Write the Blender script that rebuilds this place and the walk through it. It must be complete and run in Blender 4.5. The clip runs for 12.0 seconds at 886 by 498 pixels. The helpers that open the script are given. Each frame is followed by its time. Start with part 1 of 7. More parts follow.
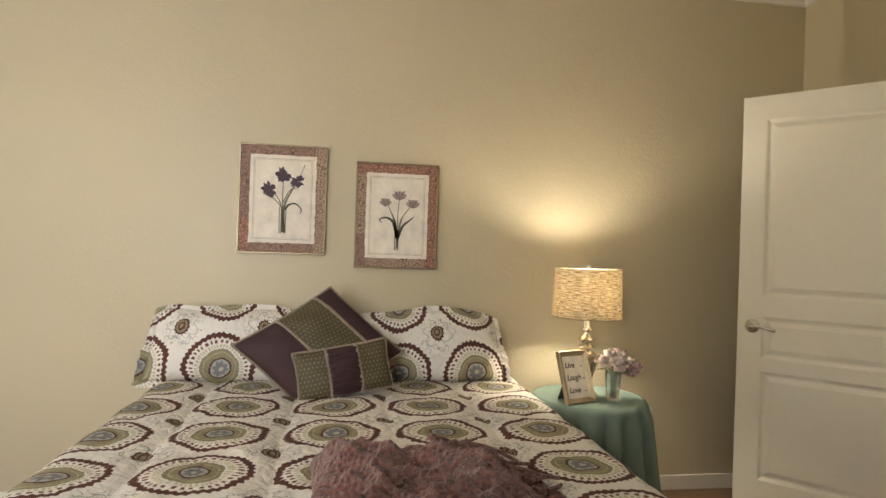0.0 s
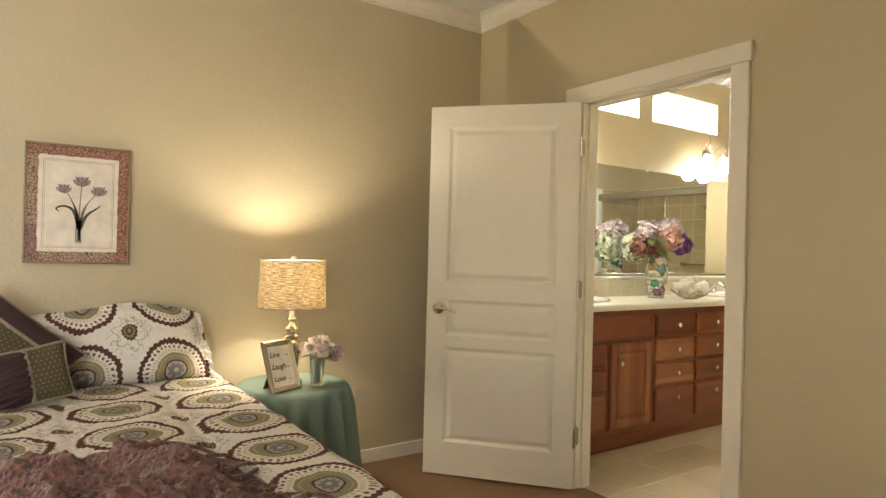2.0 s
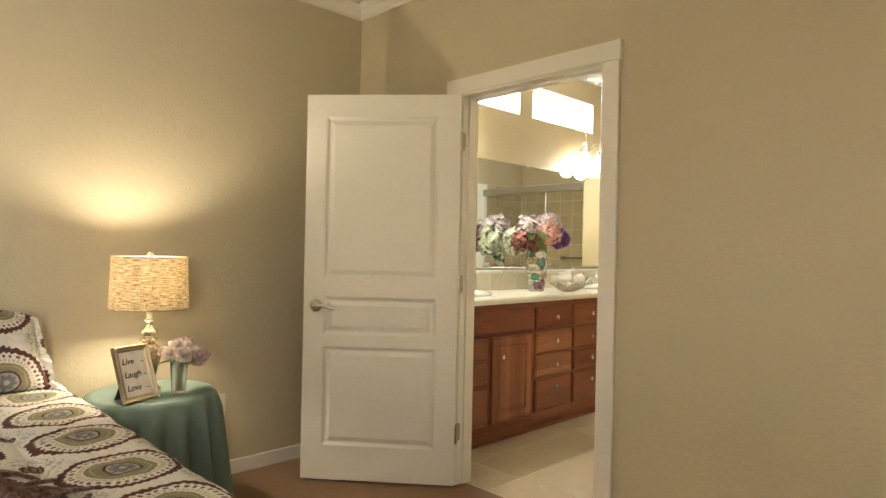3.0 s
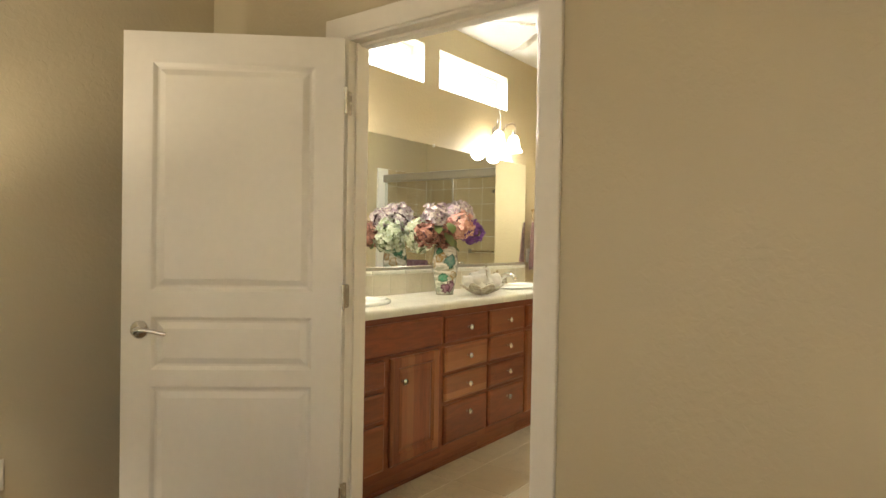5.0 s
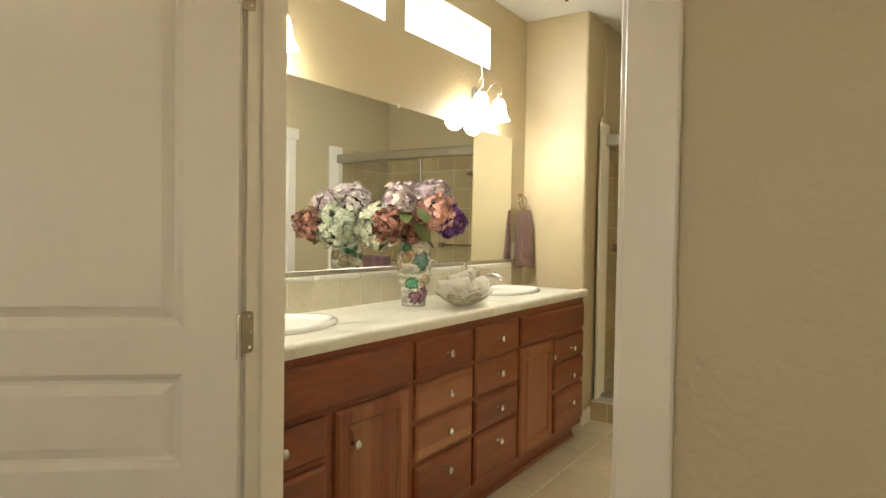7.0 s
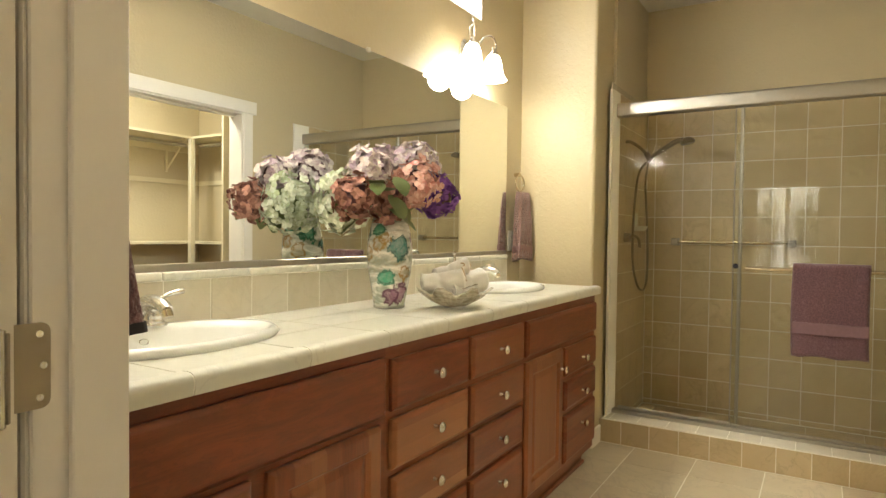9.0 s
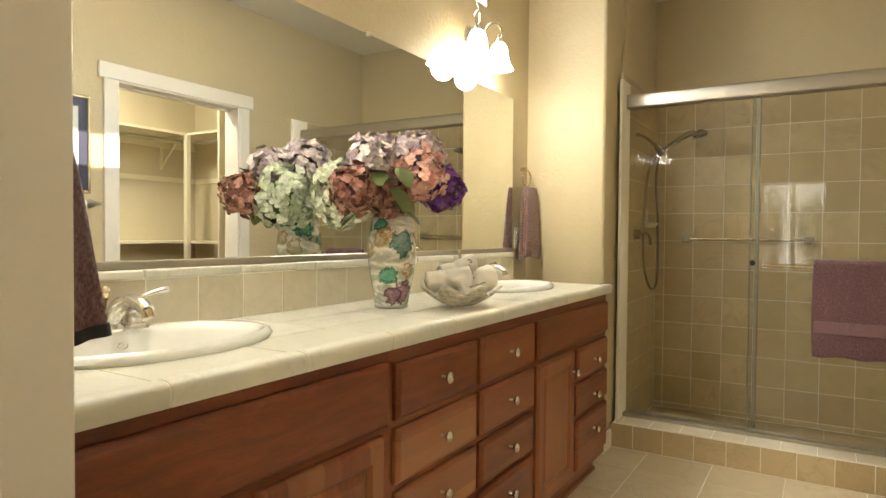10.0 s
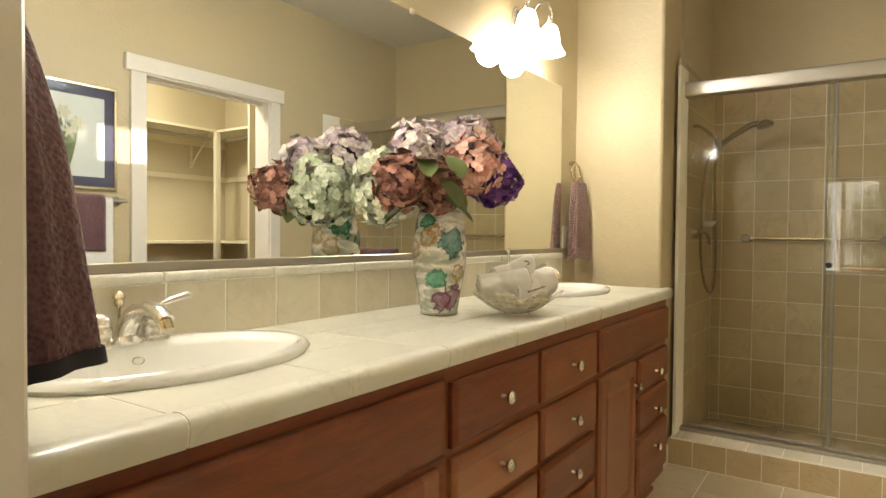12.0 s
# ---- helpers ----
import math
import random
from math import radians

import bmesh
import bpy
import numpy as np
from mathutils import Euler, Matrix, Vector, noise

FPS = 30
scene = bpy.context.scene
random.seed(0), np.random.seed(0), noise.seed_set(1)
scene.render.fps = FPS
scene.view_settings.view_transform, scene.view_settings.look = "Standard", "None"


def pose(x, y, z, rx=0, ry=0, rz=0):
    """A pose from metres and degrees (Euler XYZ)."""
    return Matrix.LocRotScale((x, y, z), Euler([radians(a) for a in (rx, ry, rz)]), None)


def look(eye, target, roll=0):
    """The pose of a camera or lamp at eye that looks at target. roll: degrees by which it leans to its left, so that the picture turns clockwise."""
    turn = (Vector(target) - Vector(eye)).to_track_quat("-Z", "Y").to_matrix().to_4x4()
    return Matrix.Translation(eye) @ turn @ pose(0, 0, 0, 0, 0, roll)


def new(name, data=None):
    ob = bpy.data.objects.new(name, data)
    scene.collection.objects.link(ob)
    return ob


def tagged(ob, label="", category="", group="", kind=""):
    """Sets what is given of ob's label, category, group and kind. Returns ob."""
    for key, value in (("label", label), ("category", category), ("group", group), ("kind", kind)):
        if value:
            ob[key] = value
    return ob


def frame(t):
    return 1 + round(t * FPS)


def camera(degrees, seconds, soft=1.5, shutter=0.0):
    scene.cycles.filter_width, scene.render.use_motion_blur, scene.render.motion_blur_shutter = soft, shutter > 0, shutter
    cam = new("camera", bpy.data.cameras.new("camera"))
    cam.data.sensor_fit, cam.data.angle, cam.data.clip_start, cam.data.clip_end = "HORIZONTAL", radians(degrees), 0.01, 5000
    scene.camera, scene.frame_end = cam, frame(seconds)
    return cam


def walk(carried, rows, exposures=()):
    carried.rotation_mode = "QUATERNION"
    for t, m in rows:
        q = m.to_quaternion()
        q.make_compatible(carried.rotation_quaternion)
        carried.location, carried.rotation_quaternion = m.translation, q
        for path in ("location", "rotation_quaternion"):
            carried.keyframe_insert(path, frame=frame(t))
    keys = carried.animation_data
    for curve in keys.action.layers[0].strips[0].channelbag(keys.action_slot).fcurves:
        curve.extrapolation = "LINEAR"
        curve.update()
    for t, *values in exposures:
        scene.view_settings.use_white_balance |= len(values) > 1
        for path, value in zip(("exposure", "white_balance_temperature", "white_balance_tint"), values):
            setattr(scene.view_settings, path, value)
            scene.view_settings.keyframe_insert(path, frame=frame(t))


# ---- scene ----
cam = camera(70.8, 12.0)
PATH = [
    (0, (2.824, 2.451, 1.234), (3.14, 4.426, 1.244), 1.9),
    (0.5, (2.816, 2.413, 1.248), (3.369, 4.335, 1.25), 1.8),
    (1, (2.806, 2.4, 1.244), (3.574, 4.247, 1.248), 1.7),
    (1.5, (2.837, 2.364, 1.246), (3.784, 4.125, 1.248), 1.5),
    (2, (2.85, 2.342, 1.239), (3.983, 3.99, 1.247), 1.5),
    (2.5, (2.873, 2.339, 1.244), (4.162, 3.869, 1.246), 1.4),
    (3, (2.958, 2.383, 1.235), (4.36, 3.809, 1.237), 1.2),
    (3.5, (3.107, 2.464, 1.235), (4.581, 3.816, 1.232), 1.1),
    (3.7, (3.157, 2.504, 1.241), (4.653, 3.832, 1.234), 1.1),
    (5.5, (3.811, 3.081, 1.282), (5.438, 4.244, 1.248), 0.8),
    (6, (4.011, 3.252, 1.278), (5.655, 4.391, 1.237), 0.7),
    (6.5, (4.202, 3.402, 1.281), (5.862, 4.517, 1.233), 1.0),
    (7, (4.412, 3.541, 1.282), (6.084, 4.637, 1.229), 0.9),
    (9, (4.984, 3.939, 1.202), (6.693, 4.978, 1.152), 0.7),
    (9.5, (5.046, 3.985, 1.192), (6.758, 5.017, 1.142), 0.7),
    (10, (5.096, 4.028, 1.182), (6.804, 5.068, 1.134), 0.5),
    (10.5, (5.135, 4.078, 1.171), (6.828, 5.143, 1.124), 0.5),
    (11, (5.159, 4.115, 1.17), (6.833, 5.209, 1.119), 0.6),
    (11.5, (5.192, 4.156, 1.169), (6.854, 5.268, 1.122), 0.6),
    (12, (5.246, 4.213, 1.174), (6.907, 5.326, 1.127), 0.5),
]
walk(cam, [(t, look(eye, target, roll)) for t, eye, target, roll in PATH],
     [(0, 0.68, 6350, 14), (2, 0.92, 6700, 14), (3.5, 0.98, 6600, 14), (5.5, 0.86, 6700, 14), (7, 0.78, 6650, 14), (9, 0.77, 6800, 14), (12, 0.66, 6850, 16)])

# ---- world, sun, lamps ----
EXPO = 0.8
scene.view_settings.exposure = EXPO
world = bpy.data.worlds.new("world")
scene.world = world
world.use_nodes = True
wn = world.node_tree
sky = wn.nodes.new("ShaderNodeTexSky")
sky.sky_type, sky.sun_disc = "NISHITA", False
sky.sun_elevation, sky.sun_rotation = radians(20), radians(2)
wn.nodes["Background"].inputs["Strength"].default_value = 0.15
wn.links.new(sky.outputs["Color"], wn.nodes["Background"].inputs["Color"])


def lamp(name, kind, loc, energy, color, size=0.1, target=None, size_y=None):
    data = bpy.data.lights.new(name, kind)
    data.energy, data.color = energy, color
    if kind == "POINT":
        data.shadow_soft_size = size
    if kind == "AREA":
        data.size = size
        if size_y:
            data.shape, data.size_y = "RECTANGLE", size_y
    ob = new(name, data)
    ob.matrix_world = look(loc, target) if target else Matrix.Translation(loc)
    return ob


sun = lamp("sun", "SUN", (7, 8, 4), 5.0, (1.0, 0.96, 0.90), target=(6.93, 5.6, 3.11))
sun.data.angle = radians(0.5)
WARM = (1.0, 0.86, 0.62)
VAN = (0.98, 1.0, 0.90)
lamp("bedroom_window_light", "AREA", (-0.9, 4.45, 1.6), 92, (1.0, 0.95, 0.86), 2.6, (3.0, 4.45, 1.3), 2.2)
# Added fill lamp behind the camera; no window is known on that side.
lamp("unseen_south_fill", "AREA", (1.60, 0.80, 1.45), 100, (0.96, 0.985, 1.0), 1.1, (-1.6, 3.2, 1.7), 1.4)
lamp("bedside_bulb", "POINT", (3.946, 5.212, 1.083), 13.6, (1.0, 0.91, 0.70), 0.035)
for n, x in enumerate((5.84, 6.06, 7.59, 7.81)):
    lamp("vanity_bulb", "POINT", (x, 5.39, 1.955), 6.1, VAN, 0.06)
lamp("closet_light", "AREA", (7.5, 2.75, 2.70), 25, VAN, 0.3, (7.5, 2.75, 0))
lamp("bath_clerestory_light", "AREA", (6.90, 5.62, 2.44), 28, (0.85, 0.93, 1.0), 1.9, (6.90, 4.4, 1.0), 0.24)


# ---- materials ----
def mat(name, base, rough=0.5, metal=0.0, var=0.08, scale=4.0, bump=0.0, bscale=60.0, fine=0.03, spec=0.5, coat=0.0, random_amount=0.0, trans=0.0):
    m = bpy.data.materials.new(name)
    m.use_nodes = True
    nt = m.node_tree
    N, L = nt.nodes, nt.links
    b = N["Principled BSDF"]
    b.inputs["Roughness"].default_value, b.inputs["Metallic"].default_value = rough, metal
    b.inputs["Specular IOR Level"].default_value, b.inputs["Coat Weight"].default_value = spec, coat
    b.inputs["Transmission Weight"].default_value = trans
    tc = N.new("ShaderNodeTexCoord")
    n1, n2 = N.new("ShaderNodeTexNoise"), N.new("ShaderNodeTexNoise")
    n1.inputs["Scale"].default_value, n2.inputs["Scale"].default_value = scale, bscale
    n1.inputs["Detail"].default_value = 4
    L.new(tc.outputs["Object"], n1.inputs["Vector"])
    L.new(tc.outputs["Object"], n2.inputs["Vector"])
    add = N.new("ShaderNodeMath")
    add.operation = "MULTIPLY_ADD"
    L.new(n1.outputs["Fac"], add.inputs[0])
    add.inputs[1].default_value, add.inputs[2].default_value = 2 * var, 1 - var
    add2 = N.new("ShaderNodeMath")
    add2.operation = "MULTIPLY_ADD"
    L.new(n2.outputs["Fac"], add2.inputs[0])
    add2.inputs[1].default_value = 2 * fine
    L.new(add.outputs[0], add2.inputs[2])
    last = add2.outputs[0]
    if random_amount:
        oi, ma = N.new("ShaderNodeObjectInfo"), N.new("ShaderNodeMath")
        ma.operation = "MULTIPLY_ADD"
        L.new(oi.outputs["Random"], ma.inputs[0])
        ma.inputs[1].default_value = random_amount
        L.new(last, ma.inputs[2])
        sub = N.new("ShaderNodeMath")
        sub.operation = "SUBTRACT"
        L.new(ma.outputs[0], sub.inputs[0])
        sub.inputs[1].default_value = random_amount / 2
        last = sub.outputs[0]
    mul = N.new("ShaderNodeVectorMath")
    mul.operation = "SCALE"
    mul.inputs[0].default_value = base
    L.new(last, mul.inputs["Scale"])
    L.new(mul.outputs[0], b.inputs["Base Color"])
    if bump:
        bp = N.new("ShaderNodeBump")
        bp.inputs["Strength"].default_value, bp.inputs["Distance"].default_value = 1.0, bump
        L.new(n2.outputs["Fac"], bp.inputs["Height"])
        L.new(bp.outputs["Normal"], b.inputs["Normal"])
    return m


class Nodes:
    """Short hand for the nodes of a material."""

    def __init__(self, name):
        self.m = bpy.data.materials.new(name)
        self.m.use_nodes = True
        self.N, self.L = self.m.node_tree.nodes, self.m.node_tree.links
        self.b = self.N["Principled BSDF"]

    def put(self, socket, v):
        if isinstance(v, bpy.types.NodeSocket):
            self.L.new(v, socket)
        elif v is not None:
            socket.default_value = v

    def math(self, op, a, b=None, c=None, clamp=False):
        n = self.N.new("ShaderNodeMath")
        n.operation, n.use_clamp = op, clamp
        for k, v in enumerate((a, b, c)):
            self.put(n.inputs[k], v)
        return n.outputs[0]

    def mix(self, fac, a, b):
        n = self.N.new("ShaderNodeMix")
        n.data_type = "RGBA"
        self.put(n.inputs[0], fac)
        self.put(n.inputs[6], (*a, 1) if isinstance(a, tuple) else a)
        self.put(n.inputs[7], (*b, 1) if isinstance(b, tuple) else b)
        return n.outputs[2]

    def noise(self, vec, scale, detail=3.0, rough=0.5, distort=0.0):
        n = self.N.new("ShaderNodeTexNoise")
        n.inputs["Scale"].default_value, n.inputs["Detail"].default_value = scale, detail
        n.inputs["Roughness"].default_value, n.inputs["Distortion"].default_value = rough, distort
        self.put(n.inputs["Vector"], vec)
        return n.outputs["Fac"]

    def voro(self, vec, scale, out="Distance", feature="F1"):
        n = self.N.new("ShaderNodeTexVoronoi")
        n.feature = feature
        n.inputs["Scale"].default_value = scale
        self.put(n.inputs["Vector"], vec)
        return n.outputs[out]

    def step(self, v, at, soft=0.01):
        n = self.N.new("ShaderNodeMapRange")
        n.inputs["From Min"].default_value, n.inputs["From Max"].default_value = at - soft, at + soft
        self.put(n.inputs["Value"], v)
        return n.outputs[0]

    def band(self, v, a, b, soft=0.01):
        return self.math("MULTIPLY", self.step(v, a, soft), self.math("SUBTRACT", 1.0, self.step(v, b, soft)))

    def coords(self, which="Object", scale=None):
        v = self.N.new("ShaderNodeTexCoord").outputs[which]
        if scale:
            n = self.N.new("ShaderNodeVectorMath")
            n.operation = "MULTIPLY"
            self.L.new(v, n.inputs[0])
            n.inputs[1].default_value = scale
            v = n.outputs[0]
        return v

    def split(self, vec):
        n = self.N.new("ShaderNodeSeparateXYZ")
        self.put(n.inputs[0], vec)
        return n.outputs

    def bump(self, height, dist, strength=1.0):
        n = self.N.new("ShaderNodeBump")
        n.inputs["Strength"].default_value, n.inputs["Distance"].default_value = strength, dist
        self.put(n.inputs["Height"], height)
        self.L.new(n.outputs[0], self.b.inputs["Normal"])

    def set(self, color=None, rough=None, metal=None, spec=None):
        for key, v in (("Base Color", color), ("Roughness", rough), ("Metallic", metal), ("Specular IOR Level", spec)):
            if v is not None:
                self.put(self.b.inputs[key], (*v, 1) if isinstance(v, tuple) else v)
        return self.m


def wall_paint(name="wall_paint", peel=0.0005, a=(0.540, 0.461, 0.308), b=(0.575, 0.492, 0.332)):
    n = Nodes(name)
    c = n.coords()
    big, fine = n.noise(c, 1.3), n.noise(c, 90.0, 2.0)
    blob = n.step(n.noise(c, 46.0, 2.0, 0.5, 0.6), 0.52, 0.12)
    n.bump(n.math("MULTIPLY_ADD", fine, 0.25, blob), peel)
    return n.set(n.mix(big, a, b), 0.42, spec=0.4)


def carpet():
    n = Nodes("carpet")
    c = n.coords()
    f = n.noise(c, 260.0, 3.0, 0.7)
    ribs = n.math("SINE", n.math("MULTIPLY", n.math("ADD", n.split(c)[0], n.math("MULTIPLY", n.noise(c, 20.0), 0.01)), 420.0))
    n.bump(n.math("MULTIPLY_ADD", ribs, 0.35, n.math("ADD", f, n.voro(c, 170.0))), 0.006)
    return n.set(n.mix(n.math("MULTIPLY_ADD", f, 0.8, n.math("MULTIPLY", n.noise(c, 3.0), 0.3)), (0.20, 0.115, 0.06), (0.43, 0.28, 0.17)), 0.95, spec=0.1)


def cherry(name="cherry_wood", stretch=(1.6, 9.0, 9.0), lift=0.0, staves=0.12):
    n = Nodes(name)
    oi = n.N.new("ShaderNodeObjectInfo")
    c = n.coords()
    sh = n.N.new("ShaderNodeVectorMath")
    n.L.new(c, sh.inputs[0])
    sc = n.N.new("ShaderNodeVectorMath")
    sc.operation = "SCALE"
    sc.inputs[0].default_value = (7.0, 3.0, 5.0)
    n.L.new(oi.outputs["Random"], sc.inputs["Scale"])
    n.L.new(sc.outputs[0], sh.inputs[1])
    st = n.N.new("ShaderNodeVectorMath")
    st.operation = "MULTIPLY"
    n.L.new(sh.outputs[0], st.inputs[0])
    st.inputs[1].default_value = stretch
    grain = n.noise(st.outputs[0], 3.0, 6.0, 0.6, 1.4)
    ft = n.N.new("ShaderNodeVectorMath")
    ft.operation = "MULTIPLY"
    n.L.new(st.outputs[0], ft.inputs[0])
    ft.inputs[1].default_value = tuple(0.35 if x == min(stretch) else 1.6 for x in stretch)
    fine = n.noise(ft.outputs[0], 14.0, 4.0, 0.55, 0.3)
    rings = n.math("ABSOLUTE", n.math("SINE", n.math("MULTIPLY", grain, 26.0)))
    a = n.mix(grain, (0.070, 0.013, 0.006), (0.34, 0.080, 0.025))
    a = n.mix(n.math("MULTIPLY", n.math("SUBTRACT", 1.0, n.step(rings, 0.18, 0.16)), 0.42), a, (0.10, 0.024, 0.011))
    b = n.mix(n.math("MULTIPLY", n.step(fine, 0.5, 0.22), 0.24), a, (0.09, 0.022, 0.010))
    col = n.mix(n.math("MULTIPLY", n.math("POWER", oi.outputs["Random"], 2.5), 0.22), b, (0.46, 0.20, 0.085))
    # glued staves about 5 cm wide, each with its own tone
    ax = n.split(sh.outputs[0])[2 if min(stretch) == stretch[0] else 0]
    tone = n.N.new("ShaderNodeTexWhiteNoise")
    tone.noise_dimensions = "1D"
    n.put(tone.inputs["W"], n.math("FLOOR", n.math("MULTIPLY", ax, 19.0)))
    col = n.mix(n.math("MULTIPLY", tone.outputs["Value"], staves), col, (0.62, 0.30, 0.12))
    col = n.mix(lift, col, (0.55, 0.27, 0.11))
    n.bump(fine, 0.0003)
    n.b.inputs["Coat Weight"].default_value = 0.16
    n.b.inputs["Coat Roughness"].default_value = 0.22
    return n.set(col, 0.36, spec=0.4)


def stone_tile(name, a, b, rough=0.35, vein=0.5):
    n = Nodes(name)
    oi = n.N.new("ShaderNodeObjectInfo")
    geo = n.N.new("ShaderNodeNewGeometry")
    sh = n.N.new("ShaderNodeVectorMath")
    n.L.new(geo.outputs["Position"], sh.inputs[0])
    sc = n.N.new("ShaderNodeVectorMath")
    sc.operation = "SCALE"
    sc.inputs[0].default_value = (3.0, 5.0, 4.0)
    n.L.new(oi.outputs["Random"], sc.inputs["Scale"])
    n.L.new(sc.outputs[0], sh.inputs[1])
    v = sh.outputs[0]
    cloud = n.noise(v, 6.0, 5.0, 0.6, 0.8)
    veins = n.math("SUBTRACT", 1.0, n.step(n.math("ABSOLUTE", n.math("SUBTRACT", n.noise(v, 4.0, 5.0, 0.6, 1.5), 0.5)), 0.012, 0.012))
    col = n.mix(cloud, a, b)
    col = n.mix(n.math("MULTIPLY", veins, vein * 0.4), col, tuple(x * 0.6 for x in a))
    col = n.mix(n.math("MULTIPLY", n.math("POWER", oi.outputs["Random"], 2.0), 0.7), col, a)
    n.bump(cloud, 0.0006)
    return n.set(col, rough)


def medallions():
    """White cotton printed with scalloped rings on a 0.355 x 0.345 m lattice, small brown ones between."""
    n = Nodes("medallion_cotton")
    uv = n.N.new("ShaderNodeTexCoord").outputs["UV"]
    wn_ = n.N.new("ShaderNodeTexNoise")
    wn_.inputs["Scale"].default_value, wn_.inputs["Detail"].default_value = 9.0, 3.0
    n.L.new(uv, wn_.inputs["Vector"])
    off = n.N.new("ShaderNodeVectorMath")
    off.operation = "MULTIPLY_ADD"
    n.L.new(wn_.outputs["Color"], off.inputs[0])
    off.inputs[1].default_value = (0.045, 0.045, 0.0)
    n.L.new(uv, off.inputs[2])
    sh_ = n.N.new("ShaderNodeVectorMath")
    n.L.new(off.outputs[0], sh_.inputs[0])
    sh_.inputs[1].default_value = (-0.0225, -0.0225, 0.0)
    s = n.split(sh_.outputs[0])
    wob = n.noise(uv, 6.0, 2.0)

    def cell(off, px=0.355, py=0.345):
        u = n.math("SUBTRACT", n.math("FRACT", n.math("ADD", n.math("DIVIDE", s[0], px), off)), 0.5)
        v = n.math("SUBTRACT", n.math("FRACT", n.math("ADD", n.math("DIVIDE", s[1], py), off)), 0.5)
        u, v = n.math("MULTIPLY", u, px), n.math("MULTIPLY", v, py)
        r = n.math("SQRT", n.math("ADD", n.math("MULTIPLY", u, u), n.math("MULTIPLY", v, v)))
        return r, n.math("ARCTAN2", v, u)

    def wave(a, k, amp, r):
        return n.math("ADD", r, n.math("MULTIPLY", n.math("SINE", n.math("MULTIPLY", a, float(k))), amp))

    WHITE, BROWN, OLIVE, GREY = (0.84, 0.80, 0.73), (0.120, 0.048, 0.036), (0.30, 0.265, 0.165), (0.21, 0.21, 0.215)
    r, a = cell(0.0)
    col = n.mix(n.math("MULTIPLY", wob, 0.12), WHITE, (0.62, 0.58, 0.50))
    # thin leaf scrolls on the ground
    scroll = n.math("SUBTRACT", 1.0, n.step(n.math("ABSOLUTE", n.math("SUBTRACT", n.noise(uv, 34.0, 1.0), 0.5)), 0.018, 0.008))
    r2, a2 = cell(0.5)
    near = n.band(r2, 0.034, 0.088, 0.006)
    petal = n.math("ABSOLUTE", n.math("SUBTRACT", wave(a2, 6, 0.012, r2), 0.060))
    petal = n.math("MULTIPLY", n.math("SUBTRACT", 1.0, n.step(petal, 0.0022, 0.0012)), near)
    col = n.mix(n.math("MULTIPLY", n.math("MAXIMUM", n.math("MULTIPLY", scroll, near), petal), 0.6), col, (0.20, 0.22, 0.20))
    small = wave(a2, 14, 0.0022, r2)
    for rad, c in ((0.034, BROWN), (0.025, OLIVE), (0.018, BROWN), (0.009, OLIVE)):
        col = n.mix(n.math("SUBTRACT", 1.0, n.step(small, rad, 0.001)), col, c)
    big = wave(a, 40, 0.0032, r)
    col = n.mix(n.band(big, 0.127, 0.148, 0.0012), col, BROWN)
    dots = n.math("MULTIPLY", n.band(r, 0.107, 0.119, 0.002), n.step(n.math("SINE", n.math("MULTIPLY", a, 34.0)), 0.1, 0.3))
    col = n.mix(dots, col, (0.19, 0.085, 0.05))
    dash = n.math("MULTIPLY", n.band(r, 0.088, 0.101, 0.002), n.step(n.math("SINE", n.math("MULTIPLY", a, 46.0)), -0.2, 0.3))
    col = n.mix(n.math("MULTIPLY", dash, 0.8), col, (0.50, 0.44, 0.25))
    col = n.mix(n.math("SUBTRACT", 1.0, n.step(wave(a, 30, 0.0012, r), 0.083, 0.001)), col, OLIVE)
    col = n.mix(n.band(r, 0.066, 0.070, 0.001), col, (0.46, 0.42, 0.24))
    col = n.mix(n.math("SUBTRACT", 1.0, n.step(wave(a, 20, 0.0012, r), 0.047, 0.001)), col, BROWN)
    col = n.mix(n.math("SUBTRACT", 1.0, n.step(r, 0.040, 0.001)), col, (0.40, 0.40, 0.36))
    col = n.mix(n.math("SUBTRACT", 1.0, n.step(wave(a, 8, 0.005, r), 0.029, 0.001)), col, GREY)
    col = n.mix(n.math("SUBTRACT", 1.0, n.step(r, 0.009, 0.001)), col, (0.5, 0.46, 0.36))
    weave = n.noise(uv, 500.0, 2.0)
    n.bump(n.math("ADD", weave, n.math("MULTIPLY", n.noise(uv, 13.0, 3.0, 0.55, 1.2), 10.0)), 0.0020)
    return n.set(col, 0.85, spec=0.2)


def dotted_green():
    n = Nodes("dotted_olive_cloth")
    uv = n.N.new("ShaderNodeTexCoord").outputs["UV"]
    s = n.split(uv)
    p = 0.017
    row = n.math("MODULO", n.math("FLOOR", n.math("DIVIDE", s[1], p)), 2.0)
    u = n.math("SUBTRACT", n.math("FRACT", n.math("ADD", n.math("DIVIDE", s[0], p), n.math("MULTIPLY", row, 0.5))), 0.5)
    v = n.math("SUBTRACT", n.math("FRACT", n.math("DIVIDE", s[1], p)), 0.5)
    r = n.math("SQRT", n.math("ADD", n.math("MULTIPLY", u, u), n.math("MULTIPLY", v, v)))
    col = n.mix(n.math("SUBTRACT", 1.0, n.step(r, 0.14, 0.04)), (0.075, 0.058, 0.023), (0.29, 0.26, 0.15))
    n.bump(n.noise(uv, 300.0), 0.0012)
    return n.set(col, 0.6)


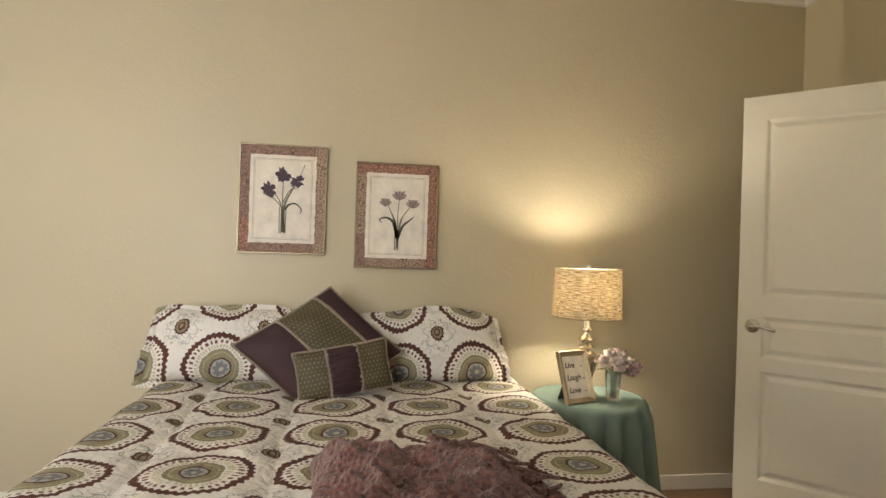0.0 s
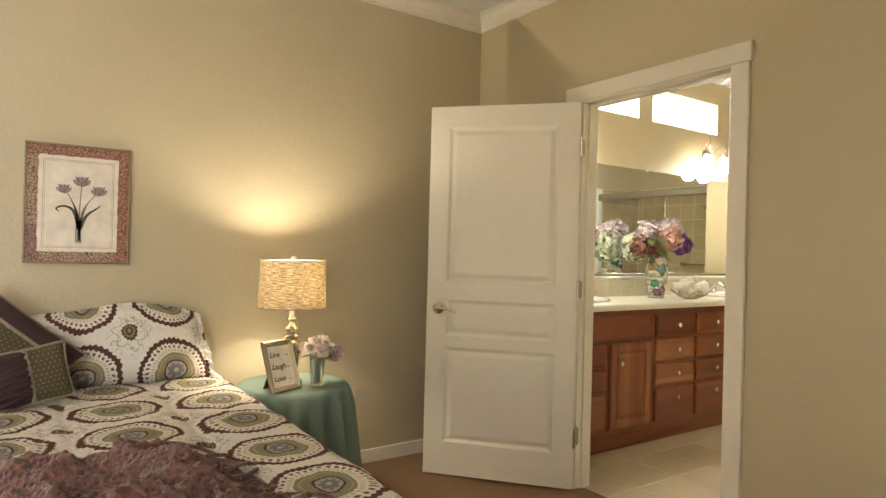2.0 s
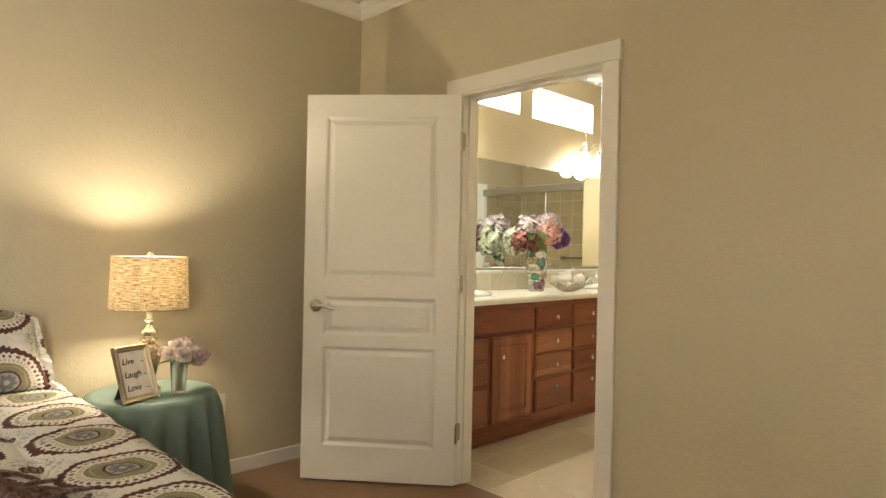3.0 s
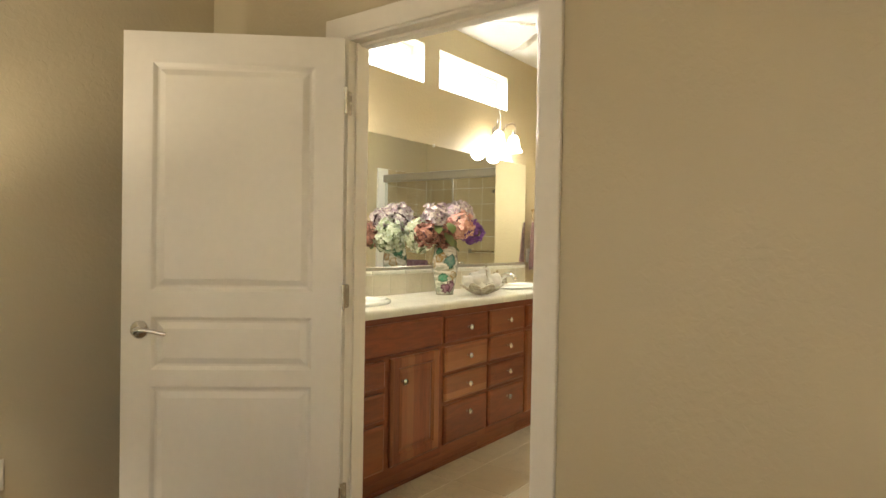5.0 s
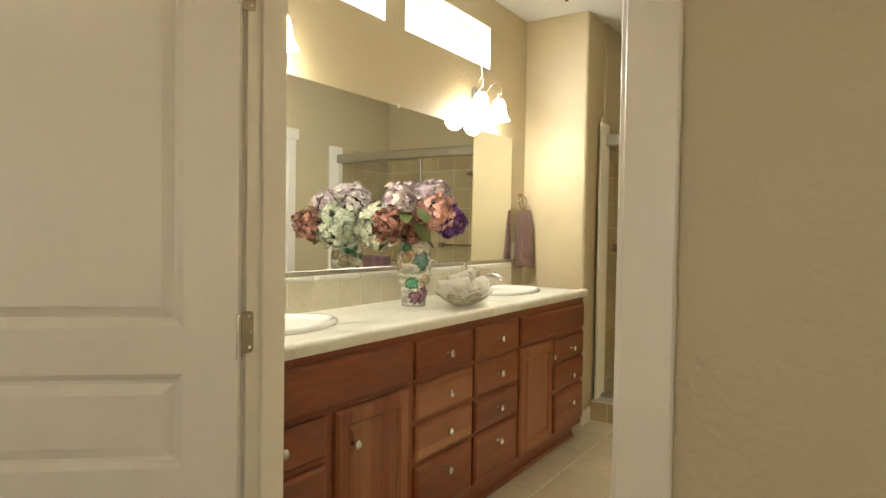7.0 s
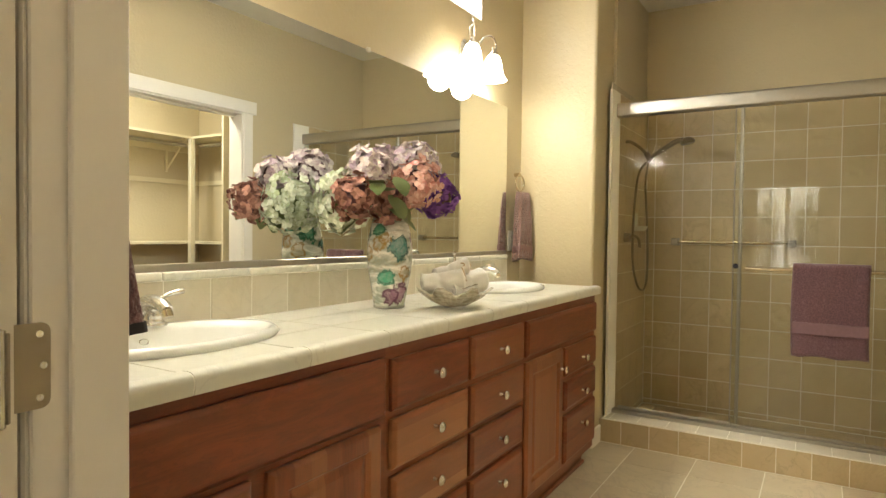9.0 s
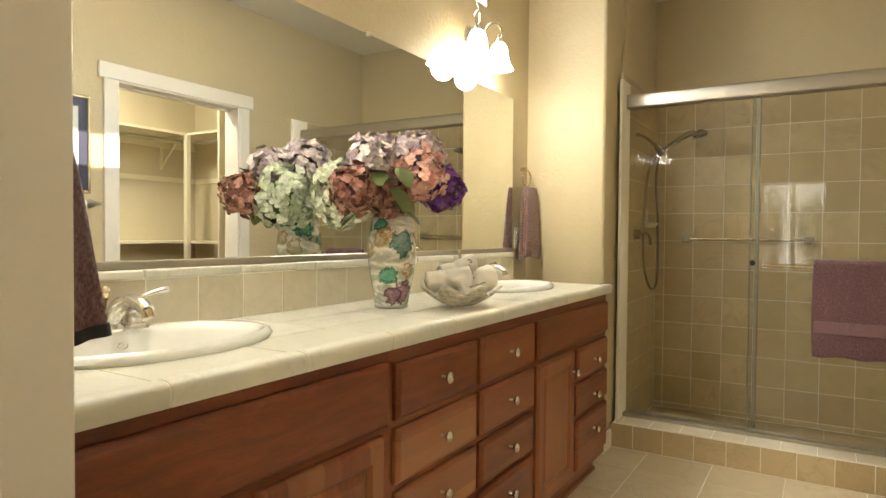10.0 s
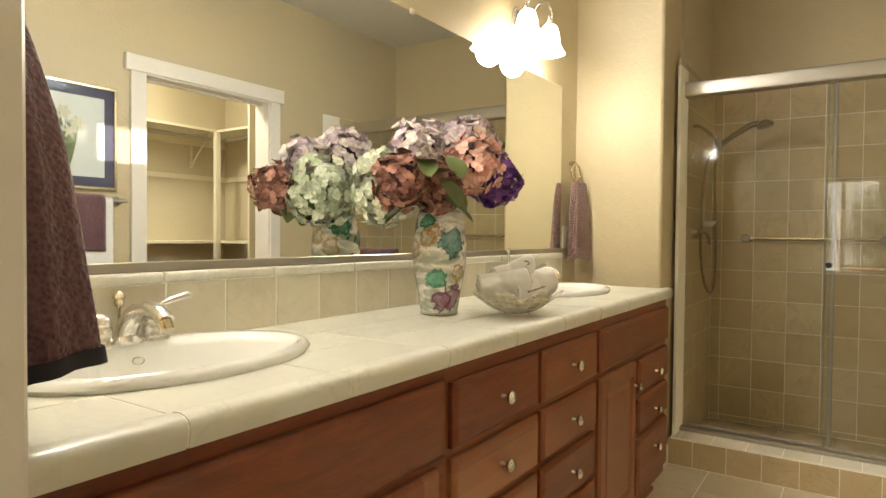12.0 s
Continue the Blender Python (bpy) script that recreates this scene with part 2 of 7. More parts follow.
def fuzzy(name, dark, light, scale=90.0, bump=0.006):
    n = Nodes(name)
    c = n.coords()
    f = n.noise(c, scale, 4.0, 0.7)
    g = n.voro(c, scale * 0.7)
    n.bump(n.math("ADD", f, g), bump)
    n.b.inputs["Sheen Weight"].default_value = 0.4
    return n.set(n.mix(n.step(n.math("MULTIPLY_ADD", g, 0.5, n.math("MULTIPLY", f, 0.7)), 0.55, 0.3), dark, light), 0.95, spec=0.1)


def burlap():
    n = Nodes("burlap_shade")
    s = n.coords("Object")
    g = n.split(s)
    ang = n.math("MULTIPLY", n.math("ARCTAN2", g[1], g[0]), 0.15)
    cmb = n.N.new("ShaderNodeCombineXYZ")
    n.put(cmb.inputs[0], n.math("MULTIPLY", ang, 28.0))
    n.put(cmb.inputs[1], n.math("MULTIPLY", g[2], 300.0))
    w1 = n.noise(cmb.outputs[0], 1.0, 2.0)
    cm2 = n.N.new("ShaderNodeCombineXYZ")
    n.put(cm2.inputs[0], n.math("MULTIPLY", ang, 420.0))
    n.put(cm2.inputs[1], n.math("MULTIPLY", g[2], 40.0))
    w2 = n.noise(cm2.outputs[0], 1.0, 2.0)
    w = n.math("MULTIPLY_ADD", w1, 0.68, n.math("MULTIPLY", w2, 0.32))
    col = n.mix(n.step(w, 0.5, 0.09), (0.28, 0.205, 0.115), (0.82, 0.73, 0.54))
    n.set(col, 0.9, spec=0.1)
    n.bump(w, 0.001)
    tr = n.N.new("ShaderNodeBsdfTranslucent")
    n.put(tr.inputs[0], col)
    mx = n.N.new("ShaderNodeMixShader")
    mx.inputs[0].default_value = 0.34
    n.L.new(n.b.outputs[0], mx.inputs[1])
    n.L.new(tr.outputs[0], mx.inputs[2])
    n.L.new(mx.outputs[0], n.N["Material Output"].inputs["Surface"])
    return n.m


def art_glass():
    n = Nodes("painted_art_glass")
    c = n.coords()
    cloud = n.noise(n.coords("Object", (1, 1, 2.8)), 8.0, 4.0, 0.6, 1.2)
    col = n.mix(n.step(cloud, 0.50, 0.10), (0.34, 0.37, 0.29), (0.86, 0.84, 0.76))
    vein = n.math("ABSOLUTE", n.math("SUBTRACT", n.noise(c, 12.0, 3.0, 0.55, 2.0), 0.5))
    col = n.mix(n.math("MULTIPLY", n.math("SUBTRACT", 1.0, n.step(vein, 0.006, 0.005)), 0.45), col, (0.40, 0.27, 0.10))
    warp = n.noise(c, 20.0, 5.0, 0.62, 1.6)
    smoke = n.math("MULTIPLY_ADD", n.step(n.noise(c, 30.0, 4.0, 0.6, 2.5), 0.5, 0.2), 0.35, 0.62)
    TEAL, GREEN, AMBER, WINE = (0.0, 0.17, 0.15), (0.02, 0.32, 0.18), (0.55, 0.30, 0.05), (0.24, 0.04, 0.14)
    # angle round the vase in degrees, height, radius, tint
    for ang, z, rad, tint in ((-118, 0.215, 0.036, TEAL), (-152, 0.115, 0.028, GREEN), (-175, 0.225, 0.024, AMBER), (-158, 0.245, 0.014, AMBER), (-108, 0.055, 0.030, WINE), (-140, 0.045, 0.020, WINE), (-100, 0.125, 0.016, AMBER), (-178, 0.285, 0.018, GREEN),
                              (120, 0.26, 0.028, GREEN), (150, 0.20, 0.024, AMBER), (95, 0.15, 0.020, WINE), (60, 0.22, 0.026, TEAL), (-60, 0.24, 0.022, WINE), (-40, 0.12, 0.026, GREEN), (0, 0.20, 0.024, AMBER)):
        rr = 0.08 * math.cos((z - 0.19) * 4.2)
        dn = n.N.new("ShaderNodeVectorMath")
        dn.operation = "DISTANCE"
        n.put(dn.inputs[0], c)
        dn.inputs[1].default_value = (rr * math.cos(radians(ang)), rr * math.sin(radians(ang)), z)
        d = n.math("MULTIPLY_ADD", warp, 0.085, dn.outputs["Value"])
        col = n.mix(n.math("MULTIPLY", n.math("SUBTRACT", 1.0, n.step(d, rad + 0.046, 0.007)), smoke if tint is not AMBER else 0.30), col, tuple(0.75 * x + 0.10 for x in tint) if tint is AMBER or tint is WINE else tint)
        col = n.mix(n.math("MULTIPLY", n.band(d, rad + 0.039, rad + 0.048, 0.002), 0.85), col, tuple(x * (0.6 if tint is AMBER else 0.35) for x in tint))
    n.b.inputs["Coat Weight"].default_value = 0.6
    return n.set(col, 0.12)


def petals(name, a, b):
    n = Nodes(name)
    geo = n.N.new("ShaderNodeNewGeometry")
    c = n.coords()
    n.b.inputs["Subsurface Weight"].default_value = 0.0
    col = n.mix(geo.outputs["Random Per Island"], a, b)
    col = n.mix(n.math("MULTIPLY", n.step(n.noise(c, 75.0, 4.0, 0.7), 0.56, 0.16), 0.38), col, tuple(x * 0.42 for x in a))
    col = n.mix(n.math("MULTIPLY", n.step(n.noise(c, 48.0, 2.0), 0.60, 0.08), 0.35), col, tuple(min(0.95, x * 1.25) for x in b))
    n.bump(n.noise(c, 260.0, 2.0), 0.002)
    n.set(col, 0.75, spec=0.2)
    return n.m


def glow(name, color, strength):
    n = Nodes(name)
    n.b.inputs["Emission Color"].default_value = (*color, 1)
    n.b.inputs["Emission Strength"].default_value = strength
    return n.set((0.8, 0.8, 0.78), 0.3)


def glass(name="clear_glass", tint=(0.97, 0.99, 0.98), gloss=0.010):
    m = bpy.data.materials.new(name)
    m.use_nodes = True
    N, L = m.node_tree.nodes, m.node_tree.links
    t, g, mx, fr = N.new("ShaderNodeBsdfTransparent"), N.new("ShaderNodeBsdfGlossy"), N.new("ShaderNodeMixShader"), N.new("ShaderNodeLayerWeight")
    pw, ma = N.new("ShaderNodeMath"), N.new("ShaderNodeMath")
    t.inputs[0].default_value, g.inputs["Roughness"].default_value = (*tint, 1), 0.0
    fr.inputs[0].default_value = 0.5
    pw.operation, ma.operation = "POWER", "MULTIPLY_ADD"
    L.new(fr.outputs["Facing"], pw.inputs[0])
    pw.inputs[1].default_value = 4.0
    L.new(pw.outputs[0], ma.inputs[0])
    ma.inputs[1].default_value, ma.inputs[2].default_value = 0.5, gloss
    L.new(ma.outputs[0], mx.inputs[0])
    L.new(t.outputs[0], mx.inputs[1])
    L.new(g.outputs[0], mx.inputs[2])
    L.new(mx.outputs[0], N["Material Output"].inputs["Surface"])
    return m


WALL = wall_paint()
WALL_BATH = wall_paint("orange_peel_wall_paint", 0.0007, (0.548, 0.455, 0.278), (0.582, 0.486, 0.300))
WHITE = mat("white_trim_paint", (0.78, 0.73, 0.635), 0.32, var=0.03, bump=0.0002, bscale=30)
CEIL = mat("ceiling_paint", (0.74, 0.72, 0.66), 0.7, var=0.02, bump=0.0012, bscale=80)
CARPET = carpet()
CHERRY = cherry()
CHERRY_V = cherry("upright_cherry", (9.0, 9.0, 1.6), 0.02, 0.30)
CHERRY_LIGHT = cherry("light_cherry", (1.6, 9.0, 9.0), 0.16, 0.55)
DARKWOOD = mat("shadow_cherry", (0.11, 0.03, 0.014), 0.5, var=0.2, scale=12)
GROUT = mat("grout", (0.86, 0.83, 0.72), 0.8, bump=0.0004, bscale=300)
TILE_FLOOR = stone_tile("floor_tile", (0.50, 0.405, 0.255), (0.68, 0.585, 0.41), 0.28, 0.8)
TILE_WALL = stone_tile("shower_tile", (0.45, 0.335, 0.175), (0.68, 0.535, 0.32), 0.30, 0.8)
TILE_TOP = stone_tile("counter_tile", (0.69, 0.67, 0.56), (0.84, 0.83, 0.74), 0.28, 0.6)
TILE_SPLASH = stone_tile("splash_tile", (0.62, 0.55, 0.40), (0.87, 0.83, 0.71), 0.22, 0.35)
CHROME = mat("brushed_nickel", (0.70, 0.68, 0.63), 0.24, 1.0, var=0.05)
HINGE = mat("aged_hinge_nickel", (0.36, 0.31, 0.235), 0.42, 1.0, var=0.1)
BRASS = mat("warm_metal", (0.62, 0.53, 0.38), 0.25, 1.0, var=0.05)
ALU = mat("satin_aluminium", (0.43, 0.395, 0.33), 0.40, 1.0, var=0.05, bump=0.0001, bscale=200)
MIRROR = mat("mirror_silver", (0.88, 0.90, 0.87), 0.0, 1.0, var=0.0, fine=0.0)
PORCELAIN = mat("porcelain", (0.86, 0.86, 0.81), 0.08, var=0.01, coat=0.5)
GLASS = glass()
# Gloss cut below plain glass to keep vanity bulb reflections out of one pane.
GLASS_LOW_GLOSS = glass("low_gloss_glass", gloss=0.004)
SHOWER_GLASS = glass("shower_glass", (0.93, 0.95, 0.93), 0.025)
MEDAL = medallions()
OLIVE = dotted_green()
AUBER = mat("aubergine_cloth", (0.040, 0.015, 0.017), 0.7, var=0.2, bump=0.0015, bscale=300)
ROPE = fuzzy("cream_rope", (0.15, 0.10, 0.065), (0.44, 0.35, 0.25), 260.0, 0.002)
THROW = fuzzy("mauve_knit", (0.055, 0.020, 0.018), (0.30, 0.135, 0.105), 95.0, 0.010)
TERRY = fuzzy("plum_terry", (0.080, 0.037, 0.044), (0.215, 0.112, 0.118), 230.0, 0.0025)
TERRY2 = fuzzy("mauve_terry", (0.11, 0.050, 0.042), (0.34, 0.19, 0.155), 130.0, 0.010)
TERRYW = mat("white_terry", (0.82, 0.80, 0.75), 0.9, var=0.05, scale=30, bump=0.0006, bscale=400)
SAGE = mat("sage_cloth", (0.175, 0.240, 0.195), 0.8, var=0.08, bump=0.0006, bscale=500)
BURLAP = burlap()
ART = art_glass()
OPAL = glow("opal_glass", (1.0, 0.90, 0.74), 6.0)
LEAF = mat("leaf_green", (0.12, 0.155, 0.045), 0.5, var=0.3, scale=20)
SKYGLOW = glow("overcast_sky", (0.93, 0.97, 1.0), 3.0)
PLASTIC = mat("ivory_plastic", (0.70, 0.66, 0.55), 0.4, var=0.02)
BLACK = mat("black_card", (0.015, 0.015, 0.02), 0.7)
GOLD = mat("champagne_frame", (0.31, 0.245, 0.15), 0.38, 0.7, var=0.12, scale=30, bump=0.0006, bscale=80)
PAPER = mat("parchment", (0.78, 0.71, 0.61), 0.8, var=0.26, scale=22, bump=0.0006, bscale=40)
INK = mat("brown_ink", (0.08, 0.05, 0.04), 0.8)


# ---- mesh helpers ----
def thing(name, loc=(0, 0, 0), label="", cat="", group="", rz=0.0, kind=""):
    e = new(name)
    e.empty_display_size = 0.1
    e.location = loc
    e.rotation_euler = (0, 0, radians(rz))
    return tagged(e, label, cat, group, kind)


def part(name, bm, material, parent=None, label="", smooth=False, world=False, kind=""):
    if world and parent:
        p = parent
        off = Vector((0, 0, 0))
        while p:
            off += p.location
            p = p.parent
        bmesh.ops.translate(bm, verts=bm.verts, vec=-off)
    me = bpy.data.meshes.new(name)
    bm.to_mesh(me)
    bm.free()
    me.materials.append(material)
    if smooth:
        me.shade_smooth()
        if smooth is not True:
            me.set_sharp_from_angle(angle=radians(smooth))
    ob = new(name, me)
    ob.parent = parent
    return tagged(ob, label, kind=kind)


def solo(name, bm, material, loc, label, cat, group="", smooth=False, world=True, rz=0.0):
    if world:
        bmesh.ops.translate(bm, verts=bm.verts, vec=-Vector(loc))
    ob = part(name, bm, material, None, label, smooth)
    ob.location = loc
    ob.rotation_euler = (0, 0, radians(rz))
    return tagged(ob, category=cat, group=group)


def struct(name, bm, material, smooth=False):
    return part(name, bm, material, None, "", smooth, kind="structure")


def box(bm, x0, x1, y0, y1, z0, z1, bevel=0.0, seg=1):
    v = [bm.verts.new((x, y, z)) for x in (x0, x1) for y in (y0, y1) for z in (z0, z1)]
    fs = [bm.faces.new([v[i] for i in f]) for f in ((0, 1, 3, 2), (4, 6, 7, 5), (0, 4, 5, 1), (2, 3, 7, 6), (0, 2, 6, 4), (1, 5, 7, 3))]
    if bevel:
        es = list({e for f in fs for e in f.edges})
        bmesh.ops.bevel(bm, geom=es, offset=bevel, segments=seg, affect="EDGES", profile=0.5)
    return bm


def B(*a, **k):
    return box(bmesh.new(), *a, **k)


def lathe(bm, prof, n=24, c=(0, 0), sx=1.0, sy=1.0):
    rings = []
    for r, z in prof:
        if r < 1e-5:
            rings.append([bm.verts.new((c[0], c[1], z))])
        else:
            rings.append([bm.verts.new((c[0] + sx * r * math.cos(2 * math.pi * k / n), c[1] + sy * r * math.sin(2 * math.pi * k / n), z)) for k in range(n)])
    for a, b in zip(rings, rings[1:]):
        for k in range(n):
            q = [a[k % len(a)], a[(k + 1) % len(a)], b[(k + 1) % len(b)], b[k % len(b)]]
            q = list(dict.fromkeys(q))
            if len(q) > 2:
                bm.faces.new(q)
    return bm


def tube(bm, pts, r, n=10, closed=False, radii=None):
    pts = [Vector(p) for p in pts]
    rings, up = [], Vector((0.123, 0.2, 1)).normalized()
    for i, p in enumerate(pts):
        a = pts[i - 1] if i or closed else p
        b = pts[(i + 1) % len(pts)] if i + 1 < len(pts) or closed else p
        d = (b - a).normalized()
        s = d.cross(up)
        if s.length < 1e-3:
            s = d.cross(Vector((1, 0, 0)))
        s.normalize()
        u = s.cross(d)
        rr = radii[i] if radii else r
        rings.append([bm.verts.new(p + rr * (math.cos(2 * math.pi * k / n) * s + math.sin(2 * math.pi * k / n) * u)) for k in range(n)])
    pairs = list(zip(rings, rings[1:]))
    if closed:
        pairs.append((rings[-1], rings[0]))
    for a, b in pairs:
        for k in range(n):
            bm.faces.new((a[k], a[(k + 1) % n], b[(k + 1) % n], b[k]))
    if not closed:
        bm.faces.new(rings[0][::-1])
        bm.faces.new(rings[-1])
    return bm


def curve_pts(pts, n=6):
    """A smooth line through the points."""
    P = [Vector(p) for p in pts]
    out = []
    for i in range(len(P) - 1):
        a, b, c, d = P[max(i - 1, 0)], P[i], P[i + 1], P[min(i + 2, len(P) - 1)]
        for k in range(n):
            t = k / n
            out.append(0.5 * ((2 * b) + (c - a) * t + (2 * a - 5 * b + 4 * c - d) * t * t + (3 * b - a - 3 * c + d) * t ** 3))
    return out + [P[-1]]


def sheet(f, nu, nv, uv=None):
    """A grid of quads over f(u, v) with u, v in 0..1; uv(u, v) gives the cloth's own metres."""
    bm = bmesh.new()
    g = [[bm.verts.new(f(i / nu, j / nv)) for j in range(nv + 1)] for i in range(nu + 1)]
    lay = bm.loops.layers.uv.new("UVMap") if uv else None
    for i in range(nu):
        for j in range(nv):
            fc = bm.faces.new((g[i][j], g[i + 1][j], g[i + 1][j + 1], g[i][j + 1]))
            if uv:
                for lo, (a, b) in zip(fc.loops, ((i, j), (i + 1, j), (i + 1, j + 1), (i, j + 1))):
                    lo[lay].uv = uv(a / nu, b / nv)
    return bm


def thicken(ob, t, offset=-1.0):
    m = ob.modifiers.new("thickness", "SOLIDIFY")
    m.thickness, m.offset = t, offset
    return ob


# ---- the rooms ----
ZC = 2.76
EXT = 0.15


def wall_with_holes(name, axis, a0, a1, lo, hi, z1, holes, m=None):
    """A wall along an axis from lo to hi, a0..a1 thick, with rectangular openings (lo, hi, z0, z1)."""
    bm = bmesh.new()
    cuts = sorted({lo, hi, *[h[0] for h in holes], *[h[1] for h in holes]})
    for c0, c1 in zip(cuts, cuts[1:]):
        spans, z = [], 0.0
        for h in sorted(holes, key=lambda q: q[2]):
            if h[0] <= c0 + 1e-6 and h[1] >= c1 - 1e-6:
                spans.append((z, h[2]))
                z = h[3]
        spans.append((z, z1))
        for s0, s1 in spans:
            if s1 - s0 > 1e-4:
                if axis == "x":
                    box(bm, c0, c1, a0, a1, s0, s1)
                else:
                    box(bm, a0, a1, c0, c1, s0, s1)
    bmesh.ops.remove_doubles(bm, verts=bm.verts, dist=1e-5)
    return struct(name, bm, m or WALL)


WX0, WY0 = 0.55, 0.9
wall_with_holes("wall_bed", "x", 5.57, 5.72, WX0 - 0.15, 5.33, ZC, [])
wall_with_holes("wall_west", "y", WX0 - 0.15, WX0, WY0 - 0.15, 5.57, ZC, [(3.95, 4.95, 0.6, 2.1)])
# The opening in the south wall is made up, cut for the fill lamp.
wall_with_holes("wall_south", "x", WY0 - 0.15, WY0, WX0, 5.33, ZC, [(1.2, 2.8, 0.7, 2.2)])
wall_with_holes("wall_door", "y", 5.33, 5.412, WY0 - 0.15, 5.72, ZC, [(3.81, 4.668, 0, 2.065)])
wall_with_holes("wall_vanity", "x", 5.48, 5.63, 5.412, 9.60, ZC, [(5.93, 6.82, 2.31, 2.575), (6.98, 7.875, 2.31, 2.575)], WALL_BATH)
wall_with_holes("wall_closet_side", "x", 3.28, 3.40, 5.412, 9.60, ZC, [(7.22, 8.09, 0, 2.065)], WALL_BATH)
wall_with_holes("wall_shower_back", "y", 9.47, 9.62, 3.40, 5.48, ZC, [], WALL_BATH)
bm = B(8.40, 8.72, 5.03, 5.48, 0, ZC)
es = [e for e in bm.edges if abs(e.verts[0].co.x - 8.40) < 1e-4 and abs(e.verts[1].co.x - 8.40) < 1e-4 and abs(e.verts[0].co.y - 5.03) < 1e-4 and abs(e.verts[1].co.y - 5.03) < 1e-4]
bmesh.ops.bevel(bm, geom=es, offset=0.02, segments=5, affect="EDGES", profile=0.5)
struct("wall_stub", bm, WALL_BATH, smooth=30)
struct("wall_shower_side", B(8.72, 9.47, 5.012, 5.48, 0, ZC), WALL)
# closet
wall_with_holes("wall_closet_back", "x", 1.83, 1.98, 5.412, 8.96, ZC, [])
wall_with_holes("wall_closet_east", "y", 8.81, 8.96, 1.98, 3.28, ZC, [])
wall_with_holes("wall_closet_west", "y", 5.90, 6.02, 1.98, 3.28, ZC, [])

struct("floor_bedroom", B(WX0, 5.385, WY0, 5.57, -0.12, 0.0), CARPET)
struct("floor_bath", B(5.39, 9.47, 3.28, 5.48, -0.12, -0.0005), GROUT)
struct("floor_closet", B(6.02, 8.81, 1.98, 3.28, -0.12, 0.0), CARPET)
struct("ceiling_bedroom", B(WX0 - 0.15, 5.385, WY0 - 0.15, 5.72, ZC, ZC + 0.1), CEIL)
struct("ceiling_bath", B(5.385, 9.62, 3.34, 5.63, ZC, ZC + 0.1), CEIL)
struct("ceiling_closet", B(5.44, 8.96, 1.83, 3.34, ZC, ZC + 0.1), CEIL)
struct("ground", B(-60, 70, -60, 70, -0.4, -0.3), mat("lawn", (0.07, 0.10, 0.035), 0.9, var=0.3))


def crown(name, pts_wall, nrm):
    """Crown moulding along a straight run: two wall points and the way into the room."""
    prof = [(0.0, -0.095), (0.012, -0.095), (0.012, -0.08), (0.018, -0.075), (0.030, -0.045), (0.055, -0.022), (0.062, -0.018), (0.062, -0.008), (0.078, -0.008), (0.078, 0.0), (0.0, 0.0)]
    a, b, n = Vector((*pts_wall[0], ZC - 0.001)), Vector((*pts_wall[1], ZC - 0.001)), Vector((*nrm, 0))
    bm = bmesh.new()
    rings = [[bm.verts.new(p + n * d + Vector((0, 0, z))) for d, z in prof] for p in (a, b)]
    k = len(prof)
    for i in range(k):
        bm.faces.new((rings[0][i], rings[0][(i + 1) % k], rings[1][(i + 1) % k], rings[1][i]))
    bm.faces.new(rings[0][::-1])
    bm.faces.new(rings[1])
    struct(name, bm, WHITE)


crown("trim_crown_bed", ((WX0, 5.57), (5.33, 5.57)), (0, -1))
crown("trim_crown_door", ((5.33, WY0), (5.33, 5.57)), (-1, 0))
crown("trim_crown_west", ((WX0, WY0), (WX0, 5.57)), (1, 0))
crown("trim_crown_south", ((WX0, WY0), (5.33, WY0)), (0, 1))


def board(name, x0, x1, y0, y1, h=0.079):
    struct(name, B(x0, x1, y0, y1, 0.0, h, bevel=0.004, seg=2), WHITE)


board("baseboard_bed", WX0, 5.318, 5.556, 5.57)
board("baseboard_door", 5.316, 5.33, 4.755, 5.556)
board("baseboard_door_south", 5.316, 5.33, WY0, 3.735)
board("baseboard_west", WX0, WX0 + 0.014, WY0, 5.556)
board("baseboard_stub", 8.386, 8.40, 5.02, 5.48, 0.10)
board("baseboard_stub_end", 8.40, 8.56, 5.016, 5.03, 0.10)
board("baseboard_closet_side_a", 5.412, 7.12, 3.40, 3.414)
board("baseboard_closet_side_b", 8.19, 8.55, 3.40, 3.414)

# doorway: jambs, stops, casings
struct("trim_jamb_hinge", B(5.318, 5.424, 4.650, 4.668, 0, 2.065, bevel=0.002), WHITE)
struct("trim_jamb_latch", B(5.318, 5.424, 3.808, 3.830, 0, 2.065, bevel=0.002), WHITE)
struct("trim_jamb_head", B(5.318, 5.424, 3.830, 4.650, 2.045, 2.067, bevel=0.002), WHITE)
struct("trim_stop_hinge", B(5.356, 5.422, 4.639, 4.650, 0, 2.045, bevel=0.002), WHITE)
struct("trim_stop_latch", B(5.370, 5.422, 3.830, 3.840, 0, 2.045, bevel=0.002), WHITE)
struct("trim_stop_head", B(5.370, 5.422, 3.840, 4.639, 2.033, 2.045, bevel=0.002), WHITE)
for side, xa, xb in (("bedroom", 5.312, 5.330), ("bath", 5.412, 5.430)):
    struct("trim_casing_" + side + "_hinge", B(xa, xb, 4.656, 4.752, 0, 2.055, bevel=0.003), WHITE)
    struct("trim_casing_" + side + "_latch", B(xa, xb, 3.745, 3.822, 0, 2.055, bevel=0.003), WHITE)
    o = 0.006
    struct("trim_casing_" + side + "_head", B(xa - o, xb + o, 3.735, 4.770, 2.055, 2.137, bevel=0.003), WHITE)
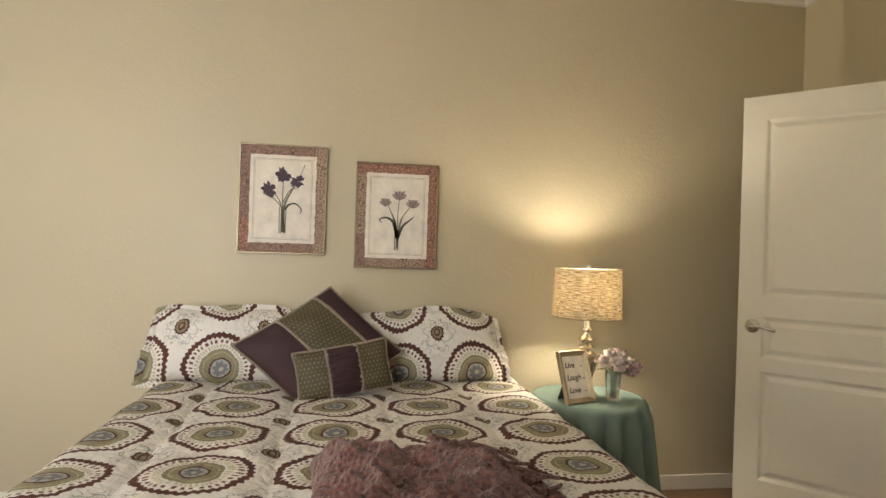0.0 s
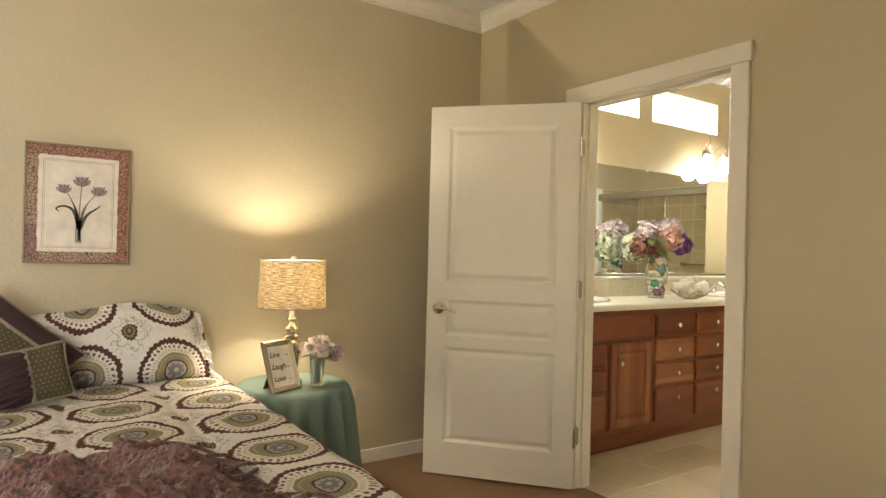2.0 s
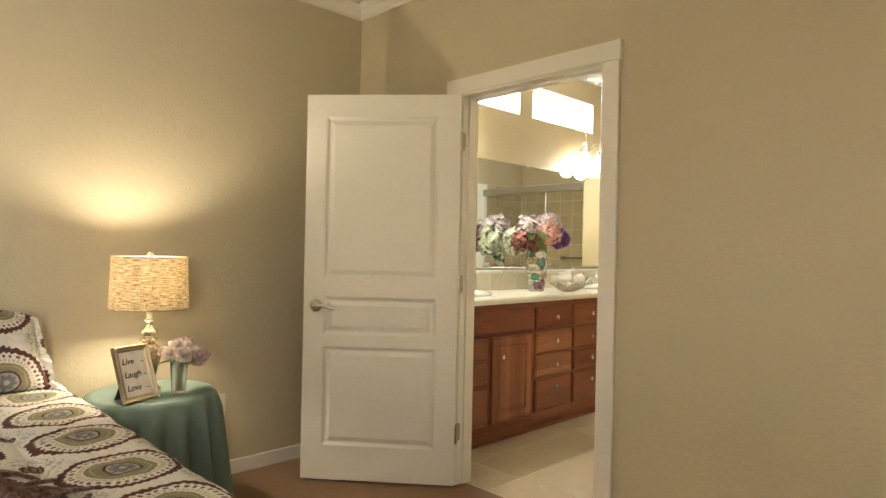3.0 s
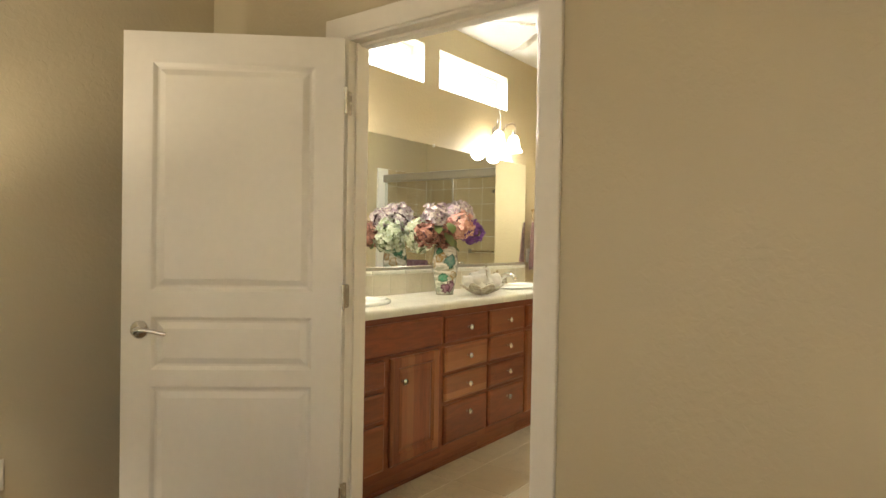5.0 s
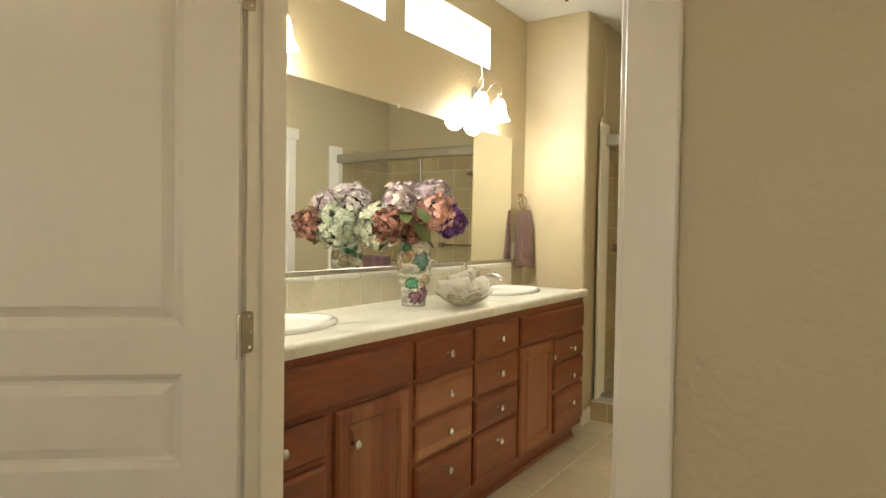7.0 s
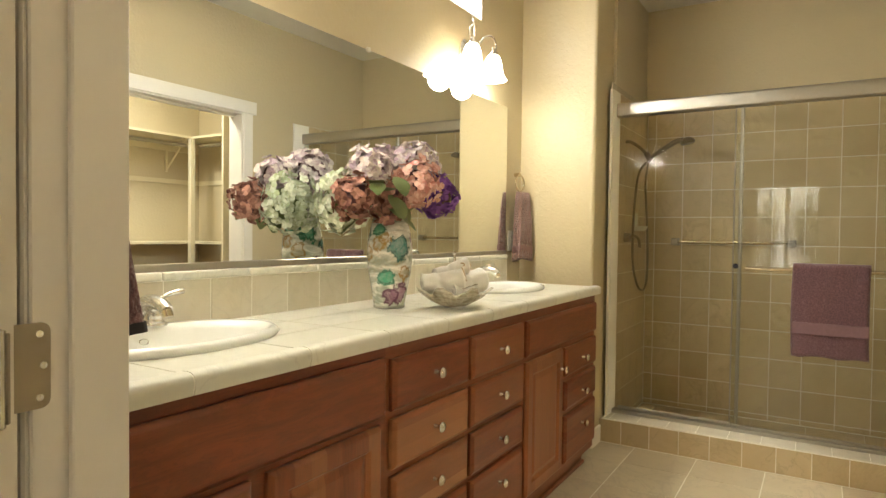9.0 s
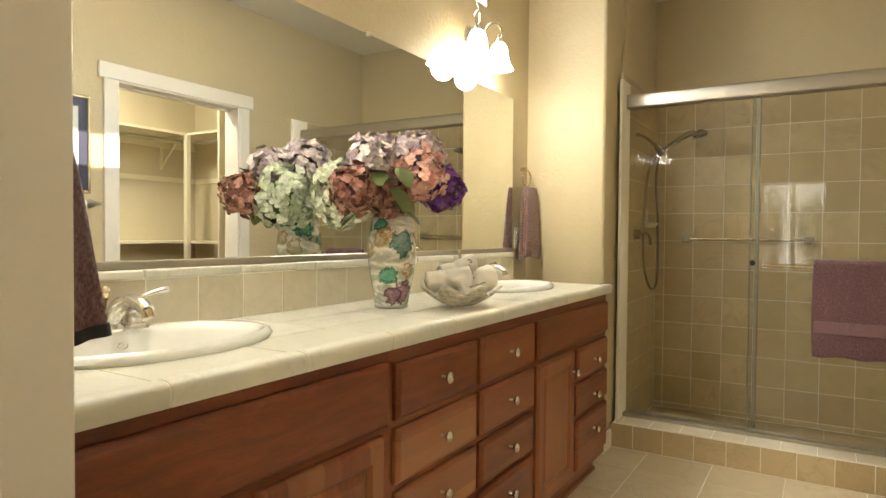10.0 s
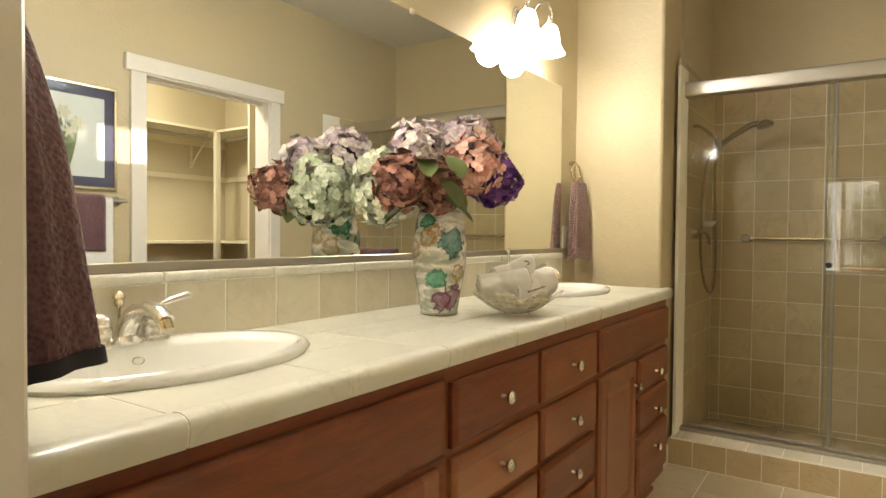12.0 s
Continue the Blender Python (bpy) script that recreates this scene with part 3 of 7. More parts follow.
for z in (0.28, 1.056, 1.803):
    # butt hinge leaf let into the jamb, with rounded corners and three screws
    bm = B(5.284, 5.337, 4.6475, 4.6500, z - 0.046, z + 0.046)
    es = [e for e in bm.edges if abs(e.verts[0].co.y - e.verts[1].co.y) > 0.001 and e.verts[0].co.x > 5.33]
    bmesh.ops.bevel(bm, geom=es, offset=0.010, segments=5, affect="EDGES", profile=0.5)
    leaf_ob = struct("trim_hinge_leaf", bm, HINGE)
    for dx, dz in ((5.326, 0.034), (5.330, 0.0), (5.326, -0.034)):
        bm = lathe(bmesh.new(), [(0, 0.0), (0.0044, 0.0), (0.0038, 0.0009), (0.0012, 0.0004), (0, 0.0004)], 12)
        bmesh.ops.rotate(bm, verts=bm.verts, cent=(0, 0, 0), matrix=Matrix.Rotation(radians(90), 3, "X"))
        bmesh.ops.translate(bm, verts=bm.verts, vec=(dx, 4.6476, z + dz))
        part("screw", bm, CHROME, leaf_ob)
struct("trim_strike_plate", B(5.335, 5.37, 3.8305, 3.8325, 0.88, 0.97), CHROME)
# closet doorway
struct("trim_closet_jamb_a", B(7.20, 7.225, 3.272, 3.408, 0, 2.065, bevel=0.002), WHITE)
struct("trim_closet_jamb_b", B(8.085, 8.11, 3.272, 3.408, 0, 2.065, bevel=0.002), WHITE)
struct("trim_closet_jamb_head", B(7.225, 8.085, 3.272, 3.408, 2.045, 2.067, bevel=0.002), WHITE)
struct("trim_closet_stop_head", B(7.225, 8.085, 3.31, 3.34, 2.03, 2.045, bevel=0.002), WHITE)
struct("trim_closet_casing_a", B(7.13, 7.215, 3.40, 3.418, 0, 2.055, bevel=0.003), WHITE)
struct("trim_closet_casing_b", B(8.095, 8.18, 3.40, 3.418, 0, 2.055, bevel=0.003), WHITE)
struct("trim_closet_casing_head", B(7.10, 8.21, 3.40, 3.424, 2.055, 2.145, bevel=0.003), WHITE)


# ---- panel door ----
def panel_door():
    d = thing("door", (4.75, 5.25, 0.0), "white painted three-panel door standing wide open beside the doorway", "door", rz=math.degrees(math.atan2(4.629 - 5.25, 5.279 - 4.75)))
    W, T, z0, z1 = 0.816, 0.035, 0.012, 2.04
    zs = [(0.192, 0.713), (0.775, 0.975), (1.072, 1.925)]
    xs = (0.108, 0.705)
    bm = bmesh.new()
    # front face toward the room is y = 0 and looks to -y; slab behind it
    cx, cz = [0, xs[0], xs[1], W], [z0] + [z for p in zs for z in p] + [z1]
    for yy, sgn in ((0.0, -1), (T, 1)):
        for i in range(3):
            for k in range(len(cz) - 1):
                hole = i == 1 and k % 2 == 1
                a = [Vector((cx[i], yy, cz[k])), Vector((cx[i + 1], yy, cz[k])), Vector((cx[i + 1], yy, cz[k + 1])), Vector((cx[i], yy, cz[k + 1]))]
                loops = [a]
                if hole:
                    ins = [(0.006, 0.004), (0.014, 0.011), (0.022, 0.012), (0.045, 0.003)]
                    for q, dep in ins:
                        loops.append([Vector((cx[i] + q, yy - sgn * dep, cz[k] + q)), Vector((cx[i + 1] - q, yy - sgn * dep, cz[k] + q)), Vector((cx[i + 1] - q, yy - sgn * dep, cz[k + 1] - q)), Vector((cx[i] + q, yy - sgn * dep, cz[k + 1] - q))])
                    vs = [[bm.verts.new(p) for p in lp] for lp in loops]
                    for l0, l1 in zip(vs, vs[1:]):
                        for j in range(4):
                            bm.faces.new((l0[j], l0[(j + 1) % 4], l1[(j + 1) % 4], l1[j]))
                    bm.faces.new(vs[-1])
                else:
                    bm.faces.new([bm.verts.new(p) for p in a])
    for a, b in (((0, z0), (W, z0)), ((W, z0), (W, z1)), ((W, z1), (0, z1)), ((0, z1), (0, z0))):
        bm.faces.new([bm.verts.new(p) for p in ((a[0], 0, a[1]), (b[0], 0, b[1]), (b[0], T, b[1]), (a[0], T, a[1]))])
    bmesh.ops.remove_doubles(bm, verts=bm.verts, dist=1e-5)
    bmesh.ops.recalc_face_normals(bm, faces=bm.faces)
    part("door_leaf", bm, WHITE, d)
    for z in (0.28, 1.054, 1.803):
        h = part("hinge", B(W - 0.002, W + 0.012, -0.006, -0.002, z - 0.045, z + 0.045, bevel=0.001), HINGE, d, "brushed nickel hinge")
        part("barrel", lathe(bmesh.new(), [(0, z - 0.05), (0.006, z - 0.048), (0.006, z + 0.048), (0, z + 0.05)], 10, (W + 0.004, -0.008)), CHROME, h, smooth=40)
    for sgn, yb in ((-1, 0.0), (1, T)):
        hd = part("door_handle", bmesh.new(), CHROME, d, "brushed nickel lever handle")
        bm = bmesh.new()
        lathe(bm, [(0, 0), (0.034, 0), (0.034, 0.004), (0.029, 0.009), (0.014, 0.012), (0.012, 0.03), (0.013, 0.05), (0, 0.052)], 24)
        bmesh.ops.rotate(bm, verts=bm.verts, cent=(0, 0, 0), matrix=Matrix.Rotation(radians(90 if sgn < 0 else -90), 3, "X"))
        bmesh.ops.translate(bm, verts=bm.verts, vec=(0.068, yb, 0.926))
        y = yb + sgn * 0.045
        tube(bm, curve_pts([(0.068, y, 0.926), (0.09, y + sgn * 0.004, 0.930), (0.125, y, 0.926), (0.160, y - sgn * 0.004, 0.917), (0.178, y - sgn * 0.006, 0.915)]), 0.008, 10, radii=None)
        bm.to_mesh(hd.data)
        bm.free()
        hd.data.shade_smooth()
    return d


panel_door()
# ---- vanity ----
TOPZ = 0.935
YF = 4.945


def shaker_front(bm, x0, x1, z0, z1, yf, raised=False):
    """A drawer or door front that stands proud of the frame, its face at yf; raised gives it a sunk centre panel."""
    def ring(q, y):
        return [bm.verts.new(p) for p in ((x0 + q, y, z0 + q), (x1 - q, y, z0 + q), (x1 - q, y, z1 - q), (x0 + q, y, z1 - q))]
    steps = [(0, yf + 0.019), (0, yf + 0.009), (0.003, yf + 0.006), (0.010, yf + 0.001), (0.012, yf)]
    if raised:
        steps += [(0.052, yf), (0.055, yf + 0.005), (0.060, yf + 0.010), (0.066, yf + 0.011), (0.085, yf + 0.005)]
    else:
        steps += [(0.016, yf - 0.0005)]
    rs = [ring(*s) for s in steps]
    bm.faces.new(rs[0][::-1])
    for a, b in zip(rs, rs[1:]):
        for k in range(4):
            bm.faces.new((a[k], a[(k + 1) % 4], b[(k + 1) % 4], b[k]))
    bm.faces.new(rs[-1])
    bmesh.ops.recalc_face_normals(bm, faces=bm.faces)
    return bm


def knob(parent, x, z, yf):
    bm = lathe(bmesh.new(), [(0, 0.0), (0.008, 0.0), (0.0065, 0.006), (0.005, 0.012), (0.009, 0.016), (0.0150, 0.021), (0.0165, 0.026), (0.013, 0.031), (0, 0.033)], 18)
    bmesh.ops.rotate(bm, verts=bm.verts, cent=(0, 0, 0), matrix=Matrix.Rotation(radians(90), 3, "X"))
    bmesh.ops.translate(bm, verts=bm.verts, vec=(x, yf, z))
    part("knob", bm, CHROME, parent, "round brushed nickel knob", smooth=50, world=True)


def cabinet(x0, x1, fronts, label):
    """One vanity unit: body with face frame and moulded toe board; fronts are (kind, x0, x1, z0, z1, knob x, knob z)."""
    c = thing("vanity_cabinet", ((x0 + x1) / 2, 5.2, 0), label, "bathroom cabinet", "vanity cabinets")
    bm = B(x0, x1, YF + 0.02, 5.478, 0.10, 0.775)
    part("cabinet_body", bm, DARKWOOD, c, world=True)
    # face frame cut round the fronts: stiles and rails
    bm = bmesh.new()
    box(bm, x0, x1, YF, YF + 0.02, 0.10, 0.898)
    part("face_frame", bm, CHERRY, c, world=True)
    part("toe_board", B(x0, x1, 5.00, 5.02, 0.0, 0.10), CHERRY, c, world=True)
    part("toe_moulding", B(x0, x1, 4.985, 5.00, 0.0, 0.022, bevel=0.005), CHERRY, c, world=True)
    for kind, a, b, z0, z1, kx, kz in fronts:
        p = part("cabinet_door" if kind == "door" else "drawer" if kind == "drawer" else "false_front", shaker_front(bmesh.new(), a, b, z0, z1, YF - 0.02, kind == "door"), CHERRY_V if kind == "door" else CHERRY_LIGHT if kind == "drawer" and (abs(a - 6.362) < 0.01 and 0.38 < z0 < 0.6) else CHERRY, c, world=True)
        if kx:
            knob(p, kx, kz, YF - 0.02 + (0 if kind == "door" else -0.0005))
    return c


def column(x0, x1, kx):
    return [("drawer", x0, x1, a, b, kx, k) for a, b, k in ((0.712, 0.856, 0.785), (0.549, 0.690, 0.621), (0.386, 0.528, 0.460), (0.148, 0.366, 0.300))]


cabinet(5.414, 6.345, [("false", 5.475, 6.33, 0.705, 0.866, 0, 0), ("drawer", 5.475, 5.87, 0.555, 0.688, 5.667, 0.629), ("drawer", 5.475, 5.87, 0.396, 0.532, 5.667, 0.462), ("drawer", 5.475, 5.87, 0.148, 0.374, 5.667, 0.30), ("door", 5.915, 6.312, 0.148, 0.688, 5.990, 0.568)], "reddish cherry sink cabinet with panelled door and stacked drawers")
cabinet(6.345, 6.798, column(6.362, 6.786, 6.572), "reddish cherry cabinet with four drawers, two of them of lighter wood")
cabinet(6.798, 7.250, column(6.812, 7.232, 7.019), "reddish cherry cabinet with four dark drawers")
cabinet(7.250, 8.165, [("false", 7.268, 8.150, 0.712, 0.856, 0, 0), ("door", 7.268, 7.675, 0.140, 0.690, 7.640, 0.600), ("drawer", 7.712, 8.150, 0.549, 0.682, 7.933, 0.606), ("drawer", 7.712, 8.150, 0.392, 0.527, 7.933, 0.446), ("drawer", 7.712, 8.150, 0.145, 0.366, 7.933, 0.286)], "reddish cherry sink cabinet with a panelled door beside three drawers")

SINKS = ((5.925, 5.260), (7.72, 5.260))
cutter = new("sink_cutter", bpy.data.meshes.new("sink_cutter"))
bm = bmesh.new()
for cx, cy in SINKS:
    lathe(bm, [(0, 0.5), (1, 0.5), (1, 1.2), (0, 1.2)], 40, (cx, cy - 0.010), 0.235, 0.158)
bmesh.ops.recalc_face_normals(bm, faces=bm.faces)
bm.to_mesh(cutter.data)
bm.free()


def holed(ob):
    """Cuts the basins' openings out of a mesh for good."""
    md = ob.modifiers.new("hole", "BOOLEAN")
    md.object, md.operation, md.solver = cutter, "DIFFERENCE", "EXACT"
    me = bpy.data.meshes.new_from_object(ob.evaluated_get(bpy.context.evaluated_depsgraph_get()))
    ob.modifiers.clear()
    ob.data = me
    return ob


counter = thing("vanity_counter", (6.8, 5.2, TOPZ), "long cream tiled counter with rounded edge on cherry cabinets", "countertop")
holed(part("counter_bed", B(5.414, 8.180, 4.9305, 5.478, 0.899, TOPZ - 0.0015), GROUT, counter, world=True))


def tile_box(x0, x1, y0, y1, z0, z1, bevel=0.0015):
    return B(x0, x1, y0, y1, z0, z1, bevel=bevel)


random.seed(4)
XJ = [5.414, 5.72, 6.025, 6.325, 6.63, 6.935, 7.235, 7.535, 7.84, 8.18]
YJ = [4.965, 5.13, 5.295, 5.478]
g = 0.0019
tiles = []
for a, b in zip(XJ, XJ[1:]):
    for c, d in zip(YJ, YJ[1:]):
        tiles.append(part("counter_tile", tile_box(a + g, b - g, c + g, d - g, TOPZ - 0.004, TOPZ), TILE_TOP, counter, world=True))
for t in tiles:
    holed(t)
EDGE = [(4.960, 0.930), (4.960, 0.9342), (4.9532, 0.9385), (4.940, 0.9400), (4.9272, 0.9378), (4.9192, 0.9325), (4.9162, 0.9245), (4.9172, 0.912), (4.9202, 0.8992), (4.9295, 0.8987), (4.9295, 0.930)]
bm = bmesh.new()
r = [[bm.verts.new((x, y, z)) for y, z in EDGE] for x in (XJ[0], XJ[-1])]
for i in range(len(EDGE)):
    bm.faces.new((r[0][i], r[0][(i + 1) % len(EDGE)], r[1][(i + 1) % len(EDGE)], r[1][i]))
bmesh.ops.recalc_face_normals(bm, faces=bm.faces)
part("edge_bed", bm, GROUT, counter, world=True)
for a, b in zip(XJ, XJ[1:]):
    bm = bmesh.new()
    prof = [(4.962, 0.931), (4.962, 0.9352), (4.953, 0.9397), (4.940, 0.9412), (4.9265, 0.939), (4.918, 0.933), (4.915, 0.9245), (4.916, 0.912), (4.919, 0.898), (4.9300, 0.8975), (4.9300, 0.931)]
    r = [[bm.verts.new((x, y, z)) for y, z in prof] for x in (a + g, b - g)]
    k = len(prof)
    for i in range(k):
        bm.faces.new((r[0][i], r[0][(i + 1) % k], r[1][(i + 1) % k], r[1][i]))
    bm.faces.new(r[0][::-1])
    bm.faces.new(r[1])
    bmesh.ops.recalc_face_normals(bm, faces=bm.faces)
    part("edge_tile", bm, TILE_TOP, counter, world=True, smooth=45)
    part("splash_cap", B(a + g, b - g, 5.452, 5.478, 1.064, 1.088, bevel=0.006, seg=3), TILE_TOP, counter, world=True, smooth=40)
splash = part("splash_bed", B(5.414, 8.185, 5.4615, 5.479, TOPZ - 0.003, 1.08), GROUT, counter, world=True)
x = 5.418
while x < 8.16:
    part("splash_tile", tile_box(x + g, min(x + 0.1535, 8.18) - g, 5.460, 5.471, TOPZ + 0.002, 1.062), TILE_SPLASH, counter, world=True)
    x += 0.1535

bm = B(5.60, 8.185, 5.471, 5.479, 1.108, 1.915)
m_ = thing("wall_mirror", (6.9, 5.478, 1.09), "large frameless plate mirror on the wall above the vanity", "mirror")
part("mirror_glass", bm, MIRROR, m_, world=True)
part("bottom_channel", B(5.60, 8.185, 5.464, 5.479, 1.0885, 1.110, bevel=0.002), ALU, m_, world=True)
for x in (6.1, 6.925, 7.75):
    part("clip", B(x - 0.009, x + 0.009, 5.464, 5.479, 1.905, 1.925, bevel=0.003), PLASTIC, m_, "small clear plastic mirror clip", world=True)


def sink(cx, cy):
    s = thing("sink", (cx, cy, TOPZ), "oval white porcelain basin set in the tiled counter", "sink", "bathroom sinks")
    prof = [(0.262, 0.0), (0.268, 0.008), (0.262, 0.017), (0.248, 0.022), (0.230, 0.019), (0.217, 0.002), (0.205, -0.05), (0.16, -0.11), (0.08, -0.135), (0.022, -0.139), (0.022, -0.15), (0.09, -0.148), (0.17, -0.12), (0.215, -0.05), (0.232, -0.002), (0.262, 0.0)]
    bm = lathe(bmesh.new(), prof, 56, (0, 0), 1.07, 0.69)
    for v in bm.verts:
        # the bowl sits forward in its rim and leaves a ledge for the faucet
        if math.hypot(v.co.x / 1.07, v.co.y / 0.69) < 0.240:
            v.co.y -= 0.016
    part("basin", bm, PORCELAIN, s, smooth=60)
    part("drain", lathe(bmesh.new(), [(0, -0.134), (0.014, -0.134), (0.021, -0.136), (0.021, -0.142), (0, -0.142)], 20), CHROME, s, "nickel drain", smooth=40)
    bm = lathe(bmesh.new(), [(0.0105, 0), (0.0120, 0.0012), (0.0135, 0)], 20, (0, 0), 1.0, 0.62)
    bmesh.ops.rotate(bm, verts=bm.verts, cent=(0, 0, 0), matrix=Matrix.Rotation(radians(68), 3, "X"))
    bmesh.ops.translate(bm, verts=bm.verts, vec=(0.0, 0.124, -0.014))
    part("overflow_ring", bm, CHROME, s, "nickel overflow ring", smooth=60)


for cx, cy in SINKS:
    sink(cx, cy)


def faucet(cx):
    f = thing("faucet", (cx - 0.004, 5.418, TOPZ + 0.006), "brushed nickel faucet with two lever handles behind the basin", "faucet", "vanity faucets")
    part("spout_base", lathe(bmesh.new(), [(0, 0.012), (0.030, 0.012), (0.031, 0.018), (0.027, 0.024), (0.023, 0.028), (0, 0.030)], 28), CHROME, f, smooth=40)
    line = curve_pts([(0, 0.004, 0.022), (0, -0.004, 0.045), (0, -0.032, 0.072), (0, -0.070, 0.084), (0, -0.108, 0.080), (0, -0.132, 0.066)], 6)
    radii = [0.0225 - 0.0015 * math.sin(k / 30 * math.pi) - 0.0065 * (k / 30) ** 1.5 for k in range(31)]
    part("spout", tube(bmesh.new(), line, 0.02, 18, radii=radii), CHROME, f, smooth=60)
    bm = lathe(bmesh.new(), [(0, 0.0), (0.0125, 0.0), (0.0135, 0.003), (0.0135, 0.018), (0, 0.020)], 20)
    bmesh.ops.rotate(bm, verts=bm.verts, cent=(0, 0, 0), matrix=Matrix.Rotation(radians(-28), 3, "X"))
    bmesh.ops.translate(bm, verts=bm.verts, vec=(0, -0.137, 0.050))
    part("aerator", bm, BRASS, f, smooth=40)
    part("lift_rod", lathe(bmesh.new(), [(0.003, 0.02), (0.003, 0.078), (0.006, 0.081), (0.010, 0.090), (0.0085, 0.096), (0.012, 0.101), (0.009, 0.108), (0.004, 0.113), (0, 0.115)], 14, (0, 0.028)), BRASS, f, smooth=50)
    for sx in (-1, 1):
        x = sx * 0.056
        h = part("handle_base", lathe(bmesh.new(), [(0, 0.012), (0.029, 0.012), (0.030, 0.017), (0.025, 0.022), (0.023, 0.025), (0.025, 0.036), (0.0245, 0.048), (0.0225, 0.050), (0.0225, 0.053), (0.0235, 0.056), (0.020, 0.066), (0.012, 0.074), (0.005, 0.078), (0, 0.079)], 26, (x, 0.0)), CHROME, f, smooth=50)
        part("base_ring", lathe(bmesh.new(), [(0.0255, 0.0125), (0.0315, 0.0125), (0.0320, 0.016), (0.0300, 0.020), (0.0255, 0.0215)], 26, (x, 0.0)), CHROME, h, smooth=40)
        bm = tube(bmesh.new(), curve_pts([(x, 0, 0.066), (x + sx * 0.016, -0.006, 0.084), (x + sx * 0.040, -0.014, 0.094), (x + sx * 0.072, -0.022, 0.100)], 4), 0.006, 12, radii=[0.008, 0.0075, 0.007, 0.0068, 0.0065, 0.0062, 0.006, 0.0075, 0.0062, 0.0072, 0.0082, 0.0086, 0.006])
        part("lever", bm, CHROME, h, smooth=60)
    return f


for cx, cy in SINKS:
    faucet(cx)


def vanity_light(cx):
    v = thing("vanity_light", (cx, 5.48, 2.085), "two-arm nickel wall light with glowing bell glass shades", "wall lamp", "vanity lights")
    bm = lathe(bmesh.new(), [(0, 0.0), (0.055, 0.0), (0.055, 0.006), (0.045, 0.016), (0.018, 0.022), (0.012, 0.04), (0, 0.042)], 28, (0, 0), 1.0, 1.5)
    bmesh.ops.rotate(bm, verts=bm.verts, cent=(0, 0, 0), matrix=Matrix.Rotation(radians(90), 3, "X"))
    part("wall_plate", bm, CHROME, v, smooth=40)
    part("stem", tube(bmesh.new(), curve_pts([(0, -0.035, -0.02), (0, -0.045, 0.06), (0, -0.05, 0.14), (0, -0.04, 0.20)], 4), 0.006, 10), CHROME, v, smooth=60)
    for s in (-1, 1):
        pts = [(0, -0.04, -0.01), (s * 0.022, -0.065, 0.045), (s * 0.055, -0.085, 0.095), (s * 0.10, -0.104, 0.105), (s * 0.135, -0.105, 0.078), (s * 0.132, -0.105, 0.045), (s * 0.108, -0.105, 0.035), (s * 0.098, -0.105, 0.055)]
        part("arm", tube(bmesh.new(), curve_pts(pts, 6), 0.0055, 10), CHROME, v, smooth=60)
        part("socket_cap", lathe(bmesh.new(), [(0, 0.050), (0.006, 0.048), (0.010, 0.038), (0.022, 0.026), (0.028, 0.014), (0.026, 0.012), (0, 0.012)], 20, (s * 0.11, -0.105)), CHROME, v, smooth=40)
        prof = [(0.026, 0.014), (0.036, 0.0), (0.043, -0.022), (0.046, -0.052), (0.052, -0.080), (0.066, -0.104), (0.071, -0.110), (0.067, -0.110), (0.049, -0.080), (0.042, -0.052), (0.039, -0.022), (0.032, 0.0), (0.023, 0.011)]
        part("glass_shade", lathe(bmesh.new(), prof, 28, (s * 0.11, -0.105)), OPAL, v, "glowing white bell glass shade", smooth=60)
    return v


for cx in (5.95, 7.70):
    vanity_light(cx)


# ---- windows ----
def slider_window(name, x0, x1):
    w = tagged(new(name), kind="structure")
    w.location = ((x0 + x1) / 2, 5.6, 2.31)
    F = 0.032
    ob = []
    for n, a, b, c, d in (("window_frame", x0, x1, 2.31, 2.31 + F * 0.7), ("window_frame", x0, x1, 2.575 - F * 0.7, 2.575), ("window_frame", x0, x0 + F, 2.332, 2.553), ("window_frame", x1 - F, x1, 2.332, 2.553)):
        part(n, B(a, b, 5.575, 5.625, c, d, bevel=0.002), WHITE, w, world=True)
    xm = x0 + 0.5 * (x1 - x0)
    for a, b in ((x0 + F, xm), (xm, x1 - F)):
        p = part("pane", B(a, b, 5.598, 5.602, 2.332, 2.553), GLASS, w, world=True)
        p.visible_shadow = False


for x0, x1 in ((5.93, 6.82), (6.98, 7.875)):
    for n, a, c, d, e in (("sill", x0, x1, 2.310, 2.314), ("head", x0, x1, 2.571, 2.575), ("side", x0, x0 + 0.004, 2.314, 2.571), ("side", x1 - 0.004, x1, 2.314, 2.571)):
        struct("trim_window_" + n, B(a, c, 5.477, 5.574, d, e), WHITE)
slider_window("window_1", 5.93, 6.82)
slider_window("window_2", 6.98, 7.875)
struct("backdrop_sky", B(13, 75, 15.0, 15.1, -0.3, 26), SKYGLOW)


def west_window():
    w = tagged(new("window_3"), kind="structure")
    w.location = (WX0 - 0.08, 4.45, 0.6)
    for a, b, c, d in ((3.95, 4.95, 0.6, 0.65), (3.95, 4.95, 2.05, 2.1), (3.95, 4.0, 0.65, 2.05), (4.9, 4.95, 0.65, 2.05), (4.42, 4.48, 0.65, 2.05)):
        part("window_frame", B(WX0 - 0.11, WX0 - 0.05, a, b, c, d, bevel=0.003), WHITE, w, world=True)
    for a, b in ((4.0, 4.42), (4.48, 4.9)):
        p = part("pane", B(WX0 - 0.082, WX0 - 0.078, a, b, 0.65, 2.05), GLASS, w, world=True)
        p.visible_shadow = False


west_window()


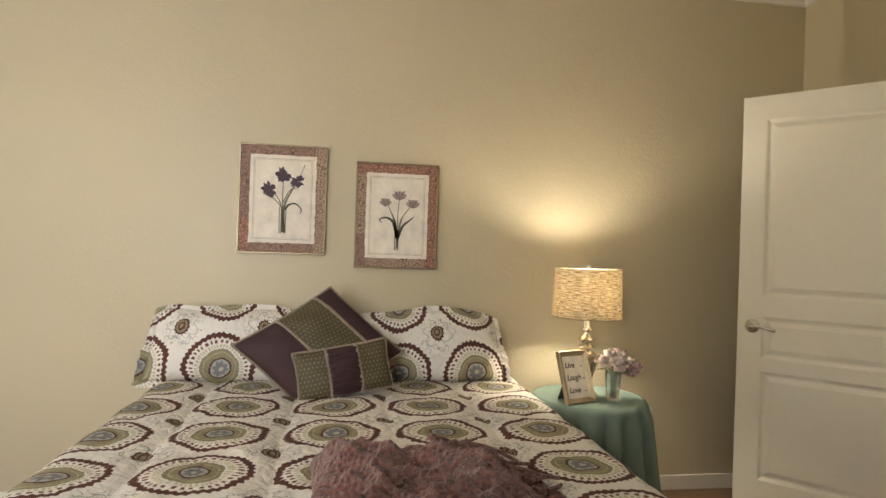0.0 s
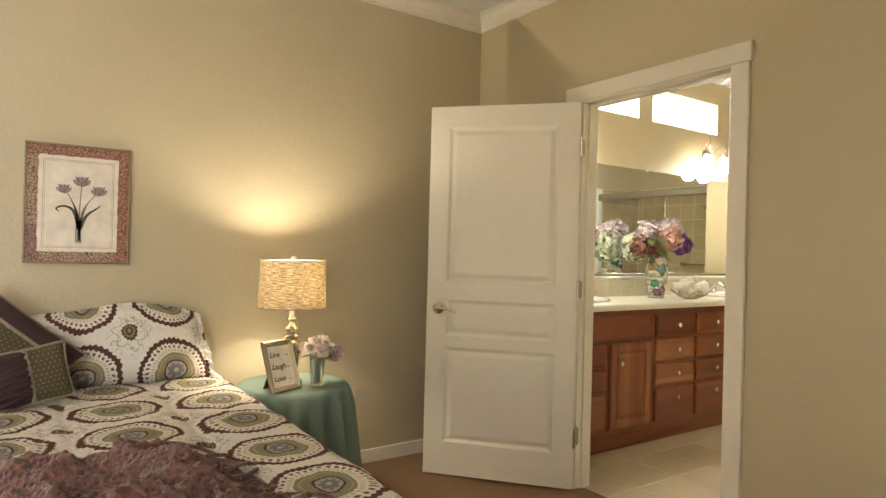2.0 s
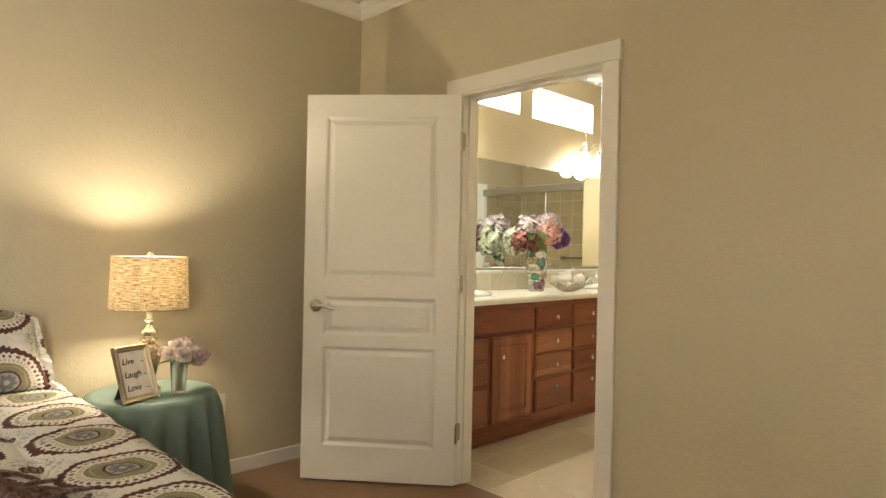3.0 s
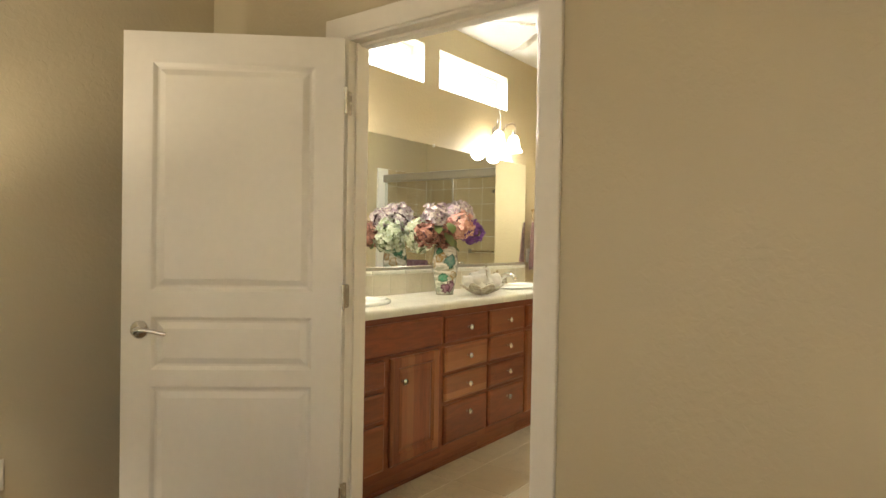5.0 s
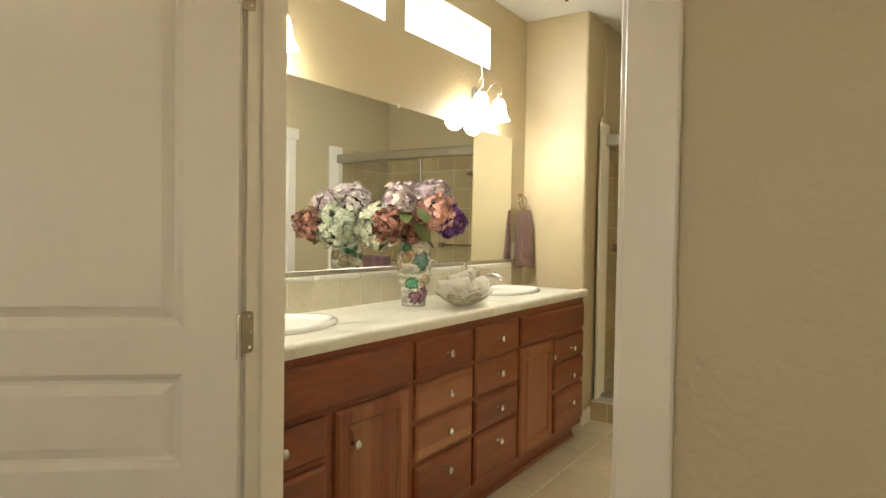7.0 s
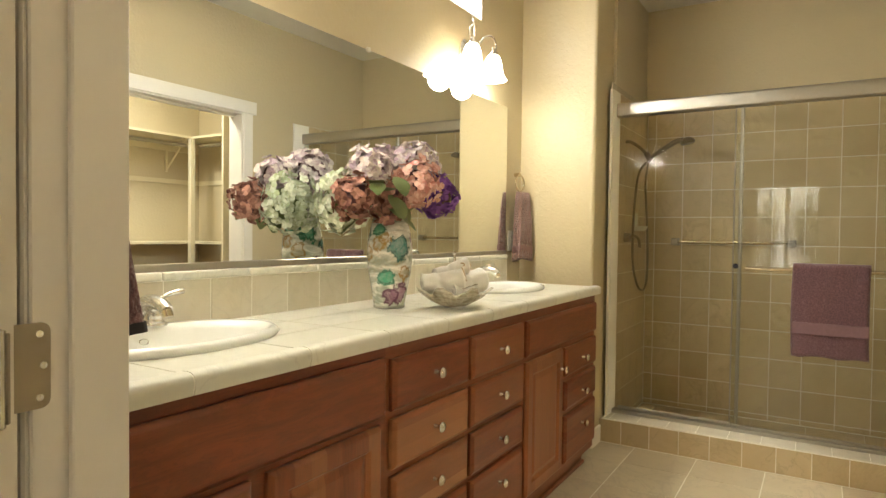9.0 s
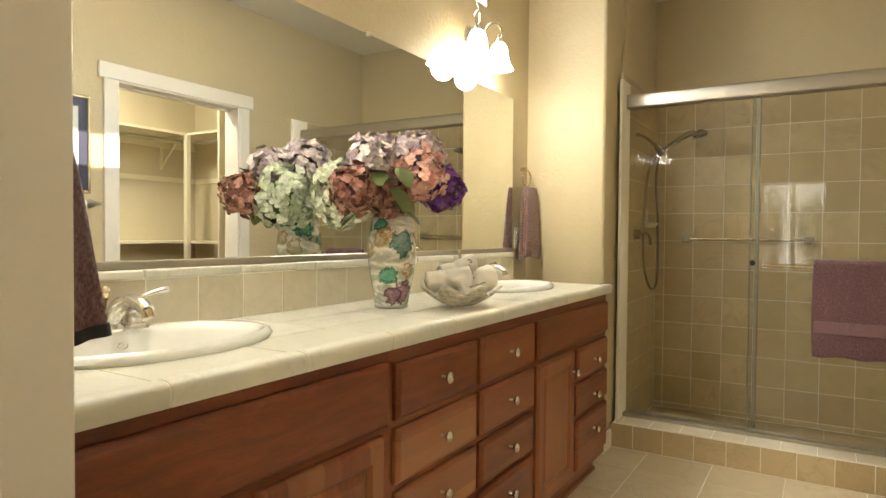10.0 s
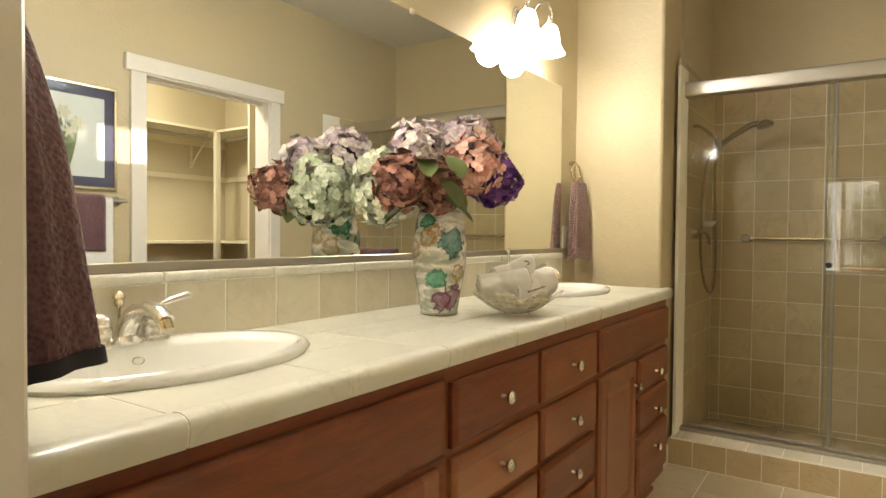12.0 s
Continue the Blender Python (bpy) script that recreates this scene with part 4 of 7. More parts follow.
def shrub(loc, r, n, seed):
    """A garden shrub outside the bedroom window: short stems and many small leaves."""
    s = thing("shrub", loc, "leafy green garden shrub outside the bedroom window", "shrub", "garden shrubs")
    q = random.Random(seed)
    stems, leaves = bmesh.new(), bmesh.new()
    for k in range(9):
        a = q.uniform(0, 6.28)
        tip = (r * 0.7 * math.cos(a), r * 0.7 * math.sin(a), q.uniform(1.0, 1.9))
        tube(stems, curve_pts([(0, 0, -0.3), (tip[0] * 0.3, tip[1] * 0.3, 0.5), tip], 4), 0.012, 6)
    for k in range(n):
        d = Vector((q.gauss(0, 1), q.gauss(0, 1), q.gauss(0, 1))).normalized()
        p = Vector((0, 0, 1.35)) + Vector((d.x * r, d.y * r, d.z * 0.7)) * q.uniform(0.35, 1.05)
        leaf(leaves, p, (q.uniform(-1, 1), q.uniform(-1, 1), q.uniform(-1, 0.6)), (0, 0, 1), q.uniform(0.05, 0.10), 0.016)
    part("stems", stems, DARKWOOD, s)
    tagged(part("foliage", leaves, LEAF, s), kind="stuff")



# ---- shower ----
CT = 0.14
struct("trim_shower_curb_core", B(8.5485, 8.815, 3.40, 5.012, 0, CT + 0.0005), GROUT)
struct("floor_shower", B(8.815, 9.47, 3.40, 5.012, -0.006, 0.02), GROUT)


def shower_enclosure():
    s = thing("shower_enclosure", (8.72, 4.2, CT), "sliding glass shower doors in satin aluminium frame on curb", "shower door")
    y0, y1 = 3.402, 5.008
    bm = B(8.685, 8.755, y0, y1, 1.905, 1.985, bevel=0.012, seg=3)
    part("header_rail", bm, ALU, s, world=True, smooth=40)
    part("bottom_track", B(8.690, 8.750, y0, y1, CT, CT + 0.022, bevel=0.005, seg=2), ALU, s, world=True)
    part("wall_jamb", B(8.70, 8.74, y1 - 0.012, y1, CT + 0.022, 1.905, bevel=0.003), ALU, s, world=True)
    part("wall_jamb", B(8.70, 8.74, y0, y0 + 0.012, CT + 0.022, 1.905, bevel=0.003), ALU, s, world=True)
    for x, a, b, st in ((8.733, 4.322, y1 - 0.024, 4.335), (8.705, y0 + 0.024, 4.352, 4.335)):
        d = part("glass_door", B(x - 0.003, x + 0.003, a, b, CT + 0.030, 1.90), GLASS_LOW_GLOSS if x > 8.72 else SHOWER_GLASS, s, world=True)
        d.visible_shadow = False
        ye = a if x > 8.72 else b
        hw = 0.009 if x > 8.72 else 0.003
        part("door_stile", B(x - 0.009, x + 0.009, ye - hw, ye + hw, CT + 0.024, 1.905, bevel=0.003), ALU, d, world=True)
        part("bottom_edge", B(x - 0.007, x + 0.007, a + 0.014, b - 0.014, CT + 0.024, CT + 0.040, bevel=0.002), ALU, d, world=True)
    # towel bar on the outer door
    bar = part("towel_bar", tube(bmesh.new(), [(8.655, 4.285, 1.036), (8.655, 3.46, 1.036)], 0.009, 12), BRASS, s, world=True, smooth=60)
    for y in (4.275, 3.47):
        bm = tube(bmesh.new(), [(8.702, y, 1.036), (8.655, y, 1.036)], 0.008, 12)
        part("bar_post", bm, BRASS, bar, world=True, smooth=60)
    bm = lathe(bmesh.new(), [(0, 0), (0.014, 0), (0.014, 0.004), (0.007, 0.008), (0, 0.008)], 16)
    bmesh.ops.rotate(bm, verts=bm.verts, cent=(0, 0, 0), matrix=Matrix.Rotation(radians(-90), 3, "Y"))
    bmesh.ops.translate(bm, verts=bm.verts, vec=(8.695, 4.337, 1.045))
    part("door_bumper", bm, BLACK, s, "small dark round door bumper", world=True, smooth=40)


shower_enclosure()


def hanging_towel(name, x, y0, y1, ztop, zf, zb, material, label, band=None):
    """A folded towel over a bar along y; x is the bar's own place."""
    t = thing(name, (x, (y0 + y1) / 2, ztop), label, "towel")
    def f(u, v):
        yy = y0 + (y1 - y0) * u
        L1, L2 = ztop - zf, ztop - zb
        s = v * (L1 + L2 + 0.05)
        wob = 0.004 * math.sin(9 * u + 4 * v) + 0.003 * math.sin(23 * u)
        if s < L1:
            return Vector((x - 0.020 - wob - 0.006 * (1 - s / L1), yy + 0.006 * math.sin(6 * v), zf + s + 0.004 * math.sin(12 * u)))
        if s < L1 + 0.05:
            a = (s - L1) / 0.05 * math.pi
            return Vector((x - 0.020 * math.cos(a), yy, ztop + 0.014 * math.sin(a)))
        return Vector((x + 0.020 + wob * 0.3, yy, ztop - (s - L1 - 0.05)))
    c = part("cloth", sheet(f, 24, 48), material, t, world=True, smooth=True)
    thicken(c, 0.011, 0)
    if band:
        part("woven_band", B(x - 0.0385, x - 0.030, y0 + 0.002, y1 - 0.002, band[0], band[1], bevel=0.002), mat("woven_band", (0.19, 0.10, 0.11), 0.6, var=0.15, scale=60), t, "flat woven mauve band", world=True)
    return t


hanging_towel("bath_towel", 8.655, 3.732, 4.062, 1.056, 0.602, 0.66, TERRY, "dark plum terry towel folded over the shower door bar", (0.715, 0.775))


def shower_set():
    s = thing("hand_shower", (8.88, 5.01, 1.78), "brushed nickel hand shower with a long looping metal hose", "shower head")
    K = mat("aged_nickel", (0.30, 0.25, 0.18), 0.3, 1.0)
    bm = lathe(bmesh.new(), [(0, 0), (0.032, 0), (0.030, 0.006), (0.015, 0.012), (0, 0.012)], 20)
    bmesh.ops.rotate(bm, verts=bm.verts, cent=(0, 0, 0), matrix=Matrix.Rotation(radians(90), 3, "X"))
    part("wall_flange", bm, K, s, smooth=40)
    # toward +x is into the stall, toward -y is away from its side wall
    part("shower_arm", tube(bmesh.new(), curve_pts([(0, 0, 0), (0.03, -0.04, 0.004), (0.10, -0.08, -0.025), (0.17, -0.115, -0.065)], 5), 0.010, 12), K, s, smooth=60)
    part("bracket", tube(bmesh.new(), [(0.155, -0.105, -0.05), (0.175, -0.12, -0.085), (0.185, -0.125, -0.105)], 0.018, 12), K, s, smooth=60)
    part("handle", tube(bmesh.new(), curve_pts([(0.18, -0.115, -0.095), (0.17, -0.19, -0.045), (0.155, -0.28, 0.005), (0.145, -0.325, 0.012)], 5), 0.013, 12, radii=[0.012 + 0.0004 * k for k in range(16)]), K, s, smooth=60)
    bm = lathe(bmesh.new(), [(0, 0.03), (0.02, 0.026), (0.040, 0.008), (0.043, -0.006), (0.038, -0.012), (0, -0.012)], 24)
    bmesh.ops.rotate(bm, verts=bm.verts, cent=(0, 0, 0), matrix=Matrix.Rotation(radians(-14), 3, "X"))
    bmesh.ops.translate(bm, verts=bm.verts, vec=(0.14, -0.355, 0.0))
    part("spray_face", bm, K, s, smooth=40)
    hose = curve_pts([(0.18, -0.10, -0.11), (0.15, -0.06, -0.2), (0.10, -0.05, -0.45), (0.09, -0.05, -0.72), (0.16, -0.06, -0.88), (0.27, -0.07, -0.935), (0.38, -0.07, -0.88), (0.40, -0.07, -0.72), (0.32, -0.08, -0.48), (0.22, -0.09, -0.24), (0.185, -0.115, -0.11)], 7)
    part("hose", tube(bmesh.new(), hose, 0.0075, 10), K, s, "ribbed metal hose", smooth=60)
    v = thing("shower_valve", (8.90, 5.01, 1.19), "round brushed nickel shower valve with a small lever", "shower valve")
    bm = lathe(bmesh.new(), [(0, 0), (0.085, 0), (0.083, 0.006), (0.06, 0.012), (0.03, 0.016), (0.026, 0.05), (0, 0.052)], 30)
    bmesh.ops.rotate(bm, verts=bm.verts, cent=(0, 0, 0), matrix=Matrix.Rotation(radians(90), 3, "X"))
    part("valve_plate", bm, K, v, smooth=40)
    part("lever", tube(bmesh.new(), curve_pts([(0, -0.045, 0.0), (0.03, -0.07, 0.01), (0.07, -0.085, -0.01), (0.09, -0.09, -0.06)], 4), 0.009, 10), K, v, smooth=60)
    d = thing("soap_dish", (9.16, 5.002, 1.235), "small cream ceramic corner soap dish on the shower tiles", "soap dish")
    bm = lathe(bmesh.new(), [(0, 0), (0.05, 0.0), (0.075, 0.02), (0.078, 0.03), (0.07, 0.028), (0.05, 0.01), (0, 0.008)], 20, (0, -0.03), 1.0, 0.7)
    box(bm, -0.05, 0.05, -0.012, 0.0, 0.0, 0.12, bevel=0.01)
    part("dish", bm, TILE_TOP, d, smooth=40)
    b = thing("grab_bar", (9.44, 4.45, 1.165), "straight metal towel bar on the rear shower tiles", "towel bar")
    part("bar", tube(bmesh.new(), [(9.40, 4.79, 1.165), (9.40, 4.10, 1.165)], 0.010, 12), BRASS, b, world=True, smooth=60)
    for y in (4.79, 4.10):
        part("bracket", B(9.385, 9.452, y - 0.024, y + 0.024, 1.141, 1.189, bevel=0.006, seg=2), HINGE, b, world=True)


shower_set()


# ---- vase with hydrangeas ----
def floret_head(bm, c, r, n, size, rnd):
    """A hydrangea head: four-petalled florets set over a ball."""
    for k in range(n):
        ph = math.acos(1 - 2 * (k + 0.5) / n)
        th = k * 2.39996 + rnd.uniform(-0.15, 0.15)
        d = Vector((math.sin(ph) * math.cos(th), math.sin(ph) * math.sin(th), math.cos(ph)))
        p = Vector(c) + d * r * rnd.uniform(0.80, 1.14) * (1 + 0.22 * noise.noise(Vector(c) * 30 + d * 1.6))
        d = (d + Vector([rnd.uniform(-0.5, 0.5) for _ in range(3)])).normalized()
        a = d.orthogonal().normalized()
        a.rotate(Matrix.Rotation(rnd.uniform(0, 6.28), 3, d))
        b = d.cross(a)
        for q in range(4):
            e = math.cos(q * math.pi / 2) * a + math.sin(q * math.pi / 2) * b
            s = d.cross(e)
            L = size * rnd.uniform(0.8, 1.15)
            cup, wave = rnd.uniform(0.05, 0.45), rnd.uniform(-0.12, 0.12)
            v = [bm.verts.new(p + x * e * L + y * s * L + (z * cup * 2 + wave * y) * d * L) for x, y, z in ((0.02, 0, 0), (0.30, 0.40, 0.22), (0.66, 0.56, 0.34), (0.98, 0.36, 0.30), (1.08, 0.0, 0.50), (0.98, -0.36, 0.30), (0.66, -0.56, 0.34), (0.30, -0.40, 0.22))]
            m = bm.verts.new(p + 0.62 * e * L + 0.04 * d * L)
            for i in range(8):
                bm.faces.new((m, v[i], v[(i + 1) % 8]))


def leaf(bm, p, d, up, L, W, curl=0.3):
    d, up = Vector(d).normalized(), Vector(up).normalized()
    s = d.cross(up).normalized()
    up = s.cross(d)
    n = 7
    prev = None
    for i in range(n + 1):
        t = i / n
        w = W * math.sin(math.pi * min(1, t * 0.94 + 0.03)) ** 0.8
        c = Vector(p) + d * L * t - up * curl * L * t * t
        row = [bm.verts.new(c - s * w + up * 0.12 * w), bm.verts.new(c), bm.verts.new(c + s * w + up * 0.12 * w)]
        if prev:
            for j in (0, 1):
                bm.faces.new((prev[j], prev[j + 1], row[j + 1], row[j]))
        prev = row


shrub((0.0, 4.08, 0), 0.38, 1800, 21)
shrub((0.05, 4.80, 0), 0.24, 900, 22)

VX, VY = 6.79, 5.26
vase = thing("flower_vase", (VX, VY, TOPZ), "tall art glass vase painted with teal, amber and wine blots", "vase")
part("glass_body", lathe(bmesh.new(), [(0, 0.0), (0.050, 0.0), (0.054, 0.004), (0.062, 0.05), (0.075, 0.12), (0.0815, 0.18), (0.080, 0.23), (0.071, 0.28), (0.062, 0.31), (0.058, 0.318), (0.056, 0.31), (0.066, 0.275), (0.074, 0.23), (0.074, 0.18), (0.05, 0.03), (0, 0.02)], 40), ART, vase, smooth=60)
part("rim", lathe(bmesh.new(), [(0.0565, 0.312), (0.0600, 0.314), (0.0610, 0.319), (0.0585, 0.323), (0.0555, 0.321), (0.0555, 0.314)], 40), ART, vase, smooth=60)
part("foot", lathe(bmesh.new(), [(0, 0.0), (0.051, 0.0), (0.0565, 0.003), (0.0570, 0.007), (0.0545, 0.010)], 40), mat("thick_glass_foot", (0.62, 0.60, 0.50), 0.1, trans=0.4, var=0.02), vase, "thick clear glass foot", smooth=60)
bouquet = thing("hydrangea_bouquet", (VX, VY, TOPZ + 0.03), "pink, rust, lilac, purple and green hydrangeas in the painted vase", "flowers")
HEADS = [((-0.13, -0.01, 1.405), 0.072, "lilac"), ((-0.02, 0.06, 1.418), 0.088, "lilac"), ((0.065, -0.06, 1.438), 0.088, "lilac"), ((-0.003, -0.105, 1.370), 0.080, "pink"), ((0.095, -0.135, 1.335), 0.072, "purple"),
         ((-0.235, -0.03, 1.318), 0.068, "rust"), ((-0.10, -0.055, 1.312), 0.072, "rust"), ((-0.155, 0.085, 1.305), 0.095, "pale_green"), ((0.10, 0.07, 1.36), 0.075, "rust")]
PET = {"lilac": petals("lilac_petals", (0.44, 0.31, 0.38), (0.92, 0.84, 0.76)), "pink": petals("pink_petals", (0.66, 0.27, 0.22), (0.92, 0.60, 0.50)), "purple": petals("purple_petals", (0.12, 0.035, 0.22), (0.30, 0.12, 0.42)),
       "rust": petals("rust_petals", (0.13, 0.042, 0.032), (0.60, 0.31, 0.24)), "pale_green": petals("pale_green_petals", (0.46, 0.52, 0.32), (0.86, 0.88, 0.74))}
# Dark core colour that paints in the shade between the florets.
PETAL_GAP_SHADE = mat("petal_gap_shade", (0.13, 0.06, 0.07), 0.9, var=0.3, scale=60)
rnd = random.Random(7)
for (dx, dy, z), r, kind in HEADS:
    c = (dx, dy, z - TOPZ - 0.03)
    bm = bmesh.new()
    floret_head(bm, c, r, int(105 * (r / 0.08) ** 2), 0.0195, rnd)
    h = part("flower_head", bm, PET[kind], bouquet, kind.replace("_", " ") + " hydrangea head")
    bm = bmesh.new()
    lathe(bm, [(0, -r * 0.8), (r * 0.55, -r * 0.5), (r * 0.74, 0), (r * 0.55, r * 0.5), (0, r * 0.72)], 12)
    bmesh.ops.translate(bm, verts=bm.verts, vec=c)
    part("core", bm, LEAF if kind == "pale_green" else PETAL_GAP_SHADE, h)
    part("flower_stem", tube(bmesh.new(), curve_pts([(c[0] * 0.1, c[1] * 0.1, 0.02), (c[0] * 0.15, c[1] * 0.15, 0.27), c], 5), 0.003, 6), LEAF, bouquet)
for p, d, L, W in (((-0.06, -0.09, 0.385), (-0.75, -0.5, 0.45), 0.085, 0.030), ((-0.03, -0.10, 0.37), (-0.3, -0.9, 0.35), 0.085, 0.030), ((0.0, -0.09, 0.33), (-0.15, -0.95, -0.35), 0.075, 0.026), ((0.03, -0.10, 0.30), (0.2, -0.8, -0.3), 0.09, 0.032),
                   ((-0.14, 0.02, 0.36), (-0.85, 0.3, 0.35), 0.13, 0.045), ((-0.13, 0.02, 0.30), (-0.8, 0.35, -0.4), 0.10, 0.038), ((0.08, 0.06, 0.33), (0.9, 0.2, 0.0), 0.10, 0.035),
                   ((-0.02, -0.14, 0.42), (-0.35, -0.75, -0.5), 0.085, 0.032), ((-0.04, -0.13, 0.36), (-0.15, -0.8, -0.55), 0.10, 0.036), ((-0.09, -0.11, 0.40), (-0.6, -0.6, -0.3), 0.075, 0.028), ((0.02, -0.14, 0.335), (0.1, -0.6, -0.8), 0.065, 0.024)):
    bm = bmesh.new()
    leaf(bm, Vector(p) - Vector((0.12, -0.015, 0.0) if p[1] < -0.08 else (0, 0, 0)), d, (0, 0, 1), L, W)
    part("leaf", bm, LEAF, bouquet, smooth=True)


# ---- shell dish, cloths, dispenser ----
def shell_dish():
    """A wide fluted clam dish with a ruffled, drawn-out rim."""
    s = thing("shell_dish", (6.93, 5.07, TOPZ), "cream fluted clam-shaped dish holding rolled washcloths on the counter", "dish", rz=-8)
    def f(u, v):
        a = 2 * math.pi * u
        k = math.cos(7 * a)
        w = 1 + 0.13 * k * v * v + 0.02 * math.sin(21 * a) * v
        r = 0.026 + 0.108 * v
        z = 0.006 + 0.052 * v ** 1.5 + 0.015 * k * v * v - 0.0016 * math.cos(35 * a) * v
        return Vector((r * 1.10 * w * math.cos(a), r * 0.80 * w * math.sin(a), z + 0.010 * v * v * math.cos(a + 2.6)))
    bm = sheet(f, 140, 14)
    bmesh.ops.remove_doubles(bm, verts=bm.verts, dist=1e-4)
    n = Nodes("pearl_ceramic")
    c = n.coords()
    col = n.mix(n.step(n.noise(n.coords("Object", (1, 1, 3)), 26.0, 3.0, 0.6, 1.0), 0.5, 0.2), (0.34, 0.29, 0.20), (0.80, 0.75, 0.62))
    n.bump(n.noise(c, 160.0), 0.0006)
    n.b.inputs["Coat Weight"].default_value = 0.5
    c = part("shell", bm, n.set(col, 0.22), s, smooth=True)
    thicken(c, 0.005, 0)
    part("foot", lathe(bmesh.new(), [(0, 0), (0.040, 0), (0.034, 0.008), (0, 0.010)], 24), PORCELAIN, s, smooth=40)

    def rolled(R, L, seed):
        R, L = R * 1.32, L * 1.20
        def g2(u, v):
            th = 2 * math.pi * 2.7 * u
            q = R * (0.20 + 0.80 * u)
            x = L * (v - 0.5) * (1.0 + 0.10 * (1 - u))
            k = noise.noise(Vector((x * 30, math.cos(th) * 2, math.sin(th) * 2 + seed)))
            q *= 1 + 0.14 * k - 0.16 * math.exp(-((x - 0.012) / 0.010) ** 2) * (u > 0.6)
            return Vector((x + 0.006 * math.sin(th + seed), q * math.cos(th), 0.86 * q * math.sin(th) + 0.5 * x * x))
        return sheet(g2, 96, 20)
    for x, y, z, R, L, rz, rx in ((-0.048, 0.022, 0.082, 0.037, 0.120, 118, 8), (0.024, -0.022, 0.070, 0.040, 0.130, -22, -12), (0.006, 0.020, 0.116, 0.031, 0.105, 140, 20)):
        bm = rolled(R, L, R * 300)
        bmesh.ops.rotate(bm, verts=bm.verts, cent=(0, 0, 0), matrix=Matrix.Rotation(radians(rz), 3, "Z") @ Matrix.Rotation(radians(rx), 3, "Y"))
        ob = solo("rolled_cloth", bm, TERRYW, (0, 0, 0), "rolled white washcloth lying in the shell dish", "washcloth", "rolled washcloths", smooth=True, world=False)
        ob.location = (6.93 + x, 5.07 + y, TOPZ + z + 0.010)
        thicken(ob, 0.004, 0)
    # small grey lettering, too fine to read, along the front roll
    bm = bmesh.new()
    for k in range(8):
        box(bm, -0.046 + 0.009 * k, -0.041 + 0.009 * k, -0.0545, -0.0520, 0.000, 0.004 + 0.002 * (k % 3 == 0))
    bmesh.ops.rotate(bm, verts=bm.verts, cent=(0, 0, 0), matrix=Matrix.Rotation(radians(-22), 3, "Z") @ Matrix.Rotation(radians(-12), 3, "Y"))
    front = [o for o in bpy.data.objects if o.name.startswith("rolled_cloth")][1]
    part("small_writing", bm, mat("faded_print", (0.30, 0.28, 0.22), 0.8), front, "small grey print")
    bm = bmesh.new()
    pts = [(0.058 * math.cos(a), 0.004 * math.sin(3 * a), 0.060 * math.sin(a)) for a in [2 * math.pi * k / 28 for k in range(28)]]
    tube(bm, pts, 0.0026, 6, closed=True)
    for sx in (-1, 1):
        tube(bm, curve_pts([(0, 0, 0.061), (sx * 0.016, -0.004, 0.073), (sx * 0.030, -0.008, 0.066), (sx * 0.012, -0.004, 0.060)], 4), 0.0022, 6)
    ob = solo("twine", bm, mat("jute", (0.42, 0.31, 0.18), 0.9), (0, 0, 0), "thin tan twine tied round the rolled washcloths", "string", smooth=True, world=False)
    ob.location = (6.945, 5.065, TOPZ + 0.088)
    ob.rotation_euler = (0, 0, radians(62))


shell_dish()
disp = thing("soap_dispenser", (7.44, 5.37, TOPZ), "clear glass soap pump bottle standing by the far basin", "soap dispenser")
part("bottle", lathe(bmesh.new(), [(0, 0), (0.030, 0), (0.032, 0.01), (0.032, 0.09), (0.026, 0.11), (0.014, 0.12), (0, 0.12)], 24), mat("soap_glass", (0.70, 0.72, 0.62), 0.08, trans=0.6, var=0.02), disp, smooth=50)
part("pump", tube(bmesh.new(), curve_pts([(0, 0, 0.12), (0, 0, 0.165), (0, 0, 0.178), (-0.015, -0.008, 0.182), (-0.042, -0.02, 0.176)], 4), 0.006, 10), CHROME, disp, smooth=60)


